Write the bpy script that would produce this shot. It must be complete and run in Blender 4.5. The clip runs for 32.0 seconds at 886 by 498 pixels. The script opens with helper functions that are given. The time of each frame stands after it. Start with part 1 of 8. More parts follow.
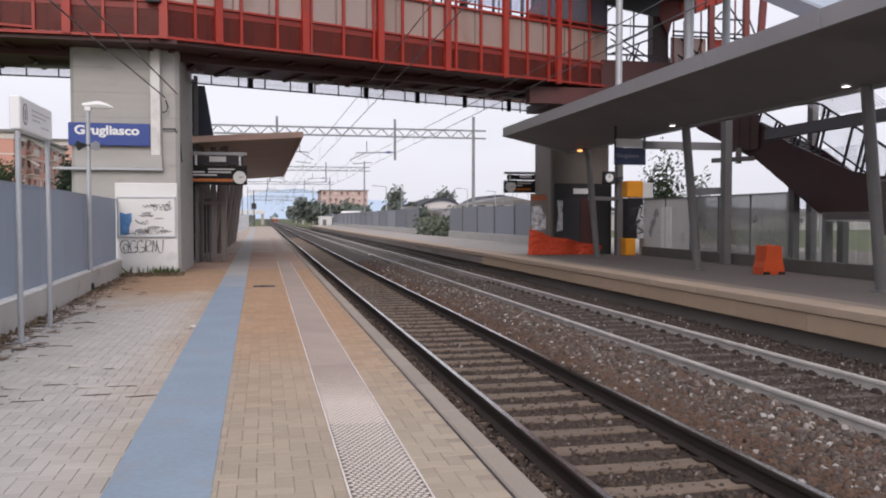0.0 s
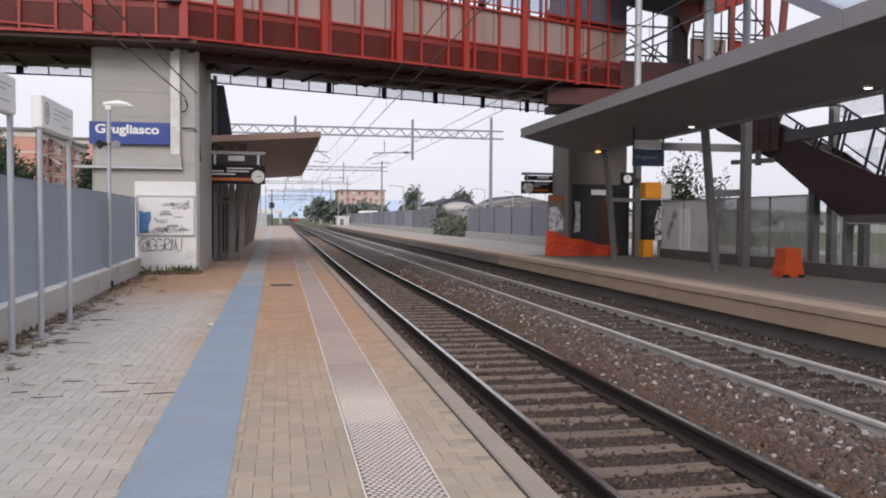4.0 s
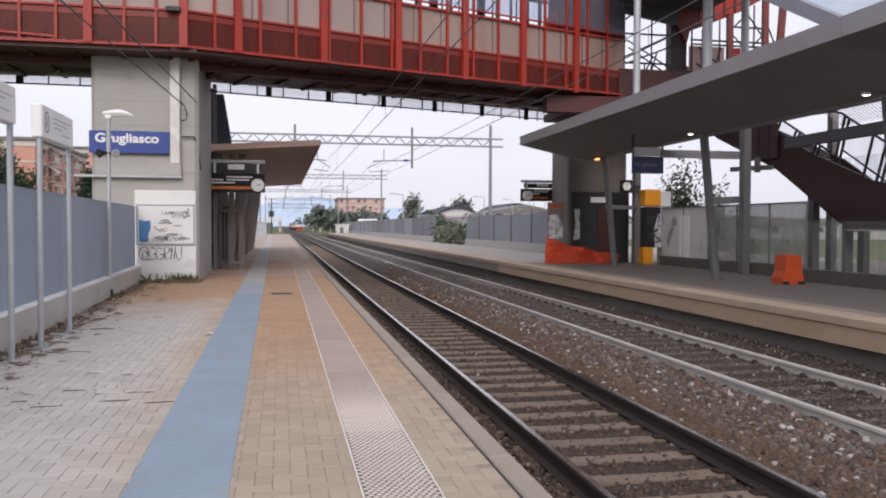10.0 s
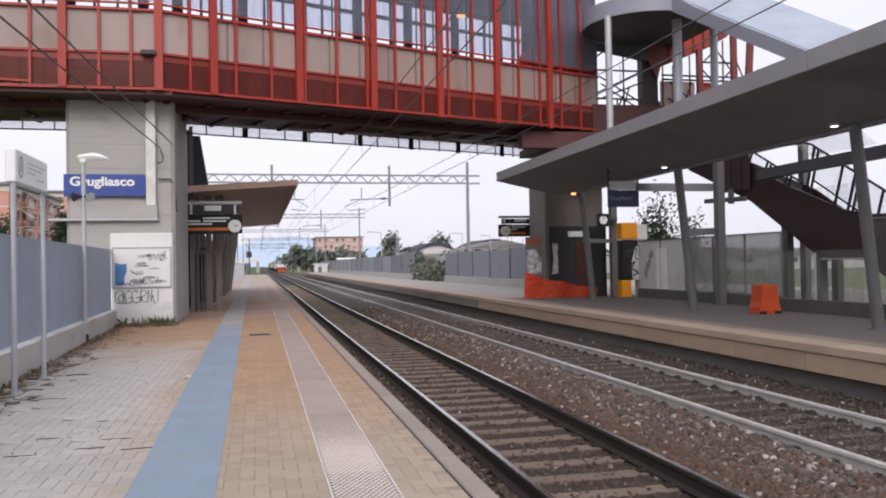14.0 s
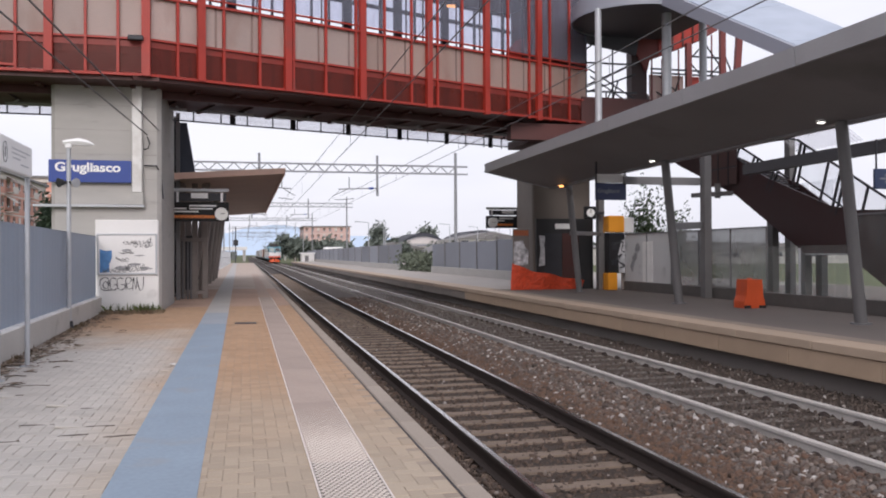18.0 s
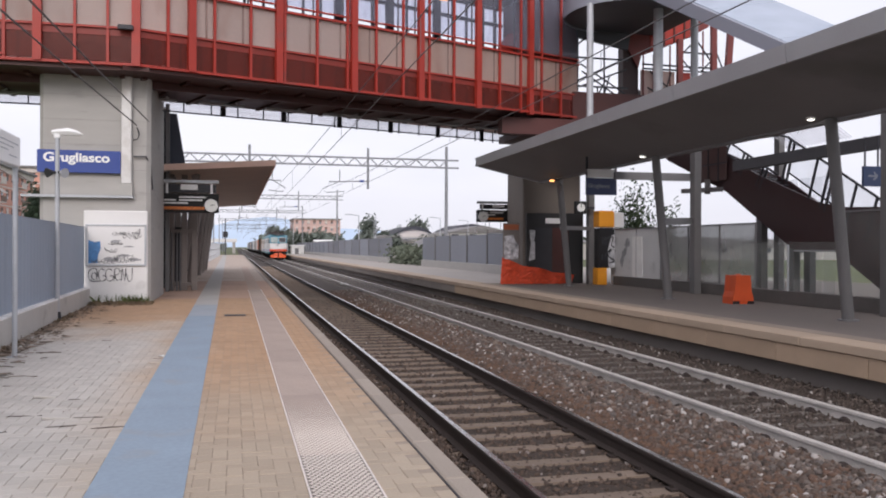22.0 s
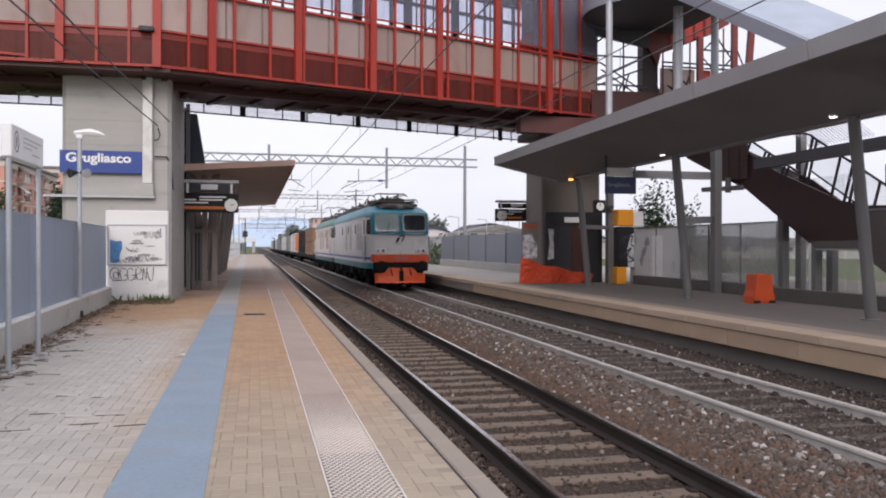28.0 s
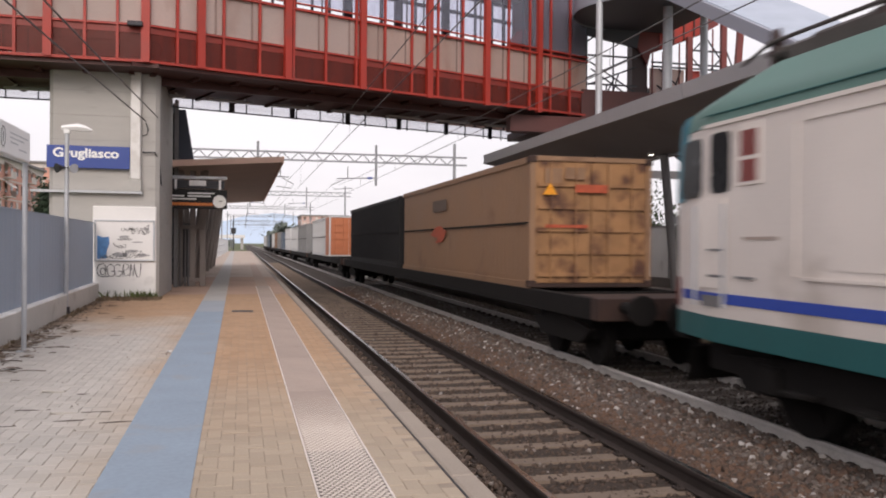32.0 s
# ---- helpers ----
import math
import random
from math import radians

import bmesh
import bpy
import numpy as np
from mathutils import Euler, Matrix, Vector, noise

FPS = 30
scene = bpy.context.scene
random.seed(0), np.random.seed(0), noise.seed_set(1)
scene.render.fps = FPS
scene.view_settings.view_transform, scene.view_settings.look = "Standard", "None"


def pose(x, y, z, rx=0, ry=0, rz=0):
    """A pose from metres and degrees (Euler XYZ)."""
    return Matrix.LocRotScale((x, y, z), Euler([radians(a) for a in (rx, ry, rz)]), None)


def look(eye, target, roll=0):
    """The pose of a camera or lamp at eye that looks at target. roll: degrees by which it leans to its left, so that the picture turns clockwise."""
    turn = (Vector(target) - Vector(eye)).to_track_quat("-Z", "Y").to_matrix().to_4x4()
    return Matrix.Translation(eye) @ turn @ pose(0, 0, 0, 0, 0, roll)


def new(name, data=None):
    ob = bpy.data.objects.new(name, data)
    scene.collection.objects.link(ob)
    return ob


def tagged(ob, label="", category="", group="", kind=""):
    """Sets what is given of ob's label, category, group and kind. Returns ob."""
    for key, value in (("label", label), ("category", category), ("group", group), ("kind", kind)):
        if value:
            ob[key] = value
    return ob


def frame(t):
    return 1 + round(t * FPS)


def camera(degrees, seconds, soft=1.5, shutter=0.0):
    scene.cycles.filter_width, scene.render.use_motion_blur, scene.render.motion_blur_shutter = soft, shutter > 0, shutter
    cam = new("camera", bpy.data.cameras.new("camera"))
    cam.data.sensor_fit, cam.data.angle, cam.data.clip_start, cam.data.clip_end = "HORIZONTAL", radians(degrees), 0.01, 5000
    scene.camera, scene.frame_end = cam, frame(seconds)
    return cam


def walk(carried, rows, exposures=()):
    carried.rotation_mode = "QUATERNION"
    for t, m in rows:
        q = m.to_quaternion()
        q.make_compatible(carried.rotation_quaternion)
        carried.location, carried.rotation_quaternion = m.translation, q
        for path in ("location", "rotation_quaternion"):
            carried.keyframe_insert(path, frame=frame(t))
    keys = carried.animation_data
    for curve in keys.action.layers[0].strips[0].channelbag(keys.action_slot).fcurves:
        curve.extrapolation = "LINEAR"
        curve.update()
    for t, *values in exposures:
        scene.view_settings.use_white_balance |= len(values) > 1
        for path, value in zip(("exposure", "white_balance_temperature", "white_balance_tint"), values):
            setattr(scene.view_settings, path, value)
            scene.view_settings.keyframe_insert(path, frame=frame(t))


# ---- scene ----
# x to the right across the tracks, y along the line, z up; z = 0 is the paved platform, rail tops at z = -0.5
cam = camera(56.0, 32.0, soft=1.95, shutter=0.35)
EYE = (0.0, 0.0, 1.443)
# seconds, pitch, roll, yaw of the hand-held camera
PATH = [
    (0, -2.11, -0.02, -12.14), (0.5, -1.79, -0.06, -12.15), (1, -1.76, -0.14, -12.00),
    (1.5, -1.70, -0.01, -11.40), (2, -1.68, 0.08, -10.69), (2.5, -1.70, -0.11, -10.79),
    (3, -1.98, -0.09, -10.77), (3.5, -2.18, -0.37, -10.87), (5.5, -1.60, -0.20, -11.21),
    (6, -1.59, -0.16, -11.16), (6.5, -1.52, -0.13, -11.25), (7, -1.48, -0.08, -11.34),
    (7.5, -1.48, -0.24, -11.17), (8, -1.61, -0.23, -11.15), (8.5, -1.78, -0.19, -11.19),
    (9, -1.76, -0.15, -11.15), (9.5, -1.77, -0.17, -11.10), (10, -1.55, -0.22, -10.99),
    (10.5, -1.19, -0.46, -10.67), (10.6, -0.97, -0.53, -10.60), (10.7, -0.38, -0.22, -10.36),
    (10.8, -0.20, 0.13, -10.57), (10.9, 0.48, 1.70, -10.52), (11, 0.72, 2.21, -10.30),
    (11.5, 0.33, 1.54, -10.27), (12, 0.40, 1.96, -11.09), (12.5, 0.25, 1.68, -11.12),
    (13, 0.39, 1.43, -11.30), (13.5, 0.62, 0.80, -11.85), (14, 0.98, 0.96, -12.45),
    (14.5, 0.61, 1.46, -12.44), (16.5, 0.37, 0.47, -13.08), (17, 0.45, 0.22, -13.18),
    (17.5, 0.54, 0.24, -13.22), (18, 0.33, 0.26, -13.34), (18.5, 0.60, -0.08, -13.63),
    (19, 0.49, 0.09, -13.85), (19.5, 0.41, -0.02, -13.88), (20, 0.21, -0.18, -13.81),
    (20.5, 0.10, -0.22, -13.91), (21, -0.11, -0.32, -13.93), (21.5, 0.04, -0.20, -14.14),
    (22, -0.11, -0.20, -14.01), (22.5, -0.40, -0.28, -14.22), (23, -0.71, -0.42, -15.06),
    (23.5, -0.89, -0.42, -15.17), (24, -0.65, -0.18, -14.77), (24.5, -0.29, -0.08, -14.83),
    (25, -0.40, -0.04, -14.67), (25.5, -0.34, 0.13, -13.47), (27.5, -0.12, -0.17, -12.73),
    (28, -0.17, -0.14, -12.73), (28.5, -0.23, -0.52, -12.66), (29, -0.07, -0.60, -12.80),
    (29.5, -0.01, -0.45, -12.96), (30, -0.32, -0.43, -13.15), (30.5, -0.41, -0.43, -12.99),
    (31, -0.29, -0.34, -13.08), (31.5, -0.28, -0.54, -13.18), (32, -0.30, -0.52, -13.49),
]
walk(cam, [(t, pose(*EYE, 90 + p, r, y)) for t, p, r, y in PATH], [(0.0, 0.04, 6220, 15), (9.0, 0.04, 6220, 15), (11.0, 0.12, 6180, 15), (29.3, 0.13, 6180, 15), (30.0, 0.18, 6150, 15), (31.0, 0.16, 6400, 16), (31.5, 0.16, 6550, 16), (32.0, 0.16, 6600, 16)])

# ---- world and light: bright overcast evening ----
RAIL = -0.5
SUN_UP, SUN_TURN = 30.0, 192.0
world = bpy.data.worlds.new("overcast_sky")
scene.world = world
world.use_nodes = True
wn, wl = world.node_tree.nodes, world.node_tree.links
wn.clear()
w_out = wn.new("ShaderNodeOutputWorld")
w_bg = wn.new("ShaderNodeBackground")
w_sky = wn.new("ShaderNodeTexSky")
w_sky.sky_type, w_sky.sun_disc = "NISHITA", False
w_sky.sun_elevation, w_sky.sun_rotation = radians(SUN_UP), radians(SUN_TURN)
w_sky.dust_density, w_sky.air_density = 4.0, 1.0
w_dim = wn.new("ShaderNodeVectorMath")
w_dim.operation = "SCALE"
w_dim.inputs["Scale"].default_value = 0.10
wl.new(w_sky.outputs[0], w_dim.inputs[0])
w_co = wn.new("ShaderNodeTexCoord")
w_map = wn.new("ShaderNodeMapping")
w_map.inputs["Scale"].default_value = (1.0, 1.0, 3.5)
w_noise = wn.new("ShaderNodeTexNoise")
w_noise.inputs["Scale"].default_value, w_noise.inputs["Detail"].default_value = 1.6, 5.0
w_ramp = wn.new("ShaderNodeValToRGB")
w_ramp.color_ramp.elements[0].position, w_ramp.color_ramp.elements[0].color = 0.30, (0.80, 0.80, 0.835, 1)
w_ramp.color_ramp.elements[1].position, w_ramp.color_ramp.elements[1].color = 0.68, (0.985, 0.97, 0.985, 1)
w_mix = wn.new("ShaderNodeMix")
w_mix.data_type = "RGBA"
w_mix.inputs["Factor"].default_value = 0.88
wl.new(w_co.outputs["Generated"], w_map.inputs[0])
wl.new(w_map.outputs[0], w_noise.inputs["Vector"])
wl.new(w_noise.outputs["Fac"], w_ramp.inputs[0])
wl.new(w_dim.outputs[0], w_mix.inputs["A"])
wl.new(w_ramp.outputs[0], w_mix.inputs["B"])
wl.new(w_mix.outputs["Result"], w_bg.inputs["Color"])
w_bg.inputs["Strength"].default_value = 1.0
wl.new(w_bg.outputs[0], w_out.inputs[0])
sun = new("sun", bpy.data.lights.new("sun", "SUN"))
sun.data.energy, sun.data.angle, sun.data.color = 1.5, radians(30), (1.0, 0.93, 0.85)
sun.matrix_world = look((0, 0, 0), (-math.sin(radians(SUN_TURN)) * math.cos(radians(SUN_UP)),
                                    -math.cos(radians(SUN_TURN)) * math.cos(radians(SUN_UP)), -math.sin(radians(SUN_UP))))


# ---- mesh building ----
class Shape:
    """Collects the vertices and faces of one mesh."""

    def __init__(self):
        self.v, self.f = [], []

    def add(self, verts, faces):
        n = len(self.v)
        self.v += [tuple(p) for p in verts]
        self.f += [tuple(n + i for i in f) for f in faces]
        return self

    def box(self, x0, y0, z0, x1, y1, z1, b=0.0):
        if b <= 0:
            return self.add([(x0, y0, z0), (x1, y0, z0), (x1, y1, z0), (x0, y1, z0), (x0, y0, z1), (x1, y0, z1), (x1, y1, z1), (x0, y1, z1)],
                            [(0, 3, 2, 1), (4, 5, 6, 7), (0, 1, 5, 4), (1, 2, 6, 5), (2, 3, 7, 6), (3, 0, 4, 7)])
        b = min(b, (x1 - x0) * 0.4, (y1 - y0) * 0.4, (z1 - z0) * 0.4)
        ring = lambda k, z: [(x0 + k, y0, z), (x1 - k, y0, z), (x1, y0 + k, z), (x1, y1 - k, z), (x1 - k, y1, z), (x0 + k, y1, z), (x0, y1 - k, z), (x0, y0 + k, z)]
        inner = lambda z: [(x0 + b, y0 + b, z), (x1 - b, y0 + b, z), (x1 - b, y1 - b, z), (x0 + b, y1 - b, z)]
        v = inner(z0) + ring(b, z0 + b) + ring(b, z1 - b) + inner(z1)
        f = [(3, 2, 1, 0), (20, 21, 22, 23)]
        for i in range(8):
            f.append((4 + i, 4 + (i + 1) % 8, 12 + (i + 1) % 8, 12 + i))
        for k in range(4):
            a, c, e = 4 + 2 * k, 4 + 2 * k + 1, 4 + (2 * k + 2) % 8
            f += [(k, (k + 1) % 4, c, a), ((k + 1) % 4, e, c)]
            a, c, e = a + 8, c + 8, e + 8
            f += [(20 + (k + 1) % 4, 20 + k, a, c), (20 + (k + 1) % 4, c, e)]
        return self.add(v, f)

    def beam(self, p, q, w, h, up=(0, 0, 1)):
        """A bar of width w and height h from p to q."""
        p, q = Vector(p), Vector(q)
        d = (q - p).normalized()
        s = d.cross(Vector(up))
        if s.length < 1e-4:
            s = d.cross(Vector((0, 1, 0)))
        s.normalize()
        u = s.cross(d)
        c = [(-w / 2, -h / 2), (w / 2, -h / 2), (w / 2, h / 2), (-w / 2, h / 2)]
        v = [e + s * a + u * b for e in (p, q) for a, b in c]
        return self.add(v, [(3, 2, 1, 0), (4, 5, 6, 7), (0, 1, 5, 4), (1, 2, 6, 5), (2, 3, 7, 6), (3, 0, 4, 7)])

    def tube(self, p, q, r, n=8, r2=None):
        p, q = Vector(p), Vector(q)
        r2 = r if r2 is None else r2
        d = (q - p).normalized()
        s = d.orthogonal().normalized()
        u = d.cross(s)
        v = [e + (s * math.cos(2 * math.pi * i / n) + u * math.sin(2 * math.pi * i / n)) * k for e, k in ((p, r), (q, r2)) for i in range(n)]
        f = [(i, (i + 1) % n, n + (i + 1) % n, n + i) for i in range(n)]
        f += [tuple(range(n - 1, -1, -1)), tuple(range(n, 2 * n))]
        return self.add(v, f)

    def pipe(self, pts, r, n=6):
        pts = [Vector(p) for p in pts]
        rings = []
        for i, p in enumerate(pts):
            d = (pts[min(i + 1, len(pts) - 1)] - pts[max(i - 1, 0)]).normalized()
            s = d.cross(Vector((0.13, 0.31, 0.94))).normalized()
            u = d.cross(s)
            rings.append([p + (s * math.cos(2 * math.pi * k / n) + u * math.sin(2 * math.pi * k / n)) * r for k in range(n)])
        return self.loft(rings)

    def prism(self, poly, vec):
        """A flat polygon pushed along vec."""
        n = len(poly)
        vec = Vector(vec)
        v = [Vector(p) for p in poly] + [Vector(p) + vec for p in poly]
        f = [tuple(range(n - 1, -1, -1)), tuple(range(n, 2 * n))] + [(i, (i + 1) % n, n + (i + 1) % n, n + i) for i in range(n)]
        return self.add(v, f)

    def loft(self, rings, closed=True, caps=True):
        n = len(rings[0])
        v = [p for r in rings for p in r]
        f = []
        for k in range(len(rings) - 1):
            for i in range(n if closed else n - 1):
                j = (i + 1) % n
                f.append((k * n + i, k * n + j, (k + 1) * n + j, (k + 1) * n + i))
        if caps:
            f += [tuple(range(n - 1, -1, -1)), tuple((len(rings) - 1) * n + i for i in range(n))]
        return self.add(v, f)

    def turn(self, m):
        self.v = [tuple(m @ Vector(p)) for p in self.v]
        return self

    def mesh(self, name, smooth=False):
        me = bpy.data.meshes.new(name)
        me.from_pydata(self.v, [], self.f)
        bm = bmesh.new()
        bm.from_mesh(me)
        bmesh.ops.recalc_face_normals(bm, faces=bm.faces)
        bm.to_mesh(me)
        bm.free()
        if smooth:
            me.polygons.foreach_set("use_smooth", [True] * len(me.polygons))
            me.set_sharp_from_angle(angle=0.7)
        return me


def base_of(ob):
    at = Vector((0, 0, 0))
    while ob:
        at += ob.location
        ob = ob.parent
    return at


def part(name, shape, material, parent=None, label="", smooth=False):
    """One mesh object under a thing or a part; shape is in world metres."""
    me = shape if isinstance(shape, bpy.types.Mesh) else shape.mesh(name, smooth)
    if material and not me.materials:
        me.materials.append(material)
    ob = new(name, me)
    if parent:
        ob.parent = parent
        ob.location = -base_of(parent)
    if label:
        ob["label"] = label
    return ob


def thing(name, at, label, category, group="", kind=""):
    ob = new(name)
    ob.empty_display_size = 0.1
    ob.location = at
    return tagged(ob, label, category, group, kind)


def solo(name, shape, material, label, category, group="", kind="", smooth=False):
    return tagged(part(name, shape, material, None, "", smooth), label, category, group, kind)


# ---- materials ----
def material(name, color, rough=0.7, metal=0.0, vary=0.25, scale=3.0, fine=60.0, bump=0.15, dirt=None, dirt_amount=0.4, dirt_scale=1.2,
             island=0.0, obj_random=0.0, stretch=(1, 1, 1), spec=0.5):
    """Paint, stone or metal with mottling at two scales, fine relief and stains of their own colour."""
    m = bpy.data.materials.new(name)
    m.use_nodes = True
    n, l = m.node_tree.nodes, m.node_tree.links
    bsdf = n["Principled BSDF"]
    bsdf.inputs["Metallic"].default_value = metal
    bsdf.inputs["Specular IOR Level"].default_value = spec
    co = n.new("ShaderNodeTexCoord")
    mp = n.new("ShaderNodeMapping")
    mp.inputs["Scale"].default_value = stretch
    l.new(co.outputs["Object"], mp.inputs[0])

    def noise_at(s, detail=4.0):
        t = n.new("ShaderNodeTexNoise")
        t.inputs["Scale"].default_value, t.inputs["Detail"].default_value = s, detail
        l.new(mp.outputs[0], t.inputs["Vector"])
        return t.outputs["Fac"]

    def blend(a, b, fac, mode="MIX"):
        k = n.new("ShaderNodeMix")
        k.data_type, k.blend_type = "RGBA", mode
        for sock, val in (("Factor", fac), ("A", a), ("B", b)):
            if hasattr(val, "is_linked"):
                l.new(val, k.inputs[sock] if sock == "Factor" else k.inputs[6 if sock == "A" else 7])
            else:
                (k.inputs[0] if sock == "Factor" else k.inputs[6 if sock == "A" else 7]).default_value = val
        return k.outputs[2]

    def ramp(fac, lo, hi):
        r = n.new("ShaderNodeMapRange")
        r.inputs["From Min"].default_value, r.inputs["From Max"].default_value = lo, hi
        l.new(fac, r.inputs["Value"])
        return r.outputs["Result"]

    dark = tuple(c * (1 - vary) for c in color) + (1,)
    light = tuple(min(1, c * (1 + vary)) for c in color) + (1,)
    big = noise_at(scale)
    col = blend(dark, light, ramp(big, 0.3, 0.7))
    small = noise_at(fine, 2.0)
    col = blend(col, blend(dark, light, ramp(small, 0.35, 0.65)), 0.4)
    if island or obj_random:
        if island:
            src = n.new("ShaderNodeNewGeometry").outputs["Random Per Island"]
        else:
            src = n.new("ShaderNodeObjectInfo").outputs["Random"]
        k = island or obj_random
        hsv = n.new("ShaderNodeHueSaturation")
        l.new(ramp(src, 0.0, 1.0), hsv.inputs["Value"])
        mr = hsv.inputs["Value"].links[0].from_node
        mr.inputs["To Min"].default_value, mr.inputs["To Max"].default_value = 1 - k, 1 + k
        l.new(col, hsv.inputs["Color"])
        col = hsv.outputs[0]
    if dirt:
        col = blend(col, tuple(dirt) + (1,), ramp(noise_at(dirt_scale, 6.0), 0.72 - 0.3 * dirt_amount, 0.92 - 0.3 * dirt_amount))
    l.new(col, bsdf.inputs["Base Color"])
    rr = n.new("ShaderNodeMapRange")
    rr.inputs["To Min"].default_value, rr.inputs["To Max"].default_value = max(0.03, rough - 0.12), min(1, rough + 0.12)
    l.new(big, rr.inputs["Value"])
    l.new(rr.outputs["Result"], bsdf.inputs["Roughness"])
    if bump:
        b = n.new("ShaderNodeBump")
        b.inputs["Strength"].default_value, b.inputs["Distance"].default_value = bump, 0.01
        l.new(small, b.inputs["Height"])
        l.new(b.outputs[0], bsdf.inputs["Normal"])
    return m


def glass(name, tint, rough=0.05, clear=0.5, through_tint=None):
    """Thin pane: part mirror-like pane, part see-through."""
    m = bpy.data.materials.new(name)
    m.use_nodes = True
    n, l = m.node_tree.nodes, m.node_tree.links
    bsdf = n["Principled BSDF"]
    bsdf.inputs["Base Color"].default_value = tuple(tint) + (1,)
    bsdf.inputs["Roughness"].default_value = rough
    tr = n.new("ShaderNodeBsdfTransparent")
    tr.inputs["Color"].default_value = tuple(through_tint or [0.4 + 0.6 * c for c in tint]) + (1,)
    mix = n.new("ShaderNodeMixShader")
    tn = n.new("ShaderNodeTexNoise")
    tn.inputs["Scale"].default_value, tn.inputs["Detail"].default_value = 2.5, 5.0
    rg = n.new("ShaderNodeMapRange")
    rg.inputs["From Min"].default_value, rg.inputs["From Max"].default_value = 0.3, 0.7
    rg.inputs["To Min"].default_value, rg.inputs["To Max"].default_value = max(0, clear - 0.06), min(1, clear + 0.06)
    l.new(tn.outputs["Fac"], rg.inputs["Value"])
    l.new(rg.outputs["Result"], mix.inputs[0])
    l.new(bsdf.outputs[0], mix.inputs[1])
    l.new(tr.outputs[0], mix.inputs[2])
    l.new(mix.outputs[0], n["Material Output"].inputs["Surface"])
    return m


def glow(name, color, strength):
    m = bpy.data.materials.new(name)
    m.use_nodes = True
    b = m.node_tree.nodes["Principled BSDF"]
    b.inputs["Base Color"].default_value = tuple(color) + (1,)
    b.inputs["Emission Color"].default_value = tuple(color) + (1,)
    b.inputs["Emission Strength"].default_value = strength
    return m


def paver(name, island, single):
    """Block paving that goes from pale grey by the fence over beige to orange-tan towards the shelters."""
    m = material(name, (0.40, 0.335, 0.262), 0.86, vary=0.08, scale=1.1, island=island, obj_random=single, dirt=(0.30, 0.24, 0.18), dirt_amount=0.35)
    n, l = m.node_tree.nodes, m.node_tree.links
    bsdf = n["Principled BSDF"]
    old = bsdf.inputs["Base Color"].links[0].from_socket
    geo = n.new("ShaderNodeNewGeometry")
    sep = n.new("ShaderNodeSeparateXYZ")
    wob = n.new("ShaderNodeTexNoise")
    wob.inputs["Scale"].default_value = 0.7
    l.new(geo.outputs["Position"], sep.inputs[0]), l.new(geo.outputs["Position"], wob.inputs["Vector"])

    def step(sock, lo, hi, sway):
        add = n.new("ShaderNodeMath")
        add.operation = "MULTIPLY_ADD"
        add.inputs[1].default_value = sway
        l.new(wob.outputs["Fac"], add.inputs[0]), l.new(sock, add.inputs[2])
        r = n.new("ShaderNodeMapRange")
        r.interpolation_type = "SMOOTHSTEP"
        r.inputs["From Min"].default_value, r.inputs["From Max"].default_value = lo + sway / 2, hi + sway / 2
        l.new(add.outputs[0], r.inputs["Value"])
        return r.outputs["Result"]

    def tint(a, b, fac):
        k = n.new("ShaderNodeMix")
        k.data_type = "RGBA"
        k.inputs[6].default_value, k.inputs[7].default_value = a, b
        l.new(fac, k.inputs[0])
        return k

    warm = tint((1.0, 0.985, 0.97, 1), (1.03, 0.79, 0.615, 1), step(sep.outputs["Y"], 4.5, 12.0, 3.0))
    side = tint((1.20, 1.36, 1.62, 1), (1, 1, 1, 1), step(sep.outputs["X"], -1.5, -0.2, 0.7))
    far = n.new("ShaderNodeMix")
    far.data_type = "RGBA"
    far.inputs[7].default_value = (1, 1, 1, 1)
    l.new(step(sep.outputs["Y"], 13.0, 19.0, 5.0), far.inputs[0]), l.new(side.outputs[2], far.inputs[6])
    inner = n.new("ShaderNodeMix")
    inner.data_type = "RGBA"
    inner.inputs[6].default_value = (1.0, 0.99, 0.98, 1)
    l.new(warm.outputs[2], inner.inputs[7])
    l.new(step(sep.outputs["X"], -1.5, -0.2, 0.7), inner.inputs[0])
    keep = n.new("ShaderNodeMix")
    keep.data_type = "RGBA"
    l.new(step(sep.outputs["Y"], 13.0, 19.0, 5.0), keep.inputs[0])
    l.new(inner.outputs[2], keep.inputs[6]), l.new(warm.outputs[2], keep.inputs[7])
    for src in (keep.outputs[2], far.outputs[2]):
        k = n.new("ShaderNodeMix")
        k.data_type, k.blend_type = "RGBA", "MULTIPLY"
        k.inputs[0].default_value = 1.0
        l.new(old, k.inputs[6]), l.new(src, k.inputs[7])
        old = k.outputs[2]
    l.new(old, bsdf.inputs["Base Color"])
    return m


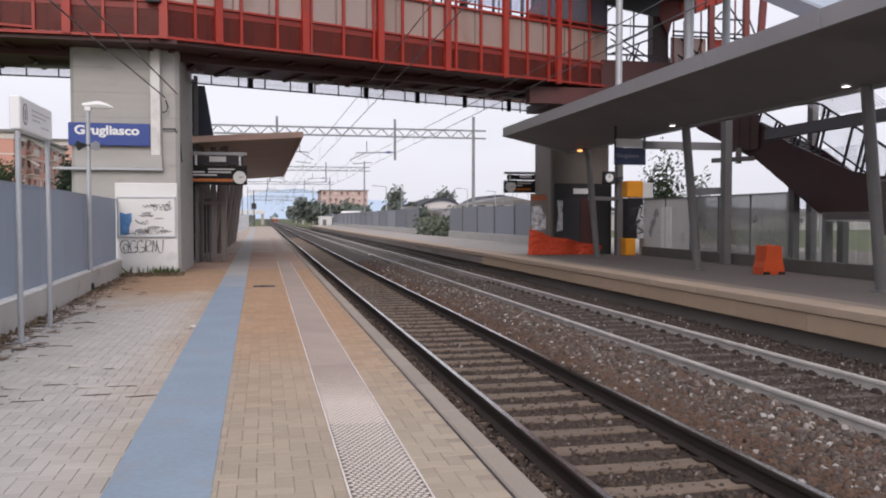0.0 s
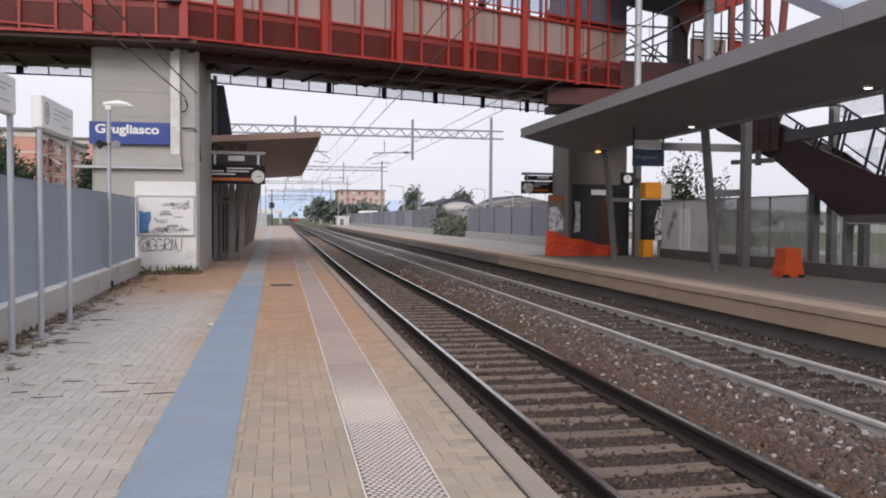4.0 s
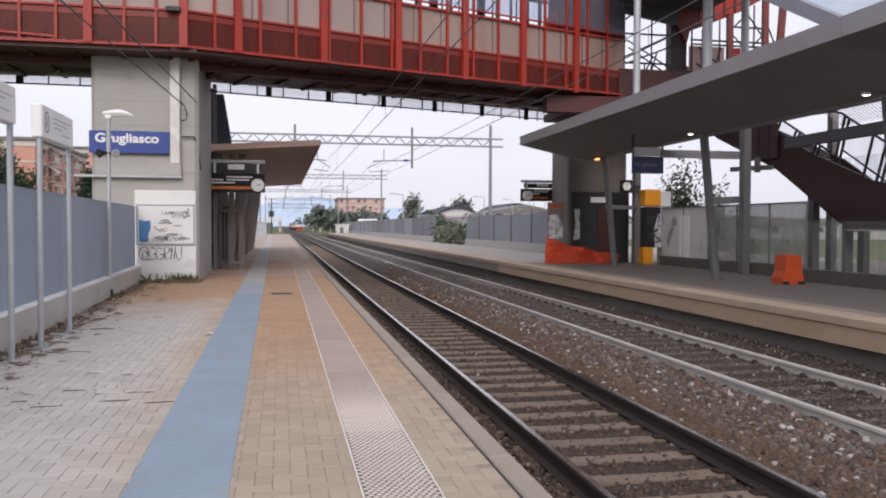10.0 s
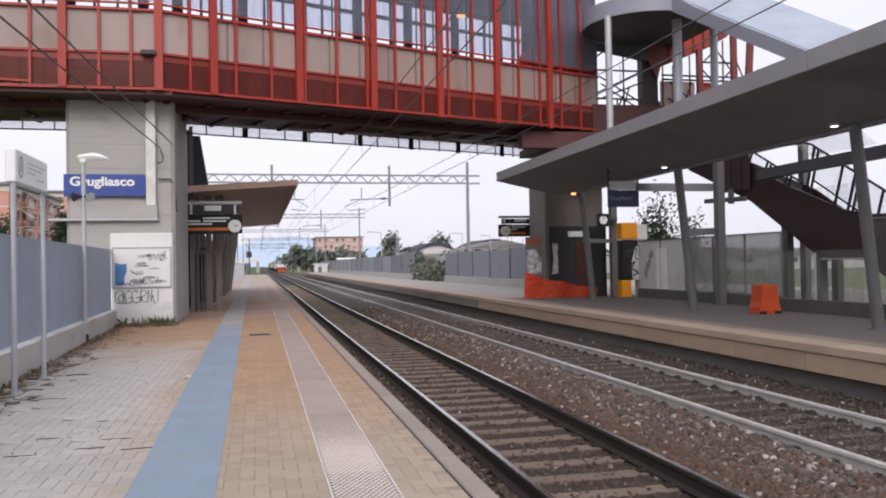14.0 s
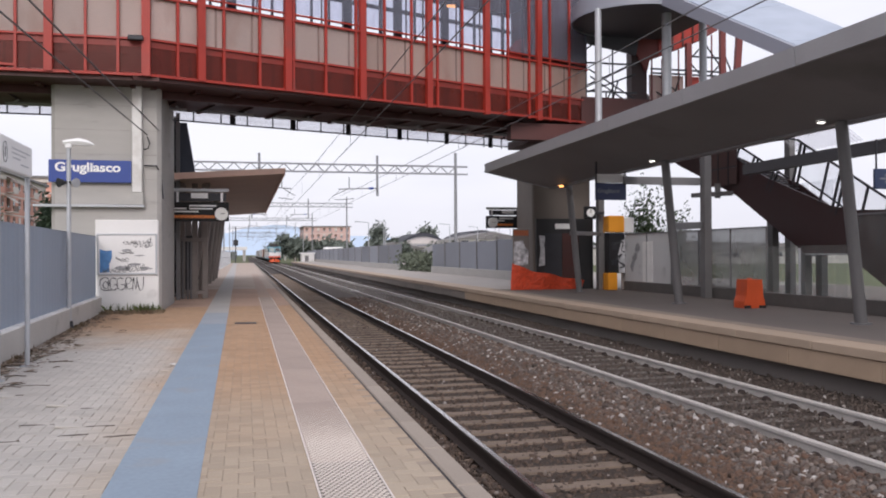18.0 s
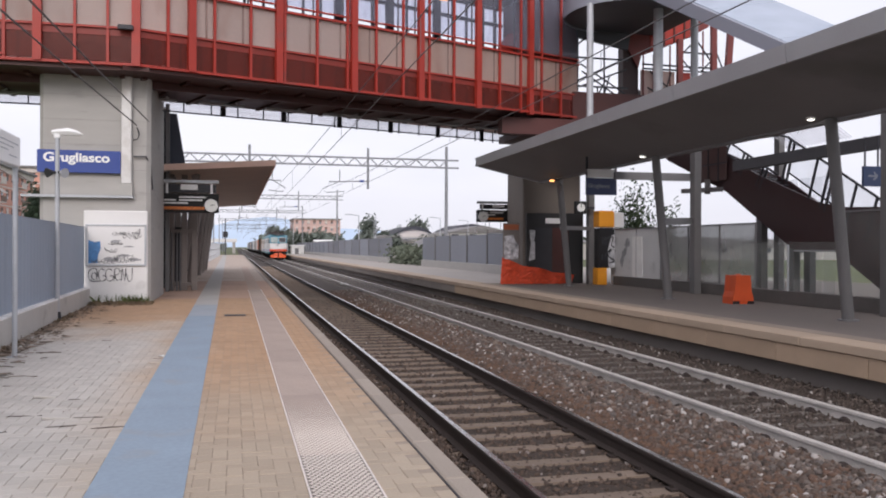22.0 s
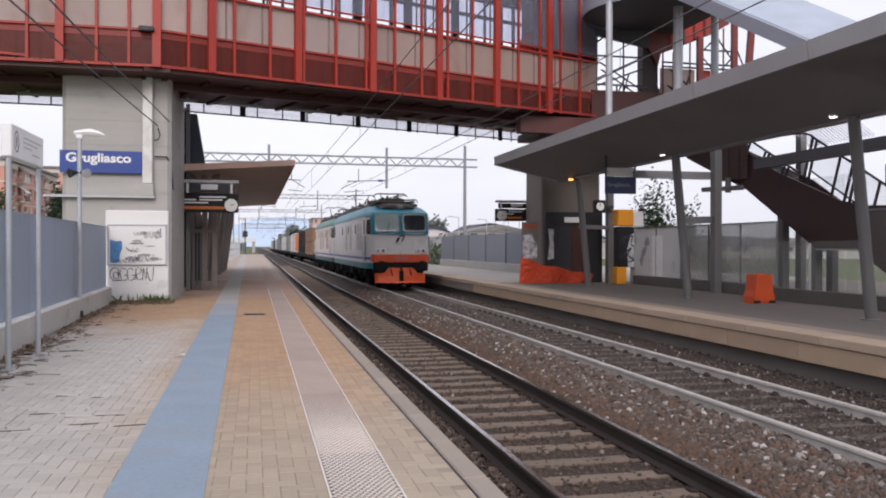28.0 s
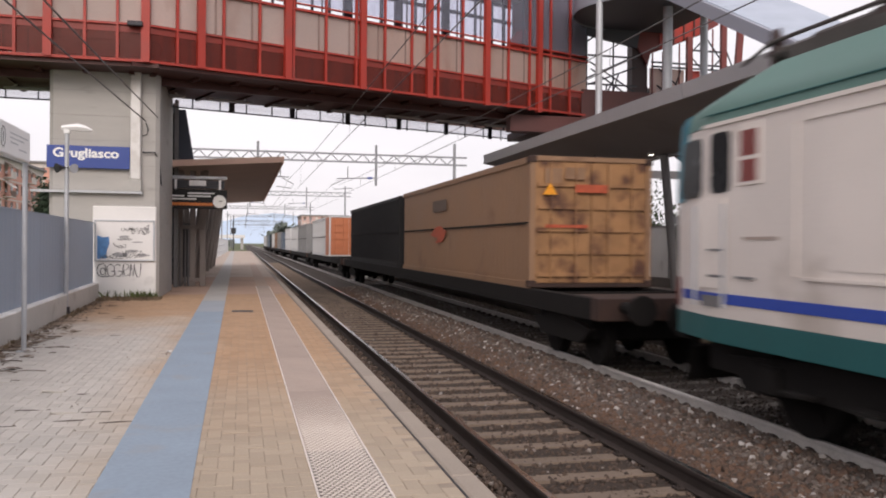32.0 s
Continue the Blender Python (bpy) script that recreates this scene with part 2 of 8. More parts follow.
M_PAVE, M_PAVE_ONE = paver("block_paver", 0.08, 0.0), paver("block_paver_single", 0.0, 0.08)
M_JOINT = material("paving_joint_sand", (0.31, 0.255, 0.205), 0.95, vary=0.15)
M_TANFAR = material("worn_tan_paving", (0.42, 0.335, 0.275), 0.85, vary=0.2, scale=0.5, fine=9, dirt=(0.25, 0.20, 0.16))
M_BLUE = material("blue_band_paint", (0.26, 0.325, 0.40), 0.8, vary=0.10, scale=1.5, fine=25, dirt=(0.30, 0.31, 0.32), dirt_amount=0.45, dirt_scale=2.0)
M_COVER = material("channel_cover", (0.385, 0.305, 0.26), 0.75, vary=0.15, scale=2, dirt=(0.22, 0.17, 0.14), obj_random=0.08)
M_COPING = material("concrete_coping", (0.33, 0.28, 0.235), 0.85, vary=0.15, scale=1.4, dirt=(0.2, 0.16, 0.13), obj_random=0.07)
M_CONC = material("board_marked_concrete", (0.41, 0.395, 0.375), 0.85, vary=0.10, scale=0.8, stretch=(1, 1, 4), dirt=(0.25, 0.24, 0.22), dirt_amount=0.35)
M_CONC_WARM = material("stained_concrete", (0.36, 0.30, 0.245), 0.85, vary=0.15, scale=0.7, dirt=(0.24, 0.19, 0.15))
M_WHITEWALL = material("white_painted_plaster", (0.74, 0.73, 0.715), 0.8, vary=0.07, scale=1.0, dirt=(0.36, 0.35, 0.33), dirt_amount=0.35)
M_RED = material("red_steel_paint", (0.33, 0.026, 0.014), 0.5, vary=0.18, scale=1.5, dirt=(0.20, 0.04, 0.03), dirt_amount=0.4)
# Bridge red with the shade under the deck put into its colour.
M_REDDARK = material("shade_darkened_red_steel", (0.055, 0.0125, 0.010), 0.55, vary=0.2, scale=1.5)
M_STAIRRED = material("oxblood_stair_steel", (0.036, 0.0155, 0.016), 0.55, vary=0.2, scale=0.8)
M_DARKSTEEL = material("dark_steel", (0.035, 0.035, 0.042), 0.5, metal=0.3, vary=0.2)
M_STEEL = material("galvanised_steel", (0.44, 0.455, 0.48), 0.5, metal=0.3, vary=0.12, scale=5)
M_GREYSTEEL = material("grey_painted_steel", (0.165, 0.16, 0.165), 0.5, metal=0.1, vary=0.1, scale=2, dirt=(0.13, 0.12, 0.12))
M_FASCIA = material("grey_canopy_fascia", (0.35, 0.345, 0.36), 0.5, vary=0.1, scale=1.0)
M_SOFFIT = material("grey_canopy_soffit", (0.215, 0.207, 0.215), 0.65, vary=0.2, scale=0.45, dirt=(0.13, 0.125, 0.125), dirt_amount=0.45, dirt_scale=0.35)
M_SOFFIT_L = material("brown_canopy_soffit", (0.48, 0.365, 0.315), 0.65, vary=0.12, scale=0.6)
M_PINK = material("faded_pink_fascia", (0.80, 0.56, 0.47), 0.6, vary=0.1, scale=1.0)
M_FENCE = material("blue_grey_fence_panel", (0.29, 0.345, 0.43), 0.6, vary=0.10, scale=0.7, obj_random=0.06)
M_FENCEPALE = material("pale_noise_panel", (0.215, 0.23, 0.265), 0.6, vary=0.12, scale=0.4, obj_random=0.22)
M_RAILTOP = material("polished_rail_head", (0.62, 0.60, 0.58), 0.22, metal=1.0, vary=0.1)
M_RAIL = material("rusty_rail_side", (0.036, 0.027, 0.024), 0.85, vary=0.25, scale=4, spec=0.3)
# Pale tone stands for lit rail sides and sky-reflecting heads.
M_RAILPALE = material("lit_pale_rail", (0.52, 0.485, 0.455), 0.7, vary=0.2, scale=4)
M_SLEEPERGREY = material("dusty_grey_sleeper", (0.125, 0.108, 0.095), 0.9, vary=0.25, scale=3, obj_random=0.12, dirt=(0.10, 0.08, 0.066))
M_SLEEPER = material("concrete_sleeper", (0.18, 0.136, 0.104), 0.9, vary=0.2, scale=3, obj_random=0.12, dirt=(0.12, 0.085, 0.065))
M_BALLAST = material("ballast_bed", (0.040, 0.027, 0.020), 0.95, vary=0.35, scale=3.0, fine=24, bump=1.0)
M_WHITE = material("white_enamel", (0.80, 0.80, 0.80), 0.4, vary=0.05, scale=3)
M_SIGNBLUE = material("blue_sign_enamel", (0.022, 0.055, 0.27), 0.35, vary=0.06, scale=2)
M_BLACK = material("black_plastic", (0.012, 0.012, 0.014), 0.4, vary=0.2)
M_INK = material("black_spray_paint", (0.05, 0.05, 0.055), 0.7, vary=0.3)
M_ORANGE = material("orange_plastic", (0.55, 0.075, 0.015), 0.5, vary=0.15, scale=3)
M_YELLOW = material("yellow_orange_enamel", (0.75, 0.30, 0.015), 0.45, vary=0.08)
M_NET = material("orange_safety_net", (0.60, 0.07, 0.025), 0.7, vary=0.3, scale=8)
M_GRASS = material("dry_meadow", (0.085, 0.10, 0.035), 0.95, vary=0.3, scale=0.08, fine=2.0)
M_WIRE = material("dark_wire", (0.12, 0.115, 0.12), 0.6, vary=0.1)
M_CLOCK = material("clock_face", (0.86, 0.86, 0.84), 0.4, vary=0.03)

# ---- ground, ballast bed and tracks ----
ground = solo("ground", Shape().box(-3000, -600, -1.6, 3000, 4000, -0.9), M_GRASS, "flat dry green meadow and earth beyond the railway", "ground", kind="structure")
solo("ballast_bed", Shape().prism([(1.2, 0, -0.92), (8.62, 0, -0.92), (8.62, 0, -0.66), (8.0, 0, -0.639), (5.72, 0, -0.639), (5.45, 0, -0.634), (5.3, 0, -0.632), (5.0, 0, -0.64), (4.5, 0, -0.67), (4.15, 0, -0.70), (1.2, 0, -0.725)], (0, 900, 0)).turn(Matrix.Translation((0, -30, 0))),
     M_BALLAST, "brown-grey crushed stone ballast bed under both tracks", "ballast", kind="structure")

RAIL_PROFILE = [(-0.075, -0.172), (0.075, -0.172), (0.075, -0.16), (0.012, -0.14), (0.010, -0.05), (0.036, -0.038), (0.036, -0.006), (0.028, 0.0), (-0.028, 0.0), (-0.036, -0.006), (-0.036, -0.038), (-0.010, -0.05), (-0.012, -0.14), (-0.075, -0.16)]


def sleeper_mesh():
    s = Shape()
    for x0, x1, h in ((-1.15, -0.4, 0.188), (-0.4, 0.4, 0.183), (0.4, 1.15, 0.188)):
        s.prism([(x0, -0.135, -0.20), (x0, 0.135, -0.20), (x0, 0.098, h - 0.20), (x0, -0.098, h - 0.20)], (x1 - x0, 0, 0))
    return s.mesh("sleeper")


def clip_mesh():
    s = Shape().box(-0.04, -0.055, -0.008, 0.04, 0.055, 0.016, 0.006)
    s.tube((0, 0, 0.01), (0, 0, 0.045), 0.016, 6)
    return s.mesh("rail_clip")


def lump_mesh():
    """A dirt-caked rail fastening that stands out of high ballast."""
    s = Shape()
    s.loft([[(0.05 * k * math.cos(a), 0.085 * k * math.sin(a), z) for a in [math.pi * q / 4 for q in range(8)]] for z, k in ((-0.05, 1.1), (0.0, 1.0), (0.028, 0.7), (0.04, 0.3))])
    return s.mesh("rail_clip")


def railway_track(x, label, side_material, first, count, sunk=0.0):
    """Two rails on concrete sleepers, with clips on the near ones; sunk is how much higher the sleepers and ballast lie."""
    track = thing("railway_track", (x, 10, RAIL - 0.172), label, "railway track", "running lines")
    for side in (-1, 1):
        cx = x + side * 0.7525
        rail = part("rail", Shape().prism([(cx + a, -25, RAIL + b) for a, b in RAIL_PROFILE], (0, 800, 0)), side_material, track, "rusty rail with a worn bright head")
        # The sunk track's heads are coloured pale for the sky they reflect.
        part("rail_head", Shape().box(cx - 0.027, -25, RAIL - 0.004, cx + 0.027, 775, RAIL + 0.003), M_RAILPALE if sunk else M_RAILTOP, rail, "running surface with reflected sky in its pale colour" if sunk else "polished running surface")
    sl, cl = sleeper_mesh(), lump_mesh() if sunk else clip_mesh()
    sl.materials.append(M_SLEEPERGREY if sunk else M_SLEEPER), cl.materials.append(M_RAIL)
    for i in range(count):
        y = first + 0.6 * i
        o = part("sleeper", sl, None, track)
        o.location = Vector((x, y, RAIL - 0.172 + sunk)) - track.location
        if 2.0 < y < 26:
            for cx in (-0.7525, 0.7525):
                for dx in (-0.115, 0.115):
                    c = part("rail_clip", cl, None, track)
                    c.location = Vector((x + cx + dx, y, RAIL - 0.172 if not sunk else RAIL - 0.105)) - track.location
    return track


T1, T2, TRAIN_X = 3.085, 6.44, 6.44
railway_track(T1, "standard-gauge track with rusty rails on concrete sleepers", M_RAIL, -9.6, 170)
railway_track(T2, "standard-gauge track with pale rails half sunk in ballast", M_RAILPALE, -9.5, 155, 0.055)


# ---- platforms ----
def lane(y):
    return -0.008 * (y - 5.0)


base = Shape()
base.box(-3.9, -12, -0.92, 1.30, 150, -0.005)
platform_left = solo("platform_near", base, M_JOINT, "paved railway platform with tan and grey blocks", "platform", kind="structure")
part("far_paving", Shape().box(-3.9, 23.98, -0.02, 1.254, 36.0, 0.0025), material("worn_rust_tan_paving", (0.40, 0.268, 0.20), 0.85, vary=0.2, scale=0.5, fine=9, dirt=(0.24, 0.16, 0.12)), platform_left, "worn rusty tan block paving")
part("far_paving", Shape().box(-3.9, 36.004, -0.02, 1.254, 150, 0.0025), M_TANFAR, platform_left, "worn tan block paving")
part("edge_wall", Shape().box(1.302, -12, -0.92, 1.34, 150, -0.12), M_CONC_WARM, platform_left, "stained concrete platform wall")
part("coping_joint", Shape().box(1.254, -12, -0.02, 1.266, 150, 0.001), M_DARKSTEEL, platform_left, "dark open joint behind the coping")
coping_me = Shape().box(-0.029, 0, -0.11, 0.125, 0.992, 0, 0.012).mesh("coping_slab")
coping_me.materials.append(M_COPING)
for i in range(48):
    o = part("coping_slab", coping_me, None, platform_left)
    o.location = (1.295, 2 + i, 0.014)
part("far_coping", Shape().box(1.266, 50, -0.11, 1.42, 150, 0.014), M_COPING, platform_left)
part("near_coping", Shape().box(1.266, -12, -0.11, 1.42, 1.995, 0.014), M_COPING, platform_left)
M_BANDMID = material("half_worn_blue_band", (0.315, 0.35, 0.395), 0.8, vary=0.12, scale=1.2, dirt=(0.36, 0.35, 0.34))
M_BANDGREY = material("worn_grey_band", (0.40, 0.385, 0.37), 0.8, vary=0.1, scale=1.0, dirt=(0.33, 0.29, 0.26))
for i in range(-4, 44):
    y0 = 1.0 + i * 3.4
    part("blue_band", Shape().add([(-0.84 + lane(y), y, 0.005) for y in (y0,)] + [(-0.285 + lane(y0), y0, 0.005), (-0.285 + lane(y0 + 3.392), y0 + 3.392, 0.005), (-0.84 + lane(y0 + 3.392), y0 + 3.392, 0.005)]
                                  + [(-0.84 + lane(y0), y0, -0.02), (-0.285 + lane(y0), y0, -0.02), (-0.285 + lane(y0 + 3.392), y0 + 3.392, -0.02), (-0.84 + lane(y0 + 3.392), y0 + 3.392, -0.02)],
                                  [(0, 1, 2, 3), (0, 4, 5, 1), (1, 5, 6, 2), (2, 6, 7, 3), (3, 7, 4, 0)]), M_BLUE if i < 5 else M_BANDMID if i < 6 else M_BANDGREY, platform_left, "faded blue walking band" if i < 6 else "pale grey walking band")
cover_me = Shape().box(-0.203, 0, -0.03, 0.203, 1.196, 0.007, 0.004).mesh("channel_cover")
cover_me.materials.append(M_COVER)
dark_cover = Shape().box(-0.203, 0, -0.03, 0.203, 1.196, 0.007, 0.004).mesh("channel_cover")
dark_cover.materials.append(material("grimy_tread_plate", (0.145, 0.12, 0.105), 0.7, vary=0.15, scale=5))
for i in range(-10, 22):
    y = 2.2 + i * 1.2
    o = part("channel_cover", cover_me if y > 5.5 else dark_cover, None, platform_left)
    o.location = (0.638, y, 0.0)
M_RIM = material("worn_pale_rim", (0.76, 0.70, 0.66), 0.6, vary=0.15, scale=1.5)
for x in (0.424, 0.842):
    part("channel_rim", Shape().box(x, 2.2, -0.02, x + 0.010, 28.4, 0.010), M_RIM, platform_left, "pale steel rim of the cable channel")
tread = Shape()
for j in range(122):
    y = 3.5 + j * 0.036
    k = min(1.0, max(0.25, (8.2 - y) / 1.8))
    for i in range(10):
        x = 0.452 + i * 0.0415 + (j % 2) * 0.021
        if x < 0.836:
            ring = [(-0.019, 0), (0, -0.0125), (0.019, 0), (0, 0.0125)]
            tread.add([(x + a * k, y + b * k, 0.0072) for a, b in ring] + [(x + a * k * 0.65, y + b * k * 0.65, 0.0072 + 0.005 * k) for a, b in ring],
                      [(0, 1, 5, 4), (1, 2, 6, 5), (2, 3, 7, 6), (3, 0, 4, 7), (4, 5, 6, 7)])
tagged(part("tread_relief", tread, material("worn_tread_tops", (0.62, 0.56, 0.505), 0.55, vary=0.1), platform_left, "diamond tread worn pale"), kind="stuff")
part("far_channel", Shape().box(0.435, 28.42, -0.02, 0.84, 62.0, 0.006), material("rusty_tan_cover", (0.39, 0.285, 0.225), 0.8, vary=0.15, scale=1.5), platform_left, "pale cable channel cover")
hatch = Shape().box(-0.22, 17.85, -0.02, 0.22, 18.25, 0.006, 0.004)
part("drain_cover", hatch, M_DARKSTEEL, platform_left, "dark cast-iron drain cover")

# far platform, a little higher, with a pale edge band
right_top = 0.10
# Wall under the lip: the recess's shade is put into its colour.
platform_right = solo("platform_far", Shape().box(8.60, -12, -0.92, 24.0, 160, -0.06), material("shaded_platform_wall", (0.20, 0.175, 0.16), 0.9, vary=0.2, scale=0.6), "concrete platform on the other side of the tracks", "platform", kind="structure")
# Two tones split at the canopy's end: its shade is in the darker one.
M_PLATR = material("canopy_shaded_paving", (0.155, 0.130, 0.115), 0.9, vary=0.15, scale=0.5, fine=40)
part("platform_surface", Shape().box(9.25, -12, -0.06, 24.0, 30.0, right_top), M_PLATR, platform_right, "dark grey worn paving with the canopy's shade in its tone")
part("platform_surface", Shape().box(9.25, 30.004, -0.06, 24.0, 160, right_top), material("pale_open_paving", (0.37, 0.335, 0.305), 0.9, vary=0.12, scale=0.4, fine=20), platform_right, "pale open paving beyond the canopy's shade")
M_EDGE = material("pale_edge_slab", (0.41, 0.315, 0.235), 0.85, vary=0.12, scale=0.8, obj_random=0.06, dirt=(0.28, 0.22, 0.18))
M_FACE = material("warm_concrete_lip", (0.39, 0.285, 0.20), 0.85, vary=0.14, scale=0.7, obj_random=0.07, dirt=(0.26, 0.2, 0.15))
edge_me = Shape().box(0, 0, -0.14, 0.92, 1.99, 0.0, 0.012).mesh("edge_slab")
edge_me.materials.append(M_EDGE)
lip_me = Shape().box(0, 0, -0.30, 0.2, 1.992, 0.0, 0.01).mesh("lip_block")
lip_me.materials.append(M_FACE)
lip_far = Shape().box(0, 0, -0.30, 0.2, 1.992, 0.0, 0.01).mesh("lip_block")
lip_far.materials.append(material("dark_grey_concrete_lip", (0.215, 0.185, 0.165), 0.85, vary=0.15, scale=0.7, obj_random=0.08))
for i in range(80):
    o = part("edge_slab", edge_me, None, platform_right)
    o.location = (8.33, 2 * i - 1.0, right_top + 0.002)
    o = part("lip_block", lip_me if i < 16 else lip_far, None, platform_right)
    o.location = (8.36, 2 * i - 0.4, right_top - 0.141)

# Mid-tone strip between the edge slabs and the paving.
part("inner_slab_strip", Shape().box(8.88, -1.0, right_top - 0.05, 9.25, 30.0, right_top + 0.006), material("mid_tone_inner_slab", (0.26, 0.208, 0.17), 0.88, vary=0.2, scale=0.8, dirt=(0.18, 0.15, 0.13)), platform_right, "darker inner part of the edge slabs")

# ---- left boundary: low wall, fence panels ----
def fence_x(y):
    return -3.08 - 0.035 * (y - 10)


def skew(shape):
    shape.v = [(x + fence_x(y) + 3.0, y, z) for x, y, z in shape.v]
    return shape


M_WALLPALE = material("pale_rough_concrete", (0.475, 0.455, 0.43), 0.9, vary=0.14, scale=1.0, dirt=(0.27, 0.25, 0.225), dirt_amount=0.45)
low_wall = solo("boundary_wall", skew(Shape().box(-3.28, -8, -0.5, -3.0, 22.3, 0.40, 0.02)), M_WALLPALE, "low concrete boundary wall with dirt along its foot", "wall", kind="structure")
M_COPEPALE = material("pale_worn_wall_top", (0.80, 0.785, 0.76), 0.85, vary=0.18, scale=2.0, fine=30, obj_random=0.1, dirt=(0.36, 0.34, 0.31), dirt_amount=0.4)
for i in range(20):
    part("wall_top", skew(Shape().box(-3.285, -7.9 + i * 1.51, 0.39, -2.995, -7.9 + i * 1.51 + 1.49, 0.415, 0.006)), M_COPEPALE, low_wall, "pale worn top of the wall")
fence = thing("boundary_fence", (fence_x(10) - 0.1, 10, 0.38), "blue-grey sheet metal fence standing on a low concrete wall", "fence")
for i in range(18):
    y = -8.0 + i * 1.68
    y1 = min(y + 1.675, 22.3)
    n = 24
    face = [(-3.13 + 0.005 * ((k // 2) % 2), y + (y1 - y) * k / n, 0.42) for k in range(n + 1)]
    part("fence_panel", skew(Shape().prism(face + [(-3.15, y1, 0.42), (-3.15, y, 0.42)], (0, 0, 1.48))), M_FENCE, fence)
    part("fence_post", skew(Shape().box(-3.19, y - 0.03, 0.36, -3.155, y + 0.03, 1.92)), M_GREYSTEEL, fence)
part("top_rail", skew(Shape().box(-3.17, -8, 1.90, -3.12, 22.3, 1.925)), M_FENCE, fence)


# ---- bridge tower of the near platform ----
def text_mesh(body, size, depth=0.004, bold=0.022):
    cu = bpy.data.curves.new("letters", "FONT")
    cu.body, cu.size, cu.extrude, cu.offset = body, size, depth, size * bold
    ob = bpy.data.objects.new("letters", cu)
    scene.collection.objects.link(ob)
    dg = bpy.context.evaluated_depsgraph_get()
    me = bpy.data.meshes.new_from_object(ob.evaluated_get(dg))
    bpy.data.objects.remove(ob)
    return me


def scribble(seed, x0, z0, w, h, y, strokes, r=0.012, kinds="olzsvl"):
    """Uneven hand-drawn strokes on a wall that faces the near end of the line."""
    rnd = random.Random(seed)
    s = Shape()
    x = x0
    for k in range(strokes):
        cw = w / strokes * rnd.uniform(0.6, 1.35)
        ch, cz0 = h * rnd.uniform(0.45, 1.05), z0 + h * rnd.uniform(-0.05, 0.25)
        kind = rnd.choice(kinds)
        if kind == "o":
            pts = [(0.5 + 0.5 * math.cos(5.6 * i / 9 + seed), 0.5 + 0.45 * math.sin(5.6 * i / 9 + seed)) for i in range(10)]
        elif kind == "s":
            pts = [(0.5 + 0.4 * math.sin(4.4 * i / 8 + 0.9), i / 8) for i in range(9)]
        elif kind == "z":
            pts = [(0, 0.9), (0.8, 1), (0.1, 0.1), (1, 0)]
        elif kind == "v":
            pts = [(0, 1), (0.3, 0.05), (0.55, 0.7), (0.8, 0), (1.05, 1.15)]
        else:
            pts = [(0.2, 1.2), (0.1, 0.1), (0.5, -0.05), (0.9, 0.3)]
        lean = rnd.uniform(-0.1, 0.35)
        pts = [(x + cw * a + lean * ch * b * 0.6, y, cz0 + ch * b) for a, b in pts]
        wide = r * rnd.uniform(1.3, 2.4)
        if k:
            s.beam(tail, pts[0], r * 1.2, 0.004, (0, 1, 0))
        tail = pts[-1]
        for a, b in zip(pts[:-1], pts[1:]):
            s.beam(a, b, wide, 0.004, (0, 1, 0))
        x += cw * rnd.uniform(0.75, 1.15)
    return s


TY = 22.4
tower = thing("bridge_tower", (-3.4, 24, 0), "tall board-marked concrete tower carrying the footbridge", "tower")
shaft = part("shaft", Shape().box(-4.72, TY + 0.05, -0.5, -2.10, 26.6, 6.60, 0.10), M_CONC, tower, "bare concrete with formwork lines")
M_FORM = material("formwork_shadow_line", (0.30, 0.285, 0.265), 0.9, vary=0.3, scale=3)
for k in range(5):
    part("formwork_line", Shape().box(-4.70, TY + 0.042, 2.75 + k * 0.62, -2.2, TY + 0.06, 2.757 + k * 0.62), M_FORM, shaft)
part("plinth", Shape().box(-3.68, TY - 0.02, -0.3, -2.16, 25.6, 2.34, 0.02), M_WHITEWALL, tower, "white painted block")
part("ledge", Shape().box(-5.1, TY - 0.12, 2.66, -2.5, TY + 0.06, 2.72), M_STEEL, tower, "thin metal ledge")
part("side_patch", Shape().box(-2.158, 23.0, 0.05, -2.15, 25.4, 2.2), M_WHITEWALL, tower, "pale patch on the side of the white block")
M_DUCT = material("weathered_galvanised_duct", (0.60, 0.59, 0.575), 0.5, metal=0.2, vary=0.15, scale=2, dirt=(0.35, 0.31, 0.28), dirt_amount=0.5)
M_GALV = material("dull_galvanised_sheet", (0.40, 0.39, 0.37), 0.55, metal=0.2, vary=0.15, scale=3)
pipe = part("downpipe", Shape().box(-2.79, TY - 0.12, 3.02, -2.54, TY + 0.045, 6.62, 0.02), M_DUCT, tower, "broad pale metal cable duct")
part("downpipe_foot", Shape().prism([(-2.52, TY - 0.13, 2.725), (-2.52, TY - 0.13, 3.02), (-2.80, TY - 0.13, 3.02), (-2.82, TY - 0.13, 2.93), (-2.90, TY - 0.13, 2.85), (-3.05, TY - 0.13, 2.80), (-3.3, TY - 0.13, 2.76), (-3.3, TY - 0.13, 2.725)], (0, 0.17, 0)), M_GALV, pipe, "flared grey foot of the duct")
part("duct_head", Shape().box(-2.76, 21.3, 6.66, -2.40, 21.44, 6.78, 0.02), M_DARKSTEEL, pipe)
part("conduit", Shape().pipe([(-2.5, TY - 0.03, 3.72), (-2.2, TY - 0.03, 3.72), (-2.12, TY + 0.3, 3.5), (-2.07, TY + 0.3, 2.9)], 0.02), M_DARKSTEEL, tower)
part("cable_loop", Shape().pipe([(-2.42, TY - 0.05, 4.45), (-2.36, TY - 0.1, 4.28), (-2.40, TY - 0.1, 4.15), (-2.5, TY - 0.06, 4.13)], 0.018), M_BLACK, tower)

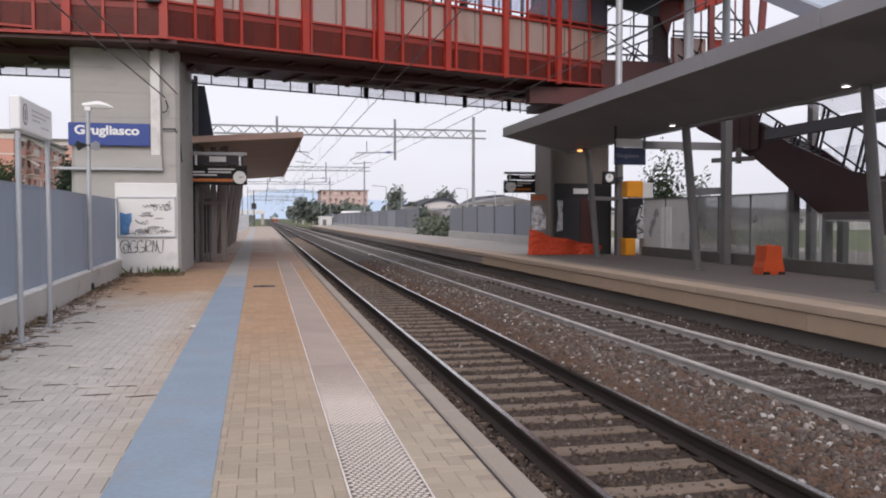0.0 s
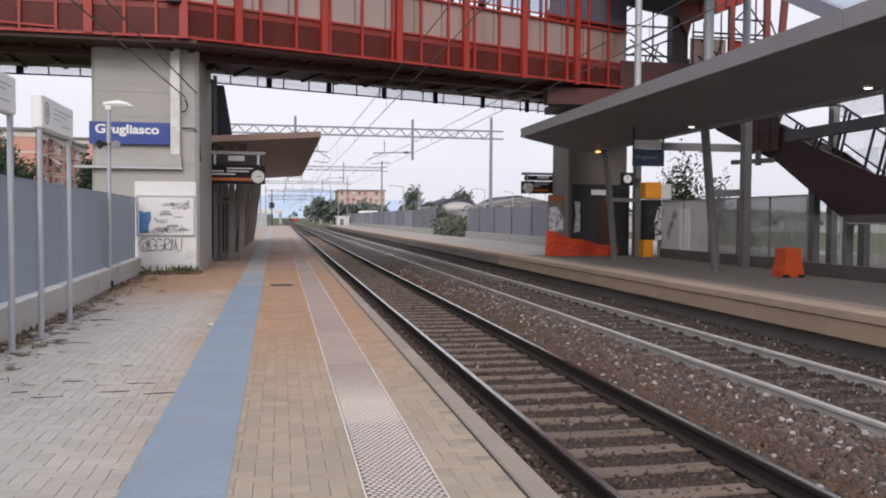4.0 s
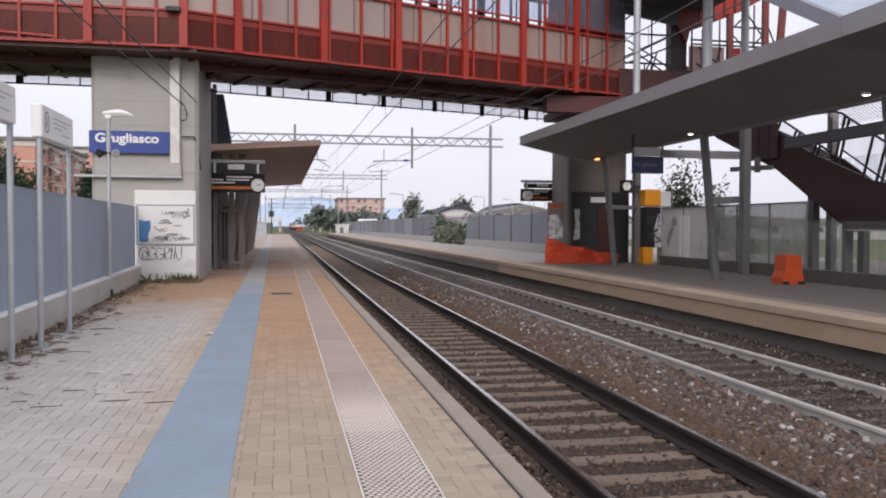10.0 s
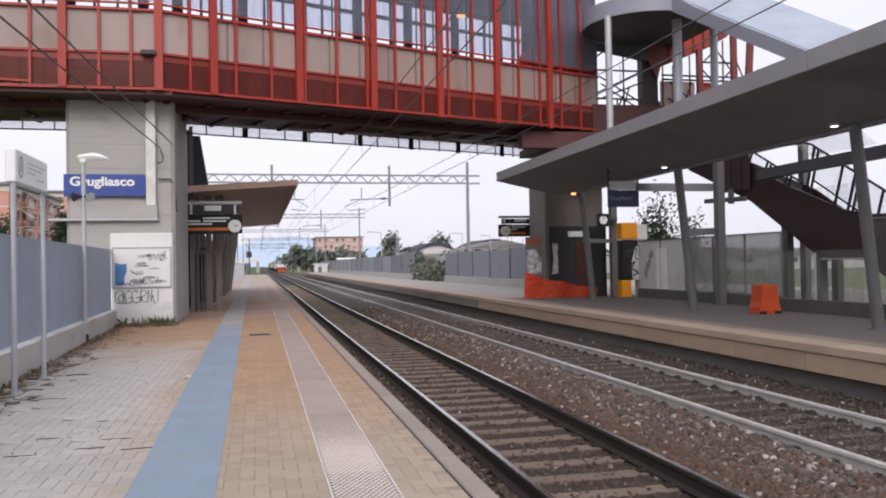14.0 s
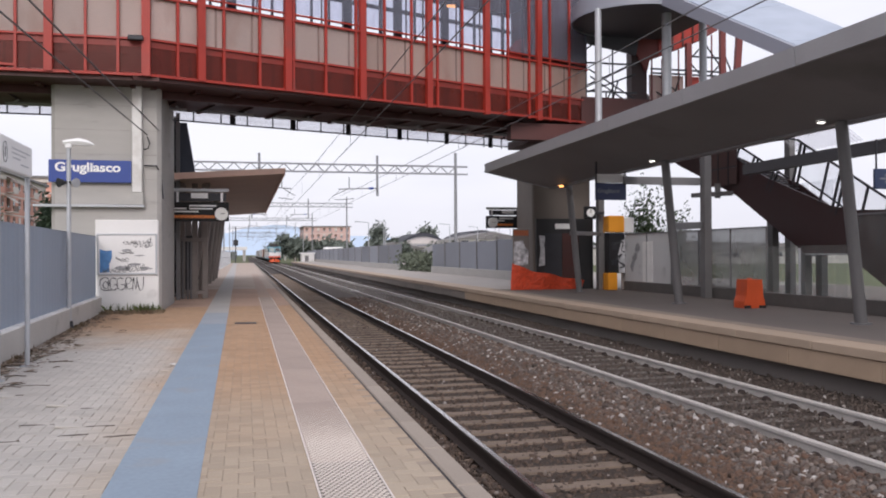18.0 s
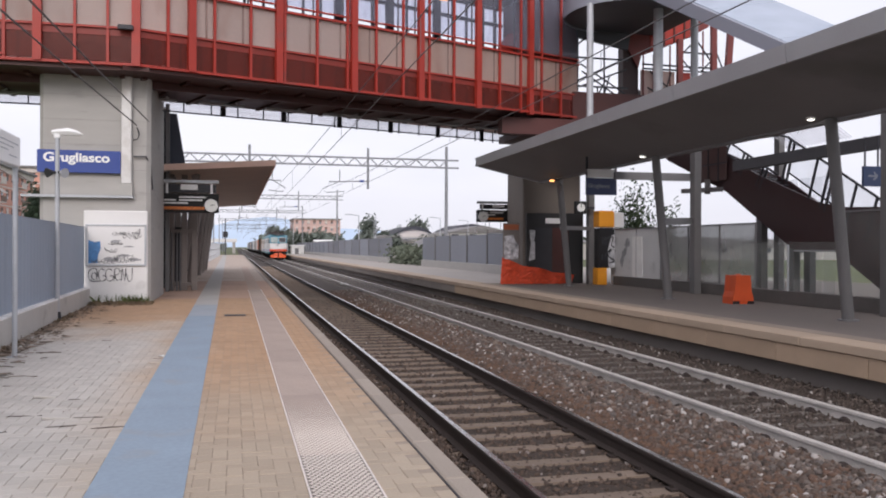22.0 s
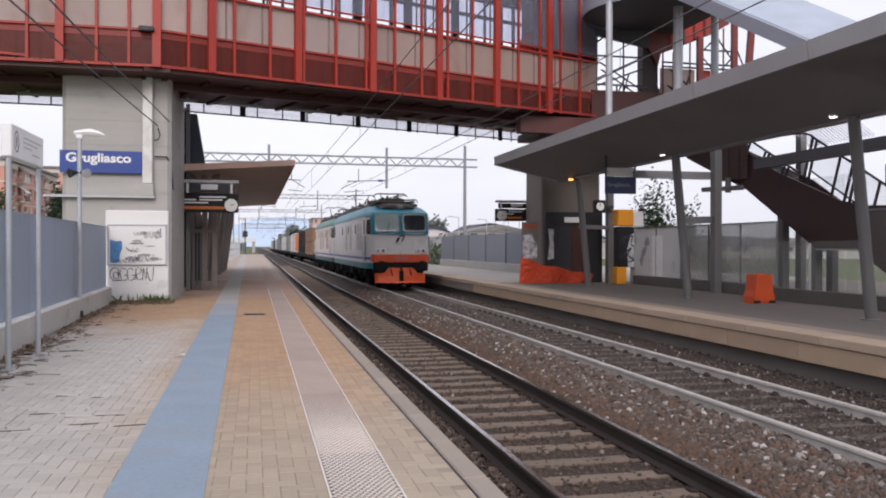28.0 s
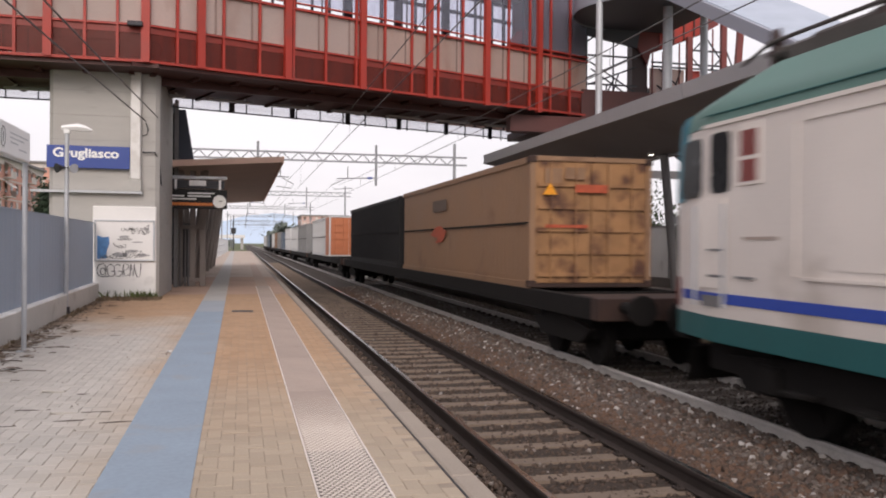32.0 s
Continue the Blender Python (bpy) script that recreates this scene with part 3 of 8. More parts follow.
sign = thing("station_sign", (-3.76, TY - 0.06, 3.27), "blue enamel station name board on the concrete tower", "sign")
part("board", Shape().box(-4.74, TY - 0.09, 3.27, -2.80, TY - 0.03, 3.83, 0.008), M_SIGNBLUE, sign, "blue board with a thin pale rim")
name_me = text_mesh("Grugliasco", 0.37, 0.004, 0.029)
name_me.transform(Matrix.Translation((-4.60, TY - 0.097, 3.545)) @ Matrix.Rotation(radians(90), 4, "X") @ Matrix.Diagonal((0.97, 0.84, 1, 1)))
part("lettering", name_me, M_WHITE, sign, "white station name")

notice = thing("notice_board", (-2.9, TY - 0.05, 0.97), "framed notice board with torn poster and scrawls", "notice board")
part("backing", Shape().box(-3.60, TY - 0.055, 0.98, -2.22, TY - 0.021, 1.96), M_WHITEWALL, notice, "pale torn poster sheet")
for x0, z0, x1, z1 in ((-3.63, 0.95, -2.19, 0.99), (-3.63, 1.95, -2.19, 1.99), (-3.63, 0.99, -3.59, 1.95), (-2.23, 0.99, -2.19, 1.95)):
    part("frame_bar", Shape().box(x0, TY - 0.075, z0, x1, TY - 0.021, z1, 0.006), M_STEEL, notice)
part("blue_poster", Shape().prism([(-3.56, TY - 0.06, 1.01), (-3.34, TY - 0.06, 1.02), (-3.33, TY - 0.06, 1.22), (-3.27, TY - 0.06, 1.38), (-3.28, TY - 0.06, 1.57), (-3.42, TY - 0.06, 1.55), (-3.56, TY - 0.06, 1.60)], (0, 0.004, 0)), material("torn_blue_poster", (0.075, 0.20, 0.42), 0.6, vary=0.4, scale=6), notice)
M_SPRAY = material("black_spray_paint", (0.05, 0.05, 0.055), 0.7, vary=0.4, scale=7)
M_FAINT = material("faded_black_marker", (0.10, 0.10, 0.105), 0.7, vary=0.4, scale=9)
M_BLOTCH = material("smeared_grey_print", (0.30, 0.30, 0.31), 0.8, vary=0.5, scale=9, fine=30)
rnd = random.Random(14)
for x, z, w, h in ((-3.2, 1.06, 0.5, 0.12), (-2.9, 1.18, 0.35, 0.06), (-2.6, 1.08, 0.32, 0.07), (-2.75, 1.42, 0.3, 0.03), (-3.05, 1.55, 0.28, 0.05), (-2.5, 1.75, 0.22, 0.05)):
    edge = [(x + w * (0.5 + 0.5 * math.cos(a)) * rnd.uniform(0.7, 1.1), TY - 0.0585, z + h * (0.5 + 0.6 * math.sin(a)) * rnd.uniform(0.6, 1.2)) for a in [k * 0.698 for k in range(9)]]
    part("print_smear", Shape().prism(edge, (0, 0.002, 0)), M_BLOTCH, notice)
for k, (x, z, w, h, n) in enumerate(((-3.5, 1.0, 0.5, 0.10, 6), (-2.95, 1.02, 0.6, 0.16, 6), (-3.0, 1.72, 0.3, 0.08, 4), (-2.75, 1.62, 0.5, 0.22, 5), (-3.1, 1.48, 0.45, 0.06, 5), (-3.2, 1.28, 0.3, 0.12, 4))):
    part("scrawl", scribble(k, x, z, w, h, TY - 0.062, n, 0.007, "osvlos"), M_FAINT, notice)


def brush(strokes, x0, z0, size, y, r):
    """Rounded hand-drawn lines, each through its own few points."""
    s = Shape()
    for st in strokes:
        p = [Vector((x0 + a * size, y, z0 + b * size)) for a, b in st]
        q = [p[0]] + p + [p[-1]]
        line = []
        for i in range(1, len(q) - 2):
            for k in range(4):
                u = k / 4
                line.append(0.5 * (2 * q[i] + (q[i + 1] - q[i - 1]) * u + (2 * q[i - 1] - 5 * q[i] + 4 * q[i + 1] - q[i + 2]) * u * u + (3 * q[i] - q[i - 1] - 3 * q[i + 1] + q[i + 2]) * u ** 3))
        line.append(p[-1])
        for i, (a, b) in enumerate(zip(line[:-1], line[1:])):
            s.beam(a, b + (b - a) * 0.15, r * (1.0 + 0.35 * math.sin(i * 0.7)), 0.004, (0, 1, 0))
    return s


TAG_ROUND = ((0.62, 0.02), (0.2, 0.02), (0.03, 0.30), (0.1, 0.65), (0.38, 0.75), (0.5, 0.55), (0.48, 0.2), (0.28, 0.12), (0.2, 0.35), (0.32, 0.5), (0.46, 0.4), (0.5, 0.05), (0.66, 0.02))
TAG_HOOK = ((0.36, 0.62), (0.2, 0.72), (0.04, 0.6), (0.02, 0.35), (0.1, 0.06), (0.28, 0.02), (0.42, 0.16), (0.42, 0.3), (0.24, 0.32))
TAG_LOOP = ((0.0, 0.02), (0.03, 0.66), (0.2, 0.74), (0.32, 0.6), (0.2, 0.4), (0.05, 0.36), (0.13, 0.06), (0.38, 0.12))
TAG_ZIG = ((0.0, 0.0), (0.05, 0.72), (0.18, 0.05), (0.24, 0.72))
TAG_TAIL = ((0.0, 0.5), (0.12, 0.02), (0.3, 0.1), (0.34, 0.75))
shift = lambda st, d: [(a + d, b) for a, b in st]
solo("wall_graffiti", brush((TAG_ROUND, shift(TAG_HOOK, 0.56), shift(TAG_HOOK, 0.95), shift(TAG_LOOP, 1.43), shift(TAG_ZIG, 1.82), shift(TAG_TAIL, 2.08)), -3.575, 0.56, 0.435, TY - 0.026, 0.017), M_SPRAY, "black spray-painted scrawl on the white block", "graffiti")


# ---- lamp post, loudspeakers and sign posts along the fence ----
def lamp_post(x, y):
    t = thing("lamp_post", (x, y, 0), "slim galvanised lamp post with a white lantern head", "lamp post")
    part("pole", Shape().tube((x, y, 0), (x, y, 3.62), 0.045, 10, 0.04), M_STEEL, t, smooth=True)
    part("pole_collar", Shape().tube((x, y, 0), (x, y, 0.16), 0.085, 10, 0.07), M_DARKSTEEL, t)
    head = Shape().loft([[(x + a, y + b * w, z + c * h) for b, c in ((-1, 0), (-0.7, 0.8), (0.7, 0.8), (1, 0), (0.6, -0.8), (-0.6, -0.8))]
                         for a, w, h, z in ((-0.10, 0.05, 0.045, 3.66), (0.0, 0.07, 0.06, 3.67), (0.20, 0.10, 0.085, 3.68), (0.36, 0.08, 0.06, 3.66), (0.47, 0.02, 0.015, 3.63))])
    part("lantern_head", head, M_WHITE, t, "white lantern head", smooth=True)
    part("head_clamp", Shape().box(x - 0.06, y - 0.05, 3.55, x + 0.06, y + 0.05, 3.70, 0.01), M_WHITE, t)
    for d, m in ((-1, M_BLACK), (1, M_STEEL)):
        horn = part("loudspeaker", Shape().tube((x, y, 2.88), (x + d * 0.07, y - 0.04, 2.88), 0.03, 10), M_DARKSTEEL, t, "small horn loudspeaker")
        part("horn_mouth", Shape().tube((x + d * 0.07, y - 0.04, 2.88), (x + d * 0.16, y - 0.12, 2.86), 0.035, 12, 0.095), m, horn, smooth=True)


lamp_post(-3.37, 17.6)


def number_board(y0, y1, x, z0, z1):
    t = thing("platform_board", (x, (y0 + y1) / 2, 0), "white information board on two galvanised posts by the fence", "sign", "white boards on posts")
    board = part("board", Shape().box(x - 0.06, y0 - 0.06, z0, x + 0.06, y1 + 0.06, z1, 0.015), M_WHITE, t, "white boxed board")
    turn = [2 * math.pi * k / 24 for k in range(25)]
    ring = Shape().loft([[(x + 0.061 + e, y0 + 0.14 + (0.085 + d) * math.cos(a), (z0 + z1) / 2 + (0.12 + d) * math.sin(a)) for e, d in ((0, -0.005), (0.003, -0.005), (0.003, 0.005), (0, 0.005))] for a in turn])
    part("ring", ring, M_INK, board)
    part("numeral", Shape().box(x + 0.061, y0 + 0.13, (z0 + z1) / 2 - 0.06, x + 0.064, y0 + 0.15, (z0 + z1) / 2 + 0.06), M_INK, board)
    for k, (a, b) in enumerate(((0.32, 0.95), (0.32, 0.8), (0.34, 0.6), (0.62, 0.9))):
        part("text_bar", Shape().box(x + 0.061, y0 + a * (y1 - y0), z0 + 0.27 - 0.055 * k, x + 0.063, y0 + b * (y1 - y0), z0 + 0.285 - 0.055 * k), M_STEEL, board)
    for y in (y0, y1):
        part("post", Shape().tube((x + 0.01, y, 0), (x + 0.015, y, z0 + 0.02), 0.032, 10), M_STEEL, t, smooth=True)
        part("foot_plate", Shape().box(x - 0.07, y - 0.07, 0, x + 0.07, y + 0.07, 0.015), M_STEEL, t)


number_board(10.45, 11.80, -2.775, 2.46, 2.85)
number_board(8.0, 9.40, -2.785, 2.49, 2.88)

# ---- footbridge ----
M_REDPANEL = glass("red_perforated_sheet", (0.16, 0.026, 0.016), 0.45, 0.55, (0.6, 0.22, 0.17))


def milky(name, color, see):
    """Ribbed translucent sheet: light comes through from behind."""
    m = material(name, color, 0.5, vary=0.14, scale=0.6, stretch=(1, 1, 0.4), obj_random=0.07, dirt=(0.44, 0.25, 0.19), dirt_amount=0.55, dirt_scale=0.7)
    n, l = m.node_tree.nodes, m.node_tree.links
    b = n["Principled BSDF"]
    tl = n.new("ShaderNodeBsdfTranslucent")
    l.new(b.inputs["Base Color"].links[0].from_socket, tl.inputs["Color"])
    mix = n.new("ShaderNodeMixShader")
    mix.inputs[0].default_value = see
    l.new(b.outputs[0], mix.inputs[1]), l.new(tl.outputs[0], mix.inputs[2])
    l.new(mix.outputs[0], n["Material Output"].inputs["Surface"])
    return m


M_PALEPANEL = milky("milky_panel", (0.70, 0.575, 0.535), 0.55)
M_BACKPANEL = material("bluish_back_frame", (0.035, 0.035, 0.06), 0.5, vary=0.15)
M_LAMP = glow("warm_lamp", (1.0, 0.42, 0.12), 2.2)
M_LAMPWHITE = glow("cool_lamp", (1.0, 0.93, 0.8), 4.0)
M_WARMPANEL = milky("warm_stained_panel", (0.60, 0.455, 0.405), 0.5)
M_LOWERHEAD = material("deep_red_head_strip", (0.21, 0.022, 0.013), 0.5, vary=0.2, scale=1.5)
M_POSTSHADE = material("brown_post_shadow", (0.22, 0.145, 0.125), 0.6, vary=0.15)
M_REDSCREEN = glass("dark_red_mesh_screen", (0.085, 0.013, 0.011), 0.5, 0.3, (0.5, 0.14, 0.11))
M_BRIDGEPANE = glass("bluish_bridge_pane", (0.34, 0.35, 0.42), 0.12, 0.8, (0.87, 0.88, 0.95))
M_TRAYPANE = glass("dusty_tray_pane", (0.75, 0.75, 0.77), 0.3, 0.86, (0.93, 0.93, 0.95))
BZ0, BZ1, BZ2, BZ3 = 5.88, 6.74, 7.80, 10.7
KINK = Vector((-2.35, 21.5, 0))
bridge = thing("footbridge", (KINK.x, KINK.y, BZ0), "covered red steel footbridge with pale panels over the tracks", "footbridge")


def bridge_section(turn, length, thick, thin, width, climb, far_start):
    """One straight run from the kink; thick and thin are post places along it, climb is the rise of its deck per metre."""
    u = Vector((math.cos(radians(turn)), math.sin(radians(turn)), 0))
    n = Vector((-u.y, u.x, 0))
    if n.y < 0:
        n = -n

    def at(s, d, z):
        return KINK + u * s + n * d + Vector((0, 0, z))

    def bar(name, s0, s1, d, z0, z1, t, m, rise=0.0, parent=bridge, label=""):
        z = (z0 + z1) / 2
        return part(name, Shape().beam(at(s0, d, z + rise * s0), at(s1, d, z + rise * s1), t, z1 - z0), m, parent, label)

    bar("bottom_rail", 0, length, 0, BZ0 - 0.06, BZ0 + 0.005, 0.12, M_RED, climb * 0.45)
    bar("sill_rail", 0, length, 0.01, BZ1 - 0.03, BZ1 + 0.02, 0.08, M_RED)
    bar("middle_rail", 0, length, 0.0, BZ2 - 0.03, BZ2 + 0.03, 0.09, M_RED)
    bar("window_rail", 0, length, 0.0, BZ2 + 0.14, BZ2 + 0.18, 0.07, M_RED)
    bar("top_rail", 0, length, 0.0, BZ3 - 0.12, BZ3, 0.14, M_RED)
    for s in thick:
        part("post", Shape().beam(at(s, -0.03, BZ0 - 0.03), at(s, -0.03, BZ3), 0.19, 0.14, n), M_RED, bridge, "broad red post")
    for s in thin:
        part("mullion", Shape().beam(at(s, 0, BZ0), at(s, 0, BZ3), 0.065, 0.07, n), M_RED, bridge)
    marks = sorted([0.0] + list(thick) + list(thin) + [length])
    for a, b in zip(marks[:-1], marks[1:]):
        if b - a > 0.12:
            part("lower_panel", Shape().beam(at(a + 0.02, 0.05, (BZ0 + BZ1) / 2 + 0.01), at(b - 0.02, 0.05, (BZ0 + BZ1) / 2 + 0.01), 0.015, BZ1 - BZ0 - 0.06), M_REDPANEL, bridge)
            # Added strip that gives the panel its redder upper band.
            part("panel_head", Shape().beam(at(a + 0.02, 0.035, BZ1 - 0.11), at(b - 0.02, 0.035, BZ1 - 0.11), 0.012, 0.17), M_LOWERHEAD, bridge)
            part("window_pane", Shape().beam(at(a + 0.03, 0.03, (BZ2 + BZ3) / 2 + 0.04), at(b - 0.03, 0.03, (BZ2 + BZ3) / 2 + 0.04), 0.01, BZ3 - BZ2 - 0.34), M_BRIDGEPANE, bridge)
            tone = M_PALEPANEL if a < 5.0 or u.x < 0 else M_WARMPANEL
            part("upper_panel", Shape().beam(at(a + 0.02, 0.06, (BZ1 + BZ2) / 2), at(b - 0.02, 0.06, (BZ1 + BZ2) / 2), 0.02, BZ2 - BZ1 - 0.05), tone, bridge, "pale weathered panel")
    # Brown strips on the panel fronts imitate the inner posts' shadows.
    for s in thin:
        if s > 1.0 and u.x > 0:
            part("panel_seam", Shape().beam(at(s - 0.2, 0.043, BZ1 + 0.03), at(s - 0.2, 0.043, BZ2 - 0.03), 0.055, 0.006, n), M_POSTSHADE, bridge, "brown shadow line of an inner post")
    for s in marks[1:-1]:
        part("inner_mullion", Shape().beam(at(s + 0.1, 0.45, BZ1 + 0.2), at(s + 0.1, 0.45, BZ3), 0.035, 0.04, n), M_STAIRRED, bridge)
    bar("inner_handrail", 0, length, 0.45, BZ2 + 0.02, BZ2 + 0.07, 0.05, M_STAIRRED)
    s = 0.6
    while s < length - 1.6:
        part("cable_tray", Shape().beam(at(s, width - 1.1, 5.60 + climb * s), at(s + 1.35, width - 1.1, 5.60 + climb * (s + 1.35)), 0.22, 0.05), M_FASCIA, bridge, "pale cable tray under the deck")
        part("tray_bracket", Shape().beam(at(s + 0.9, width - 1.7, 5.60 + climb * s), at(s + 1.2, width - 0.9, 5.68 + climb * s), 0.05, 0.03), M_FASCIA, bridge)
        s += 2.03
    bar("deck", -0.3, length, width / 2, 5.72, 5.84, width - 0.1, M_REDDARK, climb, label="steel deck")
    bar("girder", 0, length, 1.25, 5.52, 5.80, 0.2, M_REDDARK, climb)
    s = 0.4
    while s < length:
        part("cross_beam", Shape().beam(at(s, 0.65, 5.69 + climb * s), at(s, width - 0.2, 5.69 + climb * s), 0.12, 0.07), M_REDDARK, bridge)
        s += 1.1
    part("far_parapet", Shape().beam(at(0, width, 7.3), at(length, width, 7.3), 0.04, 2.9), M_PALEPANEL, bridge)
    for z in (8.82, 10.03, BZ3 - 0.05):
        bar("far_rail", 0, length, width, z - 0.06, z + 0.06, 0.10, M_BACKPANEL)
    s = far_start
    while s < length:
        part("far_post", Shape().beam(at(s, width, BZ0), at(s, width, BZ3), 0.30, 0.12, n), M_BACKPANEL, bridge, "dark blue-grey post")
        for q in (0.72, 1.36):
            part("far_mullion", Shape().beam(at(s + q, width, BZ0), at(s + q, width, BZ3), 0.06, 0.10, n), M_BACKPANEL, bridge)
        part("hanger", Shape().beam(at(s, width - 0.1, 5.47), at(s, width - 0.1, 5.85), 0.17, 0.05, n), M_DARKSTEEL, bridge)
        s += 2.03
    bar("service_rail", 0, length, width - 0.1, 5.44, 5.475, 0.06, M_DARKSTEEL, 0.0065)
    bar("tray_pane", 0, length, width - 0.1, 5.48, 5.80, 0.01, M_TRAYPANE, 0.0065, label="dusty pane under the deck edge")
    s = 0.8
    while s < length:
        part("hanger_rod", Shape().beam(at(s, width - 0.12, 5.46), at(s, width - 0.12, 5.85), 0.035, 0.03, n), M_DARKSTEEL, bridge)
        s += 0.85
    part("roof", Shape().beam(at(-0.4, width / 2, BZ3 + 0.1), at(length, width / 2, BZ3 + 0.1), width + 0.5, 0.12), M_FASCIA, bridge, "grey sheet roof")
    return at


LONG = 14.95
THICK = [1.36, 3.73, 6.03, 8.32, 10.51, 12.70]
THIN = [0.77, 1.96, 2.94, 3.91, 4.88, 5.83, 6.78, 7.71, 8.65, 9.58, 11.41, 12.30, 13.22, 14.10]
at_r = bridge_section(21.4, LONG, THICK, THIN, 4.2, 0.016, 1.70)
at_l = bridge_section(180.0, 12.0, [2.21, 4.6, 7.0, 9.4], [0.65, 1.39, 2.94, 3.75, 5.4, 6.2, 7.8, 8.6, 10.2, 11.0], 4.4, 0.0, 0.9)
part("post", Shape().box(KINK.x - 0.10, KINK.y - 0.10, BZ0 - 0.06, KINK.x + 0.10, KINK.y + 0.10, BZ3), M_RED, bridge, "broad red corner post")
part("handrail_strip", Shape().beam(at_l(2.9, -0.03, 5.96), at_l(4.5, -0.03, 6.04), 0.03, 0.05), M_RED, bridge)
lamp = thing("bridge_lamp", at_r(10.61, 2.0, 9.80), "small warm bulkhead lamp inside the footbridge", "lamp")
part("lamp_body", Shape().box(*(at_r(10.61, 2.0, 9.76) - Vector((0.16, 0.06, 0))), *(at_r(10.61, 2.0, 9.84) + Vector((0.16, 0.06, 0))), 0.02), M_LAMP, lamp)
part("lamp_stem", Shape().tube(at_r(10.61, 2.0, 9.84), at_r(10.61, 2.0, 10.7), 0.02), M_DARKSTEEL, lamp)
part("end_wall", Shape().beam(at_r(LONG, 0.1, 8.3), at_r(LONG, 4.1, 8.3), 0.06, 5.0), material("red_end_wall_paint", (0.15, 0.026, 0.02), 0.55, vary=0.2, scale=0.8), bridge, "solid dark red end wall")
part("inner_red_sheet", Shape().prism([at_r(11.75, 0.7, 7.7), at_r(12.7, 0.7, 7.7), at_r(12.7, 0.7, 8.75), at_r(12.35, 0.7, 8.62), at_r(11.95, 0.7, 8.2)], Vector((-0.007, 0.019, 0))), M_RED, bridge, "bright red cut-away sheet inside the window")
for a, b in ((12.75, 13.19), (13.26, 14.06), (14.14, LONG)):
    part("window_screen", Shape().beam(at_r(a, 0.08, 9.25), at_r(b, 0.08, 9.25), 0.02, 2.70), M_REDSCREEN, bridge, "dark red perforated window screen")

# ---- bridge tower, lift and landing of the far platform ----
M_FROSTY = material("torn_grey_paper", (0.48, 0.48, 0.50), 0.8, vary=0.45, scale=5, fine=12)
tower2 = thing("far_bridge_tower", (11.1, 31.0, right_top), "concrete bridge tower with a lift entrance", "tower")
turn2 = Matrix.Translation((9.9, 30.0, 0)) @ Matrix.Rotation(radians(-6), 4, "Z")
# Concrete darkened in colour for the shade of bridge and canopy.
part("shaft", Shape().box(0.70, 0, right_top, 2.95, 2.8, 5.6, 0.06).turn(turn2), material("shaded_brown_concrete", (0.165, 0.142, 0.124), 0.85, vary=0.15, scale=0.8, dirt=(0.12, 0.10, 0.09)), tower2, "bare concrete shaft")
# A black box stands in for the shade inside the entrance.
entrance = part("lift_entrance", Shape().box(0.78, -0.25, right_top, 2.98, -0.01, 2.75, 0.01).turn(turn2), M_BLACK, tower2, "black box for the dark lift entrance recess")
part("door_leaf", Shape().box(1.1, -0.28, right_top + 0.02, 1.75, -0.255, 2.2).turn(turn2), M_DARKSTEEL, entrance)
part("door_leaf", Shape().box(1.77, -0.28, right_top + 0.02, 2.4, -0.255, 2.2).turn(turn2), M_REDDARK, entrance)
part("label_plate", Shape().box(1.5, -0.30, 2.36, 2.3, -0.255, 2.56).turn(turn2), M_WHITE, entrance, "small white plate")
part("torn_poster", Shape().prism([(0.86, -0.262, 0.95), (1.10, -0.262, 1.0), (1.18, -0.262, 1.5), (1.06, -0.262, 1.72), (1.16, -0.262, 2.1), (0.88, -0.262, 2.12), (0.94, -0.262, 1.6)], (0, 0.006, 0)).turn(turn2), M_FROSTY, tower2, "strip of torn grey poster")
hoarding = thing("hoarding", (9.9, 29.3, right_top), "grimy hoarding with torn posters beside the orange netting", "hoarding")
part("board", Shape().box(9.60, 29.30, right_top, 10.24, 29.34, 2.35, 0.006), material("grimy_hoarding_board", (0.17, 0.15, 0.14), 0.85, vary=0.2, scale=2), hoarding)
part("poster", Shape().prism([(9.62, 29.29, 1.02), (10.18, 29.29, 1.0), (10.20, 29.29, 1.55), (10.06, 29.29, 1.70), (9.98, 29.29, 1.93), (9.64, 29.29, 1.86)], (0, 0.006, 0)), material("torn_white_poster", (0.55, 0.55, 0.58), 0.8, vary=0.5, scale=5, fine=14, dirt=(0.16, 0.16, 0.17), dirt_amount=0.8, dirt_scale=4.0), hoarding, "torn white and grey poster")
part("orange_notice", Shape().box(9.63, 29.288, 2.10, 10.2, 29.297, 2.30), material("faded_orange_notice", (0.33, 0.10, 0.045), 0.8, vary=0.25, scale=4), hoarding, "faded orange notice")
for x in (9.66, 10.18):
    part("board_post", Shape().box(x - 0.03, 29.342, right_top, x + 0.03, 29.40, 2.3), M_DARKSTEEL, hoarding)

M_ENDRED = material("dull_dark_red_sheet", (0.085, 0.024, 0.021), 0.55, vary=0.2, scale=0.8)
landing = thing("stair_landing", (13.2, 27.0, 5.7), "upper stair landing of red steel frames and panels", "landing")
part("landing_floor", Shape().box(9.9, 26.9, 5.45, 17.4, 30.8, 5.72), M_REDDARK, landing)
part("landing_girder", Shape().box(8.6, 26.4, 5.25, 11.4, 26.86, 5.80), M_ENDRED, landing)
part("parapet", Shape().box(11.3, 26.85, 5.75, 17.4, 26.95, 6.85), material("brown_red_parapet", (0.075, 0.024, 0.022), 0.55, vary=0.15), landing, "dark red sheet parapet")
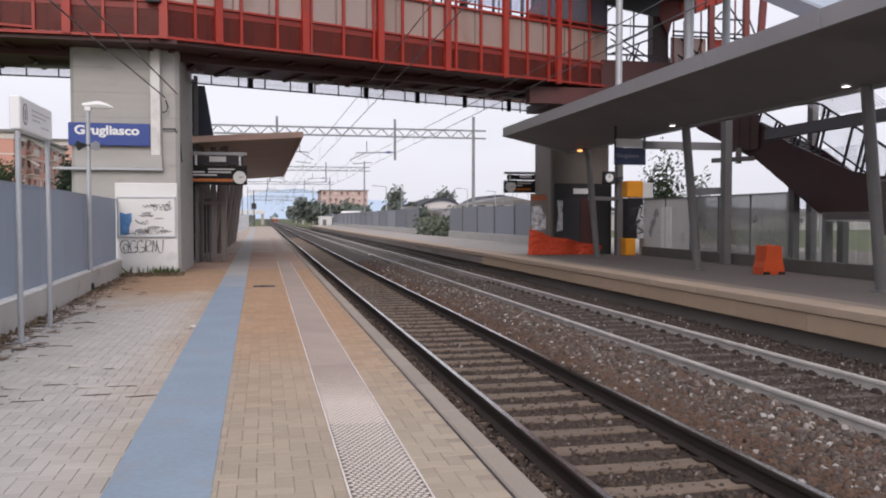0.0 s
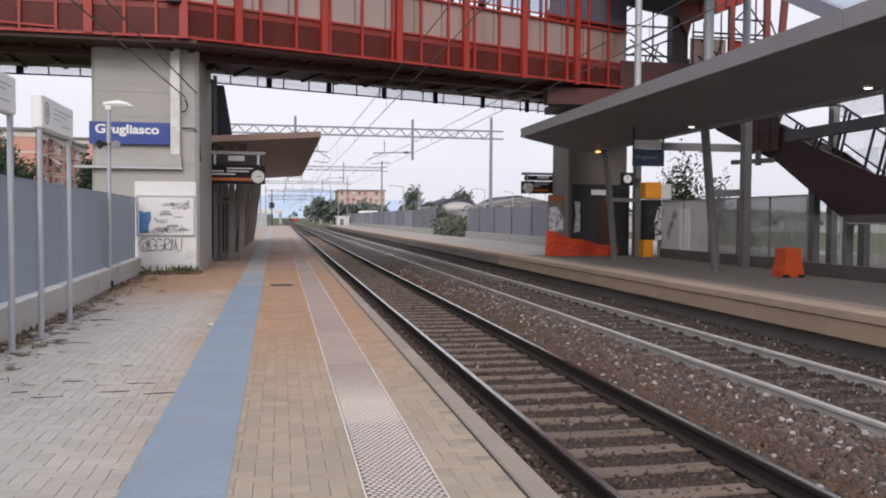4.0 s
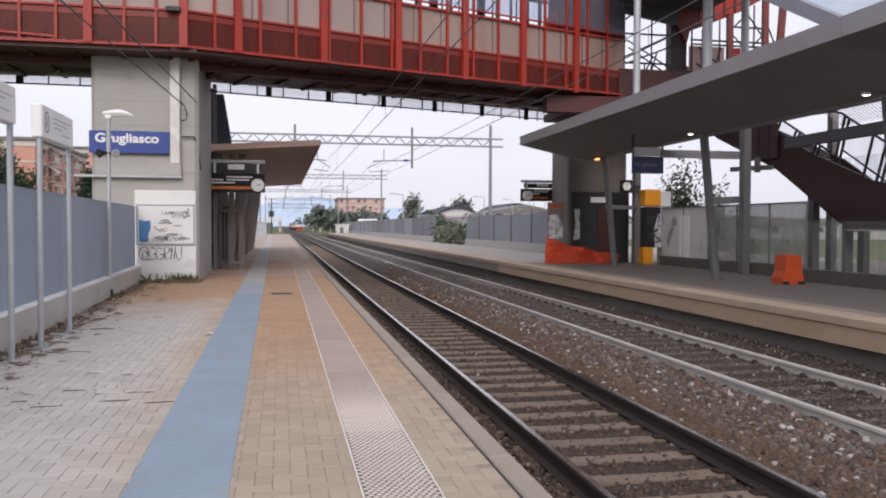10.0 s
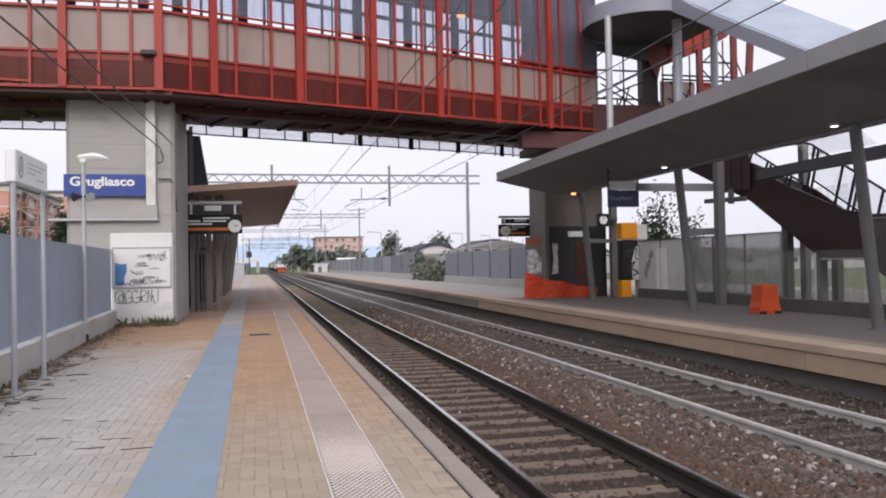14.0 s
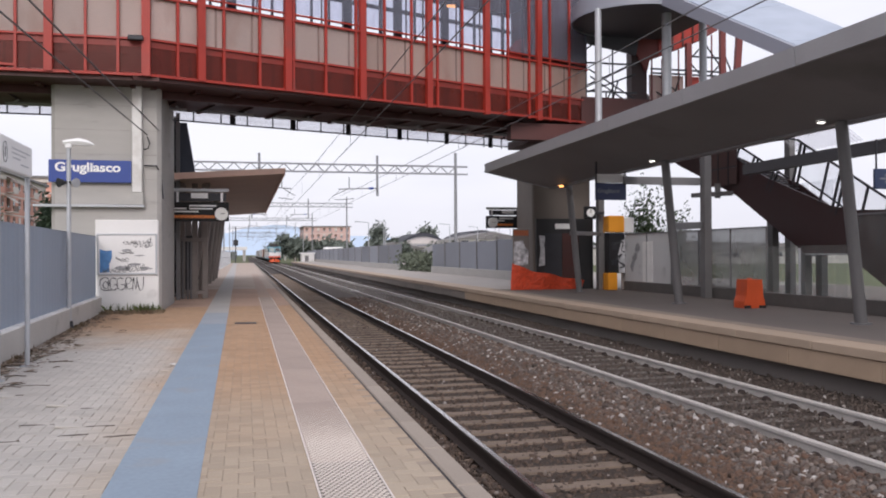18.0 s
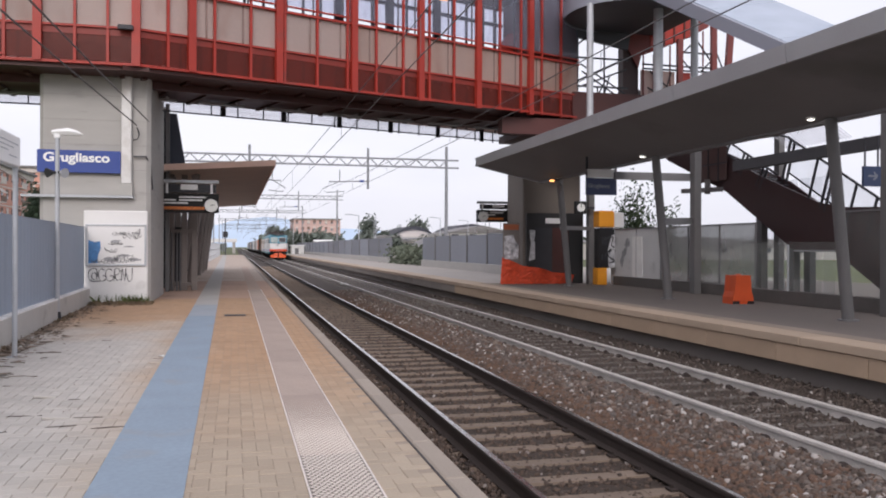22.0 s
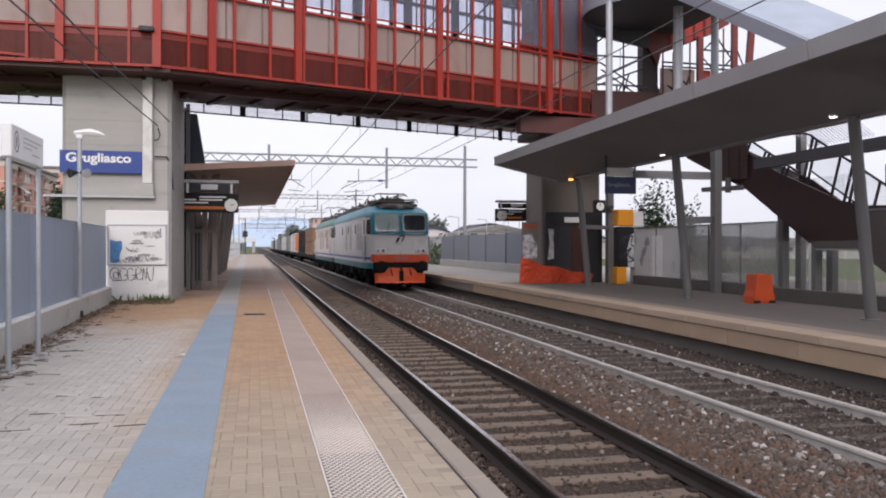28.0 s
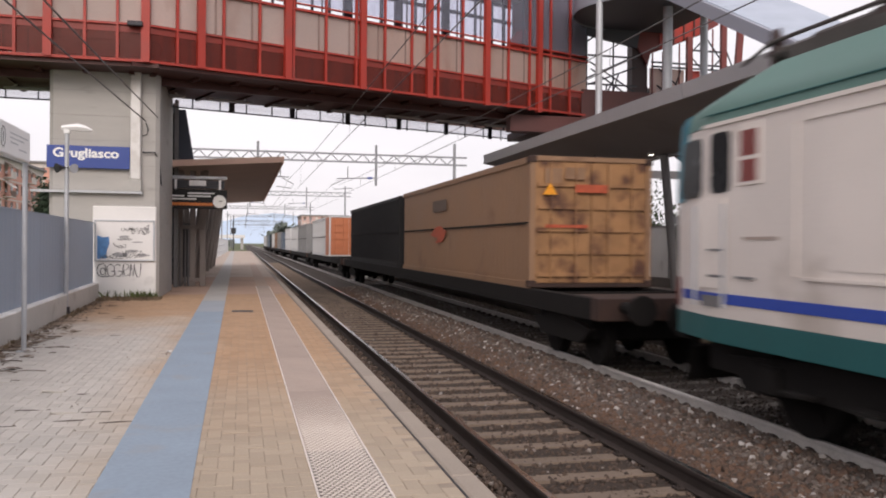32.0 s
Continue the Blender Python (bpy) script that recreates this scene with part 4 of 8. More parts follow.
M_LANDRED = material("brown_red_post_paint", (0.17, 0.036, 0.032), 0.55, vary=0.15)
part("core_wall", Shape().box(13.36, 27.2, 5.75, 13.95, 27.6, 9.0), M_STAIRRED, landing, "dark red stair wall")
part("sloped_head", Shape().prism([(13.9, 27.1, 7.85), (14.02, 27.1, 8.30), (14.6, 27.1, 8.52), (15.9, 27.1, 9.05), (16.7, 27.1, 9.5), (16.7, 27.1, 10.0), (13.3, 27.1, 10.0), (13.3, 27.1, 8.9)], (0, 0.08, 0)), M_LANDRED, landing, "brown-red sloping head sheet")
part("red_head_sheet", Shape().prism([(14.35, 27.05, 8.45), (15.9, 27.05, 9.09), (15.9, 27.05, 9.85), (14.35, 27.05, 9.85)], (0, 0.04, 0)), M_RED, landing, "bright red upper sheet")
for k in range(3):
    part("head_rib", Shape().box(14.85 + 0.4 * k, 27.0, 8.68 + 0.15 * k, 14.90 + 0.4 * k, 27.045, 9.85), M_REDDARK, landing)
for x, lean, z0, z1, w in ((15.42, 0.0, 5.75, 8.92, 0.2), (16.78, 0.0, 5.75, 9.5, 0.2), (17.2, 0.28, 5.75, 9.5, 0.22)):
    part("landing_post", Shape().beam((x, 26.9, z0), (x + lean, 26.9, z1), w, 0.16, (0, 1, 0)), M_LANDRED, landing, "brown-red post")
for z, x0, x1 in ((7.95, 13.95, 17.3), (7.80, 13.95, 17.3), (8.46, 15.45, 16.8), (8.05, 11.5, 13.4), (7.06, 11.5, 13.4)):
    part("landing_rail", Shape().beam((x0, 26.9, z), (x1, 26.9, z), 0.05, 0.055), M_DARKSTEEL, landing)
for x0, z0, x1, z1 in ((11.65, 7.85, 13.4, 6.85), (11.7, 7.6, 13.1, 6.75), (11.5, 7.25, 13.4, 8.15), (11.6, 7.05, 13.4, 7.75), (12.35, 6.85, 12.6, 7.35), (12.55, 6.85, 12.75, 7.5), (11.5, 8.5, 11.9, 8.8), (14.3, 7.75, 15.0, 7.2),
                       (14.5, 6.9, 14.75, 7.6), (14.85, 6.9, 15.15, 7.75), (15.5, 8.35, 15.9, 8.75), (15.5, 8.3, 16.0, 7.8), (16.0, 9.15, 16.75, 8.2), (16.3, 7.8, 16.8, 8.3), (16.8, 8.9, 17.2, 8.0)):
    part("landing_brace", Shape().tube((x0, 27.0, z0), (x1, 27.0, z1), 0.028), M_DARKSTEEL, landing)
for x, z1 in ((11.55, 8.95), (12.55, 8.8), (12.3, 7.1), (14.05, 8.3), (14.45, 8.35), (14.62, 8.45), (15.1, 8.7), (16.15, 9.2), (16.42, 9.3)):
    part("landing_bar", Shape().beam((x, 27.02, 5.75), (x, 27.02, z1), 0.045, 0.04, (0, 1, 0)), M_LANDRED if x > 14 else M_DARKSTEEL, landing)
for x0, x1, m in ((13.98, 14.6, M_PALEPANEL), (14.66, 15.32, M_PALEPANEL), (15.52, 15.95, M_RED)):
    part("landing_panel", Shape().box(x0, 27.08, 6.4, x1, 27.10, 7.78), m, landing, "stained translucent landing panel")

# ---- stair of the far platform ----
M_FARCOL = material("dark_grey_column_paint", (0.135, 0.13, 0.13), 0.55, vary=0.12, scale=2)
stair = thing("stair", (15.2, 21, right_top), "oxblood steel stair descending from the footbridge to the platform", "stair")
SX0, SX1 = 14.2, 16.4
side = [(28.2, 7.45), (21.8, 4.10), (20.56, 3.52), (18.0, 2.60), (17.1, 2.45), (14.2, 2.32), (13.2, 1.7), (13.2, right_top), (15.2, right_top), (17.39, 1.36), (18.95, 1.40), (22.08, 3.14), (25.5, 4.40), (28.2, 5.9)]
part("stringer", Shape().prism([(SX0, y, z) for y, z in side], (0.06, 0, 0)), M_STAIRRED, stair, "solid dark red side plate")
under = ((28.2, 5.9), (25.5, 4.40), (22.08, 3.14), (18.95, 1.40), (17.39, 1.36), (15.2, right_top))
part("stringer", Shape().prism([(SX1, y, z) for y, z in under] + [(SX1, y, z + 0.34) for y, z in reversed(under)], (0.06, 0, 0)), M_STAIRRED, stair, "low outer side plate")
part("soffit", Shape().loft([[(SX0 + 0.06, y, z + 0.05), (SX1, y, z + 0.05), (SX1, y, z + 0.1), (SX0 + 0.06, y, z + 0.1)] for y, z in under]), M_STAIRRED, stair)
part("edge_strip", Shape().box(SX0 - 0.012, 17.4, 1.37, SX0 - 0.002, 18.94, 1.41), M_FASCIA, stair, "pale bent edge under the landing")
for k in range(26):
    y = 27.8 - k * 0.30
    z = next(zb + (za - zb) * (y - 0.3 - yb) / (ya - yb) for (ya, za), (yb, zb) in zip(under[:-1], under[1:]) if yb <= y - 0.3 <= ya) + 0.22
    part("step", Shape().box(SX0 + 0.06, y - 0.30, z, SX1, y, z + 0.03), M_DARKSTEEL, stair)
M_GUARD = glass("dusty_guard_glass", (0.78, 0.79, 0.80), 0.25, 0.92, (0.96, 0.965, 0.975))
M_BROWNPANEL = material("brown_red_guard_panel", (0.07, 0.038, 0.035), 0.6, vary=0.15, scale=1.0)


def guard(x, y0, z0, y1, z1, height, posts):
    """A sloping glazed rail: handrail, lower rail, pane and raked double posts."""
    grade = (z1 - z0) / (y1 - y0)
    at = lambda y: z0 + grade * (y - y0)
    part("handrail", Shape().tube((x, y0, z0), (x, y1, z1), 0.032), M_DARKSTEEL, stair, smooth=True)
    part("lower_rail", Shape().tube((x, y0, z0 - height), (x, y1, z1 - height), 0.024), M_DARKSTEEL, stair)
    part("guard_pane", Shape().prism([(x, y0, z0 - height + 0.03), (x, y1, z1 - height + 0.03), (x, y1, z1 - 0.04), (x, y0, z0 - 0.04)], (0.012, 0, 0)), M_GUARD, stair, "dusty glass guard pane")
    for y, pair in posts:
        for q in ((0.0, 0.16) if pair else (0.0,)):
            part("baluster", Shape().beam((x - 0.01, y + q + 0.36, at(y + q + 0.36) - height - 0.32), (x - 0.01, y + q, at(y + q)), 0.05, 0.05, (1, 0, 0)), M_DARKSTEEL, stair, "raked steel post")


guard(SX0 + 0.03, 27.0, 7.15, 19.7, 3.45, 0.40, ((21.9, 1), (21.0, 1), (20.1, 1), (23.2, 0), (24.5, 1), (25.8, 1)))
guard(SX0 + 0.03, 19.25, 4.40, 15.0, 2.03, 0.92, ((18.95, 1), (18.05, 0), (17.45, 1), (16.7, 0), (16.05, 0)))
part("top_bend", Shape().pipe([(SX0 + 0.03, 20.5, 4.54), (SX0 + 0.03, 19.6, 4.5), (SX0 + 0.03, 19.25, 4.40)], 0.03), M_DARKSTEEL, stair)
part("guard_panel", Shape().box(SX0 - 0.08, 21.95, 3.48, SX0 - 0.05, 23.4, 4.55), M_BROWNPANEL, stair, "brown-red guard panel")
for y in (22.35, 22.9):
    part("panel_bar", Shape().box(SX0 - 0.10, y - 0.02, 3.45, SX0 - 0.082, y + 0.02, 4.6), M_DARKSTEEL, stair)
part("panel_bar", Shape().box(SX0 - 0.10, 21.9, 3.98, SX0 - 0.082, 23.45, 4.02), M_DARKSTEEL, stair)
part("hanging_bar", Shape().beam((SX0 - 0.2, 24.2, 3.28), (SX0 - 0.2, 22.0, 3.2), 0.12, 0.14), M_FARCOL, stair, "dark bar under the stair")
part("bar_stub", Shape().tube((SX0 - 0.2, 22.75, 3.1), (SX0 - 0.2, 22.75, 3.55), 0.09), M_FARCOL, stair)
for x, y, z in ((SX0 + 0.3, 20.75, 2.5), (SX0 + 0.3, 19.35, 1.7), (SX1 - 0.2, 20.9, 2.6), (16.62, 22.9, 6.2)):
    part("stair_column", Shape().beam((x, y, right_top), (x, y, z), 0.2, 0.26, (0, 1, 0)), M_FARCOL, stair)
for k in range(6):
    part("lift_glazing", Shape().box(16.9 + 0.001 * k, 24.0 - 0.55 * (k + 1) + 0.03, right_top, 16.92 + 0.001 * k, 24.0 - 0.55 * k - 0.03, 3.6), M_GUARD, stair, "streaky glass of the stair enclosure")

# translucent roof over the stair
M_SHEET = glass("translucent_roof_sheet", (0.50, 0.56, 0.66), 0.4, 0.25)
roof2 = thing("stair_roof", (13.4, 24, 7), "sloping grey stair roof with translucent bluish sheets on round columns", "roof")
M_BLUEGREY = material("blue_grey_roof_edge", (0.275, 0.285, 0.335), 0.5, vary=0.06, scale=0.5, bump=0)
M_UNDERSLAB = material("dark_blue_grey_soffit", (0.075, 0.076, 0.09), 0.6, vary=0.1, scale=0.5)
arc = [(12.36 - 1.95 * math.cos(a), 25.0 - 2.0 * math.sin(a)) for a in [-math.pi / 2 + math.pi * k / 20 for k in range(21)]]
plan = arc + [(14.6, 23.0), (14.6, 27.0)]
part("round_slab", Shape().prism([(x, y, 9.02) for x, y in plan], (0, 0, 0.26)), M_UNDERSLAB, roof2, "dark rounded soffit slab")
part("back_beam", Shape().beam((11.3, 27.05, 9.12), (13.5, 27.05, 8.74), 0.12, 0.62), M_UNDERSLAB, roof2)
part("slab_fascia", Shape().loft([[(12.36 + (x - 12.36) * k, 25.0 + (y - 25.0) * k, z) for x, y in arc] for z, k in ((8.98, 1.02), (9.5, 1.02), (9.5, 1.0), (8.98, 1.0))], closed=False, caps=False), M_BLUEGREY, roof2, "pale curved fascia", smooth=True)
part("edge_beam", Shape().prism([(12.3, 23.05, 8.98), (12.3, 14.5, 4.66), (12.3, 14.5, 5.02), (12.3, 21.55, 8.62), (12.3, 23.05, 9.5)], (0.14, 0, 0)), M_BLUEGREY, roof2, "broad sloping grey edge beam")
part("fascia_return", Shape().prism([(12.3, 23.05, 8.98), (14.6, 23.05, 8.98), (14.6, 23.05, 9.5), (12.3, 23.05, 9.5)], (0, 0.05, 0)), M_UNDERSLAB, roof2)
roof_near = lambda y: 8.62 + (y - 21.55) * 0.515
roof_far = lambda y: 8.66 + (y - 20.88) * 0.545
for a, b in ((14.5, 17.2), (17.22, 20.1), (20.12, 23.0)):
    low = [(12.45, a, roof_near(a)), (12.45, b, roof_near(b)), (14.5, b, roof_far(b)), (14.5, a, roof_far(a))]
    part("roof_sheet", Shape().prism(low, (0, 0, 0.03)), M_SHEET, roof2, "bluish translucent sheet")
for x, y, r in ((10.67, 24.0, 0.105), (13.0, 24.0, 0.15), (14.28, 24.0, 0.12)):
    part("round_column", Shape().tube((x, y, 4.3), (x, y, 9.02), r, 16), M_STEEL, roof2, "pale round steel column", smooth=True)

# ---- canopy of the far platform ----
canopy = thing("platform_canopy", (11, 20, right_top), "long flat grey steel canopy on leaning and upright columns", "canopy")
cp = [(8.6, 29.3), (10.78, 28.7), (10.78, 1.0), (8.6, 1.0)]
cz = lambda x: 4.44 - 0.268 * (x - 8.6)
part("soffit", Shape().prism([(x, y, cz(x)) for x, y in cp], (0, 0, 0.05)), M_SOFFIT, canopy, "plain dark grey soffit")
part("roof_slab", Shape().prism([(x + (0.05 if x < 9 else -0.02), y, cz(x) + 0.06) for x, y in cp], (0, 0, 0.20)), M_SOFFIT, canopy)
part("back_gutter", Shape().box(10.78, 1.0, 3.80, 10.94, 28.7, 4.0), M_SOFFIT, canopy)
for i in range(8):
    y0, y1 = 1.0 + i * 3.54, 1.0 + (i + 1) * 3.54
    part("fascia", Shape().prism([(8.56, y0 + 0.006, 4.42), (8.52, y0 + 0.006, 4.72), (8.62, y0 + 0.006, 4.74), (8.62, y0 + 0.006, 4.42)], (0, y1 - y0 - 0.012, 0)), M_FASCIA, canopy, "grey folded fascia sheet")
part("end_fascia", Shape().beam((8.56, 29.34, 4.57), (10.78, 28.74, 3.98), 0.06, 0.30), M_FASCIA, canopy)
for y in (7.0,):
    part("soffit_hatch", Shape().prism([(9.5, y, cz(9.5) - 0.02), (10.2, y, cz(10.2) - 0.02), (10.2, y + 0.9, cz(10.2) - 0.02), (9.5, y + 0.9, cz(9.5) - 0.02)], (0, 0, 0.015)), M_DARKSTEEL, canopy)
for bx, by in ((11.34, 27.2), (11.10, 19.9), (11.09, 13.23), (11.1, 6.0)):
    part("leaning_column", Shape().tube((bx, by, right_top), (bx - 0.36, by + 0.05, 3.86), 0.11, 14), M_FARCOL, canopy, "leaning tubular column", smooth=True)
    part("column_foot", Shape().tube((bx, by, right_top), (bx, by, right_top + 0.03), 0.19, 14), M_GREYSTEEL, canopy)
for x, y in ((12.75, 28.6), (13.27, 22.2), (12.56, 13.85), (13.15, 7.0)):
    part("upright_column", Shape().beam((x, y, right_top), (x, y, 5.1 if y < 26 else 4.3), 0.22, 0.26, (0, 1, 0)), M_FARCOL, canopy, "square upright column")
part("tie_beam", Shape().beam((13.1, 19.9, 3.66), (13.1, 3.0, 3.72), 0.2, 0.27), material("dark_tie_beam_paint", (0.06, 0.06, 0.066), 0.6, vary=0.12), canopy, "long dark tie beam")
for y, x1 in ((22.3, 13.1),):
    part("cross_tie", Shape().beam((10.7, y, 3.55), (x1, y, 3.55), 0.14, 0.22), M_GREYSTEEL, canopy)
part("cross_tie", Shape().beam((11.0, 20.2, 2.15), (13.1, 22.2, 2.25), 0.12, 0.2), M_GREYSTEEL, canopy)
part("cross_tie", Shape().beam((11.1, 27.4, 2.15), (12.7, 28.5, 2.15), 0.1, 0.14), M_GREYSTEEL, canopy)
for x, y in ((10.55, 20.3), (10.55, 13.6)):
    z = cz(x)
    d = thing("downlight", (x, y, z - 0.04), "round downlight glowing under the canopy soffit", "lamp", "canopy downlights")
    part("lens", Shape().tube((x, y, z - 0.045), (x, y, z - 0.03), 0.065, 14), M_LAMPWHITE, d)
    part("bezel", Shape().tube((x, y, z - 0.035), (x, y, z + 0.01), 0.09, 14), M_WHITE, d)
corr = Shape()
for k in range(20):
    y0 = 19.4 + k * 0.14
    corr.add([(16.4, y0, 4.45), (16.4, y0 + 0.07, 4.53), (16.4, y0 + 0.14, 4.45), (14.9, y0, 5.45), (14.9, y0 + 0.07, 5.53), (14.9, y0 + 0.14, 5.45)], [(0, 1, 4, 3), (1, 2, 5, 4)])
solo("corrugated_roof", corr, glass("milky_corrugated_sheet", (0.9, 0.9, 0.92), 0.4, 0.78, (0.95, 0.95, 0.97)), "corrugated translucent sheet roof beside the stair", "roof")

# glazed windscreen behind the platform
# Pale tint imitates the sky reflected in the panes.
M_SCREEN = glass("sky_hazed_screen_glass", (0.46, 0.47, 0.465), 0.15, 0.62)
M_FROST = material("frosted_pale_panel", (0.60, 0.60, 0.595), 0.5, vary=0.15, scale=0.8, dirt=(0.25, 0.25, 0.25))
def windscreen(x, y0, count, step, frost, label, clear=None, top=2.10, bar=True):
    t = thing("glass_screen", (x, y0 + count * step / 2, right_top), label, "glass screen", "platform windscreens")
    y1 = y0 + count * step
    part("plinth", Shape().box(x - 0.06, y0, right_top, x + 0.12, y1, right_top + 0.32, 0.01), M_PLINTH, t, "dark concrete plinth")
    if bar:
        part("top_bar", Shape().box(x - 0.03, y0, top, x + 0.04, y1, top + 0.04), M_GREYSTEEL, t)
    for i in range(count):
        y = y0 + i * step
        part("pane", Shape().box(x, y + 0.04, right_top + 0.33, x + 0.012, y + step - 0.04, top), M_FROST if i >= frost else clear or M_SCREEN, t)
        part("screen_post", Shape().box(x - 0.02, y - 0.012, right_top + 0.32, x + 0.03, y + 0.012, top if bar else 1.54), M_STEEL if not bar else M_GREYSTEEL, t)


M_PLINTH = material("weathered_dark_plinth", (0.105, 0.095, 0.088), 0.8, vary=0.2)
windscreen(13.5, 19.6, 5, 1.7, 3, "sky-hazed glass and frosted windscreen in slim steel posts")
M_CLEAR = glass("clear_screen_glass", (0.5, 0.52, 0.5), 0.1, 0.92, (0.95, 0.96, 0.95))
windscreen(12.95, 8.7, 4, 1.72, 99, "clear glass windscreen in slim steel posts before the stair", M_CLEAR, 2.24)
windscreen(12.95, 15.6, 2, 1.90, 99, "frameless clear glass windscreen under the stair", M_CLEAR, 1.60, False)
# Sheet added for a pale door-shaped patch on the frosted panes.
screen_paper = solo("pale_sheet", Shape().box(13.485, 25.96, right_top + 0.33, 13.497, 26.69, 1.84), material("bright_white_sheet", (0.78, 0.77, 0.75), 0.8, vary=0.12, scale=3, dirt=(0.5, 0.48, 0.46)), "pale sheet set against the frosted windscreen", "sheet")
rnd = random.Random(41)
for k in range(5):
    c = (27.05 + 0.11 * k, 1.62 - 0.16 * k + 0.1 * (k % 2))
    edge = [(13.497 - 0.0015 * k, c[0] + 0.16 * math.cos(a) * rnd.uniform(0.5, 1.2), c[1] + 0.2 * math.sin(a) * rnd.uniform(0.5, 1.2)) for a in [q * 0.698 for q in range(9)]]
    part("paint_smear", Shape().prism(edge, (-0.001, 0, 0)), M_BLOTCH, screen_paper, "grey paint smear on the frosted glass")

# ---- things on the far platform ----
machine = thing("ticket_machine", (13.1, 28.4, right_top), "dark ticket machine with yellow-orange top and foot", "ticket machine")
part("body", Shape().box(12.86, 28.1, right_top + 0.62, 13.5, 28.6, 2.18, 0.02), M_BLACK, machine, "dark scratched body")
part("head", Shape().box(12.82, 28.0, 2.20, 13.44, 28.6, 2.80, 0.03), M_YELLOW, machine, "yellow-orange head box")
part("head_side", Shape().box(13.45, 28.05, 2.20, 13.84, 28.6, 2.74, 0.02), M_WHITEWALL, machine)
part("foot", Shape().box(12.80, 28.05, right_top, 13.18, 28.55, right_top + 0.62, 0.02), M_YELLOW, machine, "yellow-orange foot")
part("screen_plate", Shape().box(12.98, 28.09, 1.55, 13.2, 28.099, 1.85), M_DARKSTEEL, machine)
part("pale_patch", Shape().prism([(13.26, 28.094, 0.72), (13.5, 28.094, 0.72), (13.5, 28.094, 1.95), (13.36, 28.094, 1.9), (13.22, 28.094, 1.36)], (0, 0.004, 0)), M_FROSTY, machine, "pale worn patch with black tags")
part("tag", brush((((0.0, 0.9), (0.35, 1.0), (0.3, 0.7), (0.42, 0.62)), ((0.05, 0.35), (0.3, 0.55), (0.18, 0.3), (0.42, 0.12), (0.2, 0.05))), 13.06, 0.85, 1.0, 28.085, 0.05), M_SPRAY, machine, "black sprayed tag")
part("coin_tray", Shape().box(12.98, 28.06, 1.0, 13.18, 28.099, 1.2), M_DARKSTEEL, machine)
kiosk = thing("white_cabinet", (14.2, 28.5, right_top), "pale grey wall cabinet with scrawls beside the ticket machine", "cabinet")
part("cabinet_body", Shape().box(13.62, 28.2, right_top, 15.2, 28.7, 2.05, 0.02), M_WHITEWALL, kiosk)
part("cabinet_door", Shape().box(13.75, 28.18, right_top + 0.25, 14.4, 28.198, 1.9), M_WHITEWALL, kiosk)
part("scrawl", scribble(5, 13.45, 1.2, 0.5, 0.8, 28.17, 2, 0.03), M_INK, kiosk)
post_clock = thing("platform_clock", (12.45, 28.0, 2.95), "small black-cased round clock on a column", "clock", "station clocks")
part("case", Shape().box(11.89, 28.0, 2.67, 12.35, 28.14, 3.13, 0.03), M_BLACK, post_clock)
part("face", Shape().tube((12.12, 27.985, 2.90), (12.12, 28.0, 2.90), 0.15, 20), M_CLOCK, post_clock)
part("clock_hand", Shape().beam((12.12, 27.98, 2.90), (12.12, 27.98, 3.05), 0.02, 0.004, (0, 1, 0)), M_BLACK, post_clock)
part("bracket", Shape().box(12.1, 28.1, 2.86, 12.7, 28.5, 2.94), M_DARKSTEEL, post_clock)

hsign = thing("hanging_station_sign", (10.36, 22.5, 2.99), "blue station name board hanging under the canopy", "sign")
# Sign blue taken darker to hold the shade under the canopy.
part("board", Shape().box(9.89, 22.46, 2.99, 10.84, 22.53, 3.48, 0.008), material("shaded_blue_enamel", (0.03, 0.042, 0.11), 0.4, vary=0.1), hsign)
part("pale_band", Shape().box(9.89, 22.47, 3.49, 10.84, 22.52, 3.74, 0.005), M_WHITEWALL, hsign)
nm2 = text_mesh("Grugliasco", 0.16)
nm2.transform(Matrix.Translation((9.94, 22.455, 3.20)) @ Matrix.Rotation(radians(90), 4, "X"))
part("lettering", nm2, M_FENCEPALE, hsign, "pale station name")
for x in (9.91, 10.82):
    part("hanger", Shape().box(x - 0.025, 22.47, 2.99, x + 0.025, 22.52, cz(x) + 0.02), M_DARKSTEEL, hsign)

arrow_sign = thing("exit_sign", (13.0, 13.6, 2.8), "dark blue hanging sign with a pale arrow", "sign")
# Blue dimmed in colour to stand for the shade on this sign.
part("board", Shape().box(11.82, 13.70, 2.66, 12.22, 13.76, 3.05, 0.006), material("shade_dimmed_blue", (0.02, 0.035, 0.09), 0.4, vary=0.1), arrow_sign)
part("arrow", Shape().beam((11.92, 13.695, 2.86), (12.13, 13.695, 2.86), 0.035, 0.004, (0, 1, 0)).beam((12.04, 13.695, 2.94), (12.13, 13.695, 2.86), 0.03, 0.004, (0, 1, 0)).beam((12.04, 13.695, 2.78), (12.13, 13.695, 2.86), 0.03, 0.004, (0, 1, 0)), M_FENCEPALE, arrow_sign)
for x in (11.87, 12.17):
    part("hanger", Shape().box(x - 0.015, 13.72, 3.05, x + 0.015, 13.74, 3.62), M_DARKSTEEL, arrow_sign)

lampr = thing("bracket_lamp", (10.9, 27.2, 3.9), "small orange-lit lamp on a curved bracket arm", "lamp")
part("arm", Shape().pipe([(11.04, 27.2, 3.4), (11.0, 27.1, 3.62), (10.88, 27.05, 3.74), (10.61, 27.0, 3.80)], 0.06), M_GREYSTEEL, lampr)
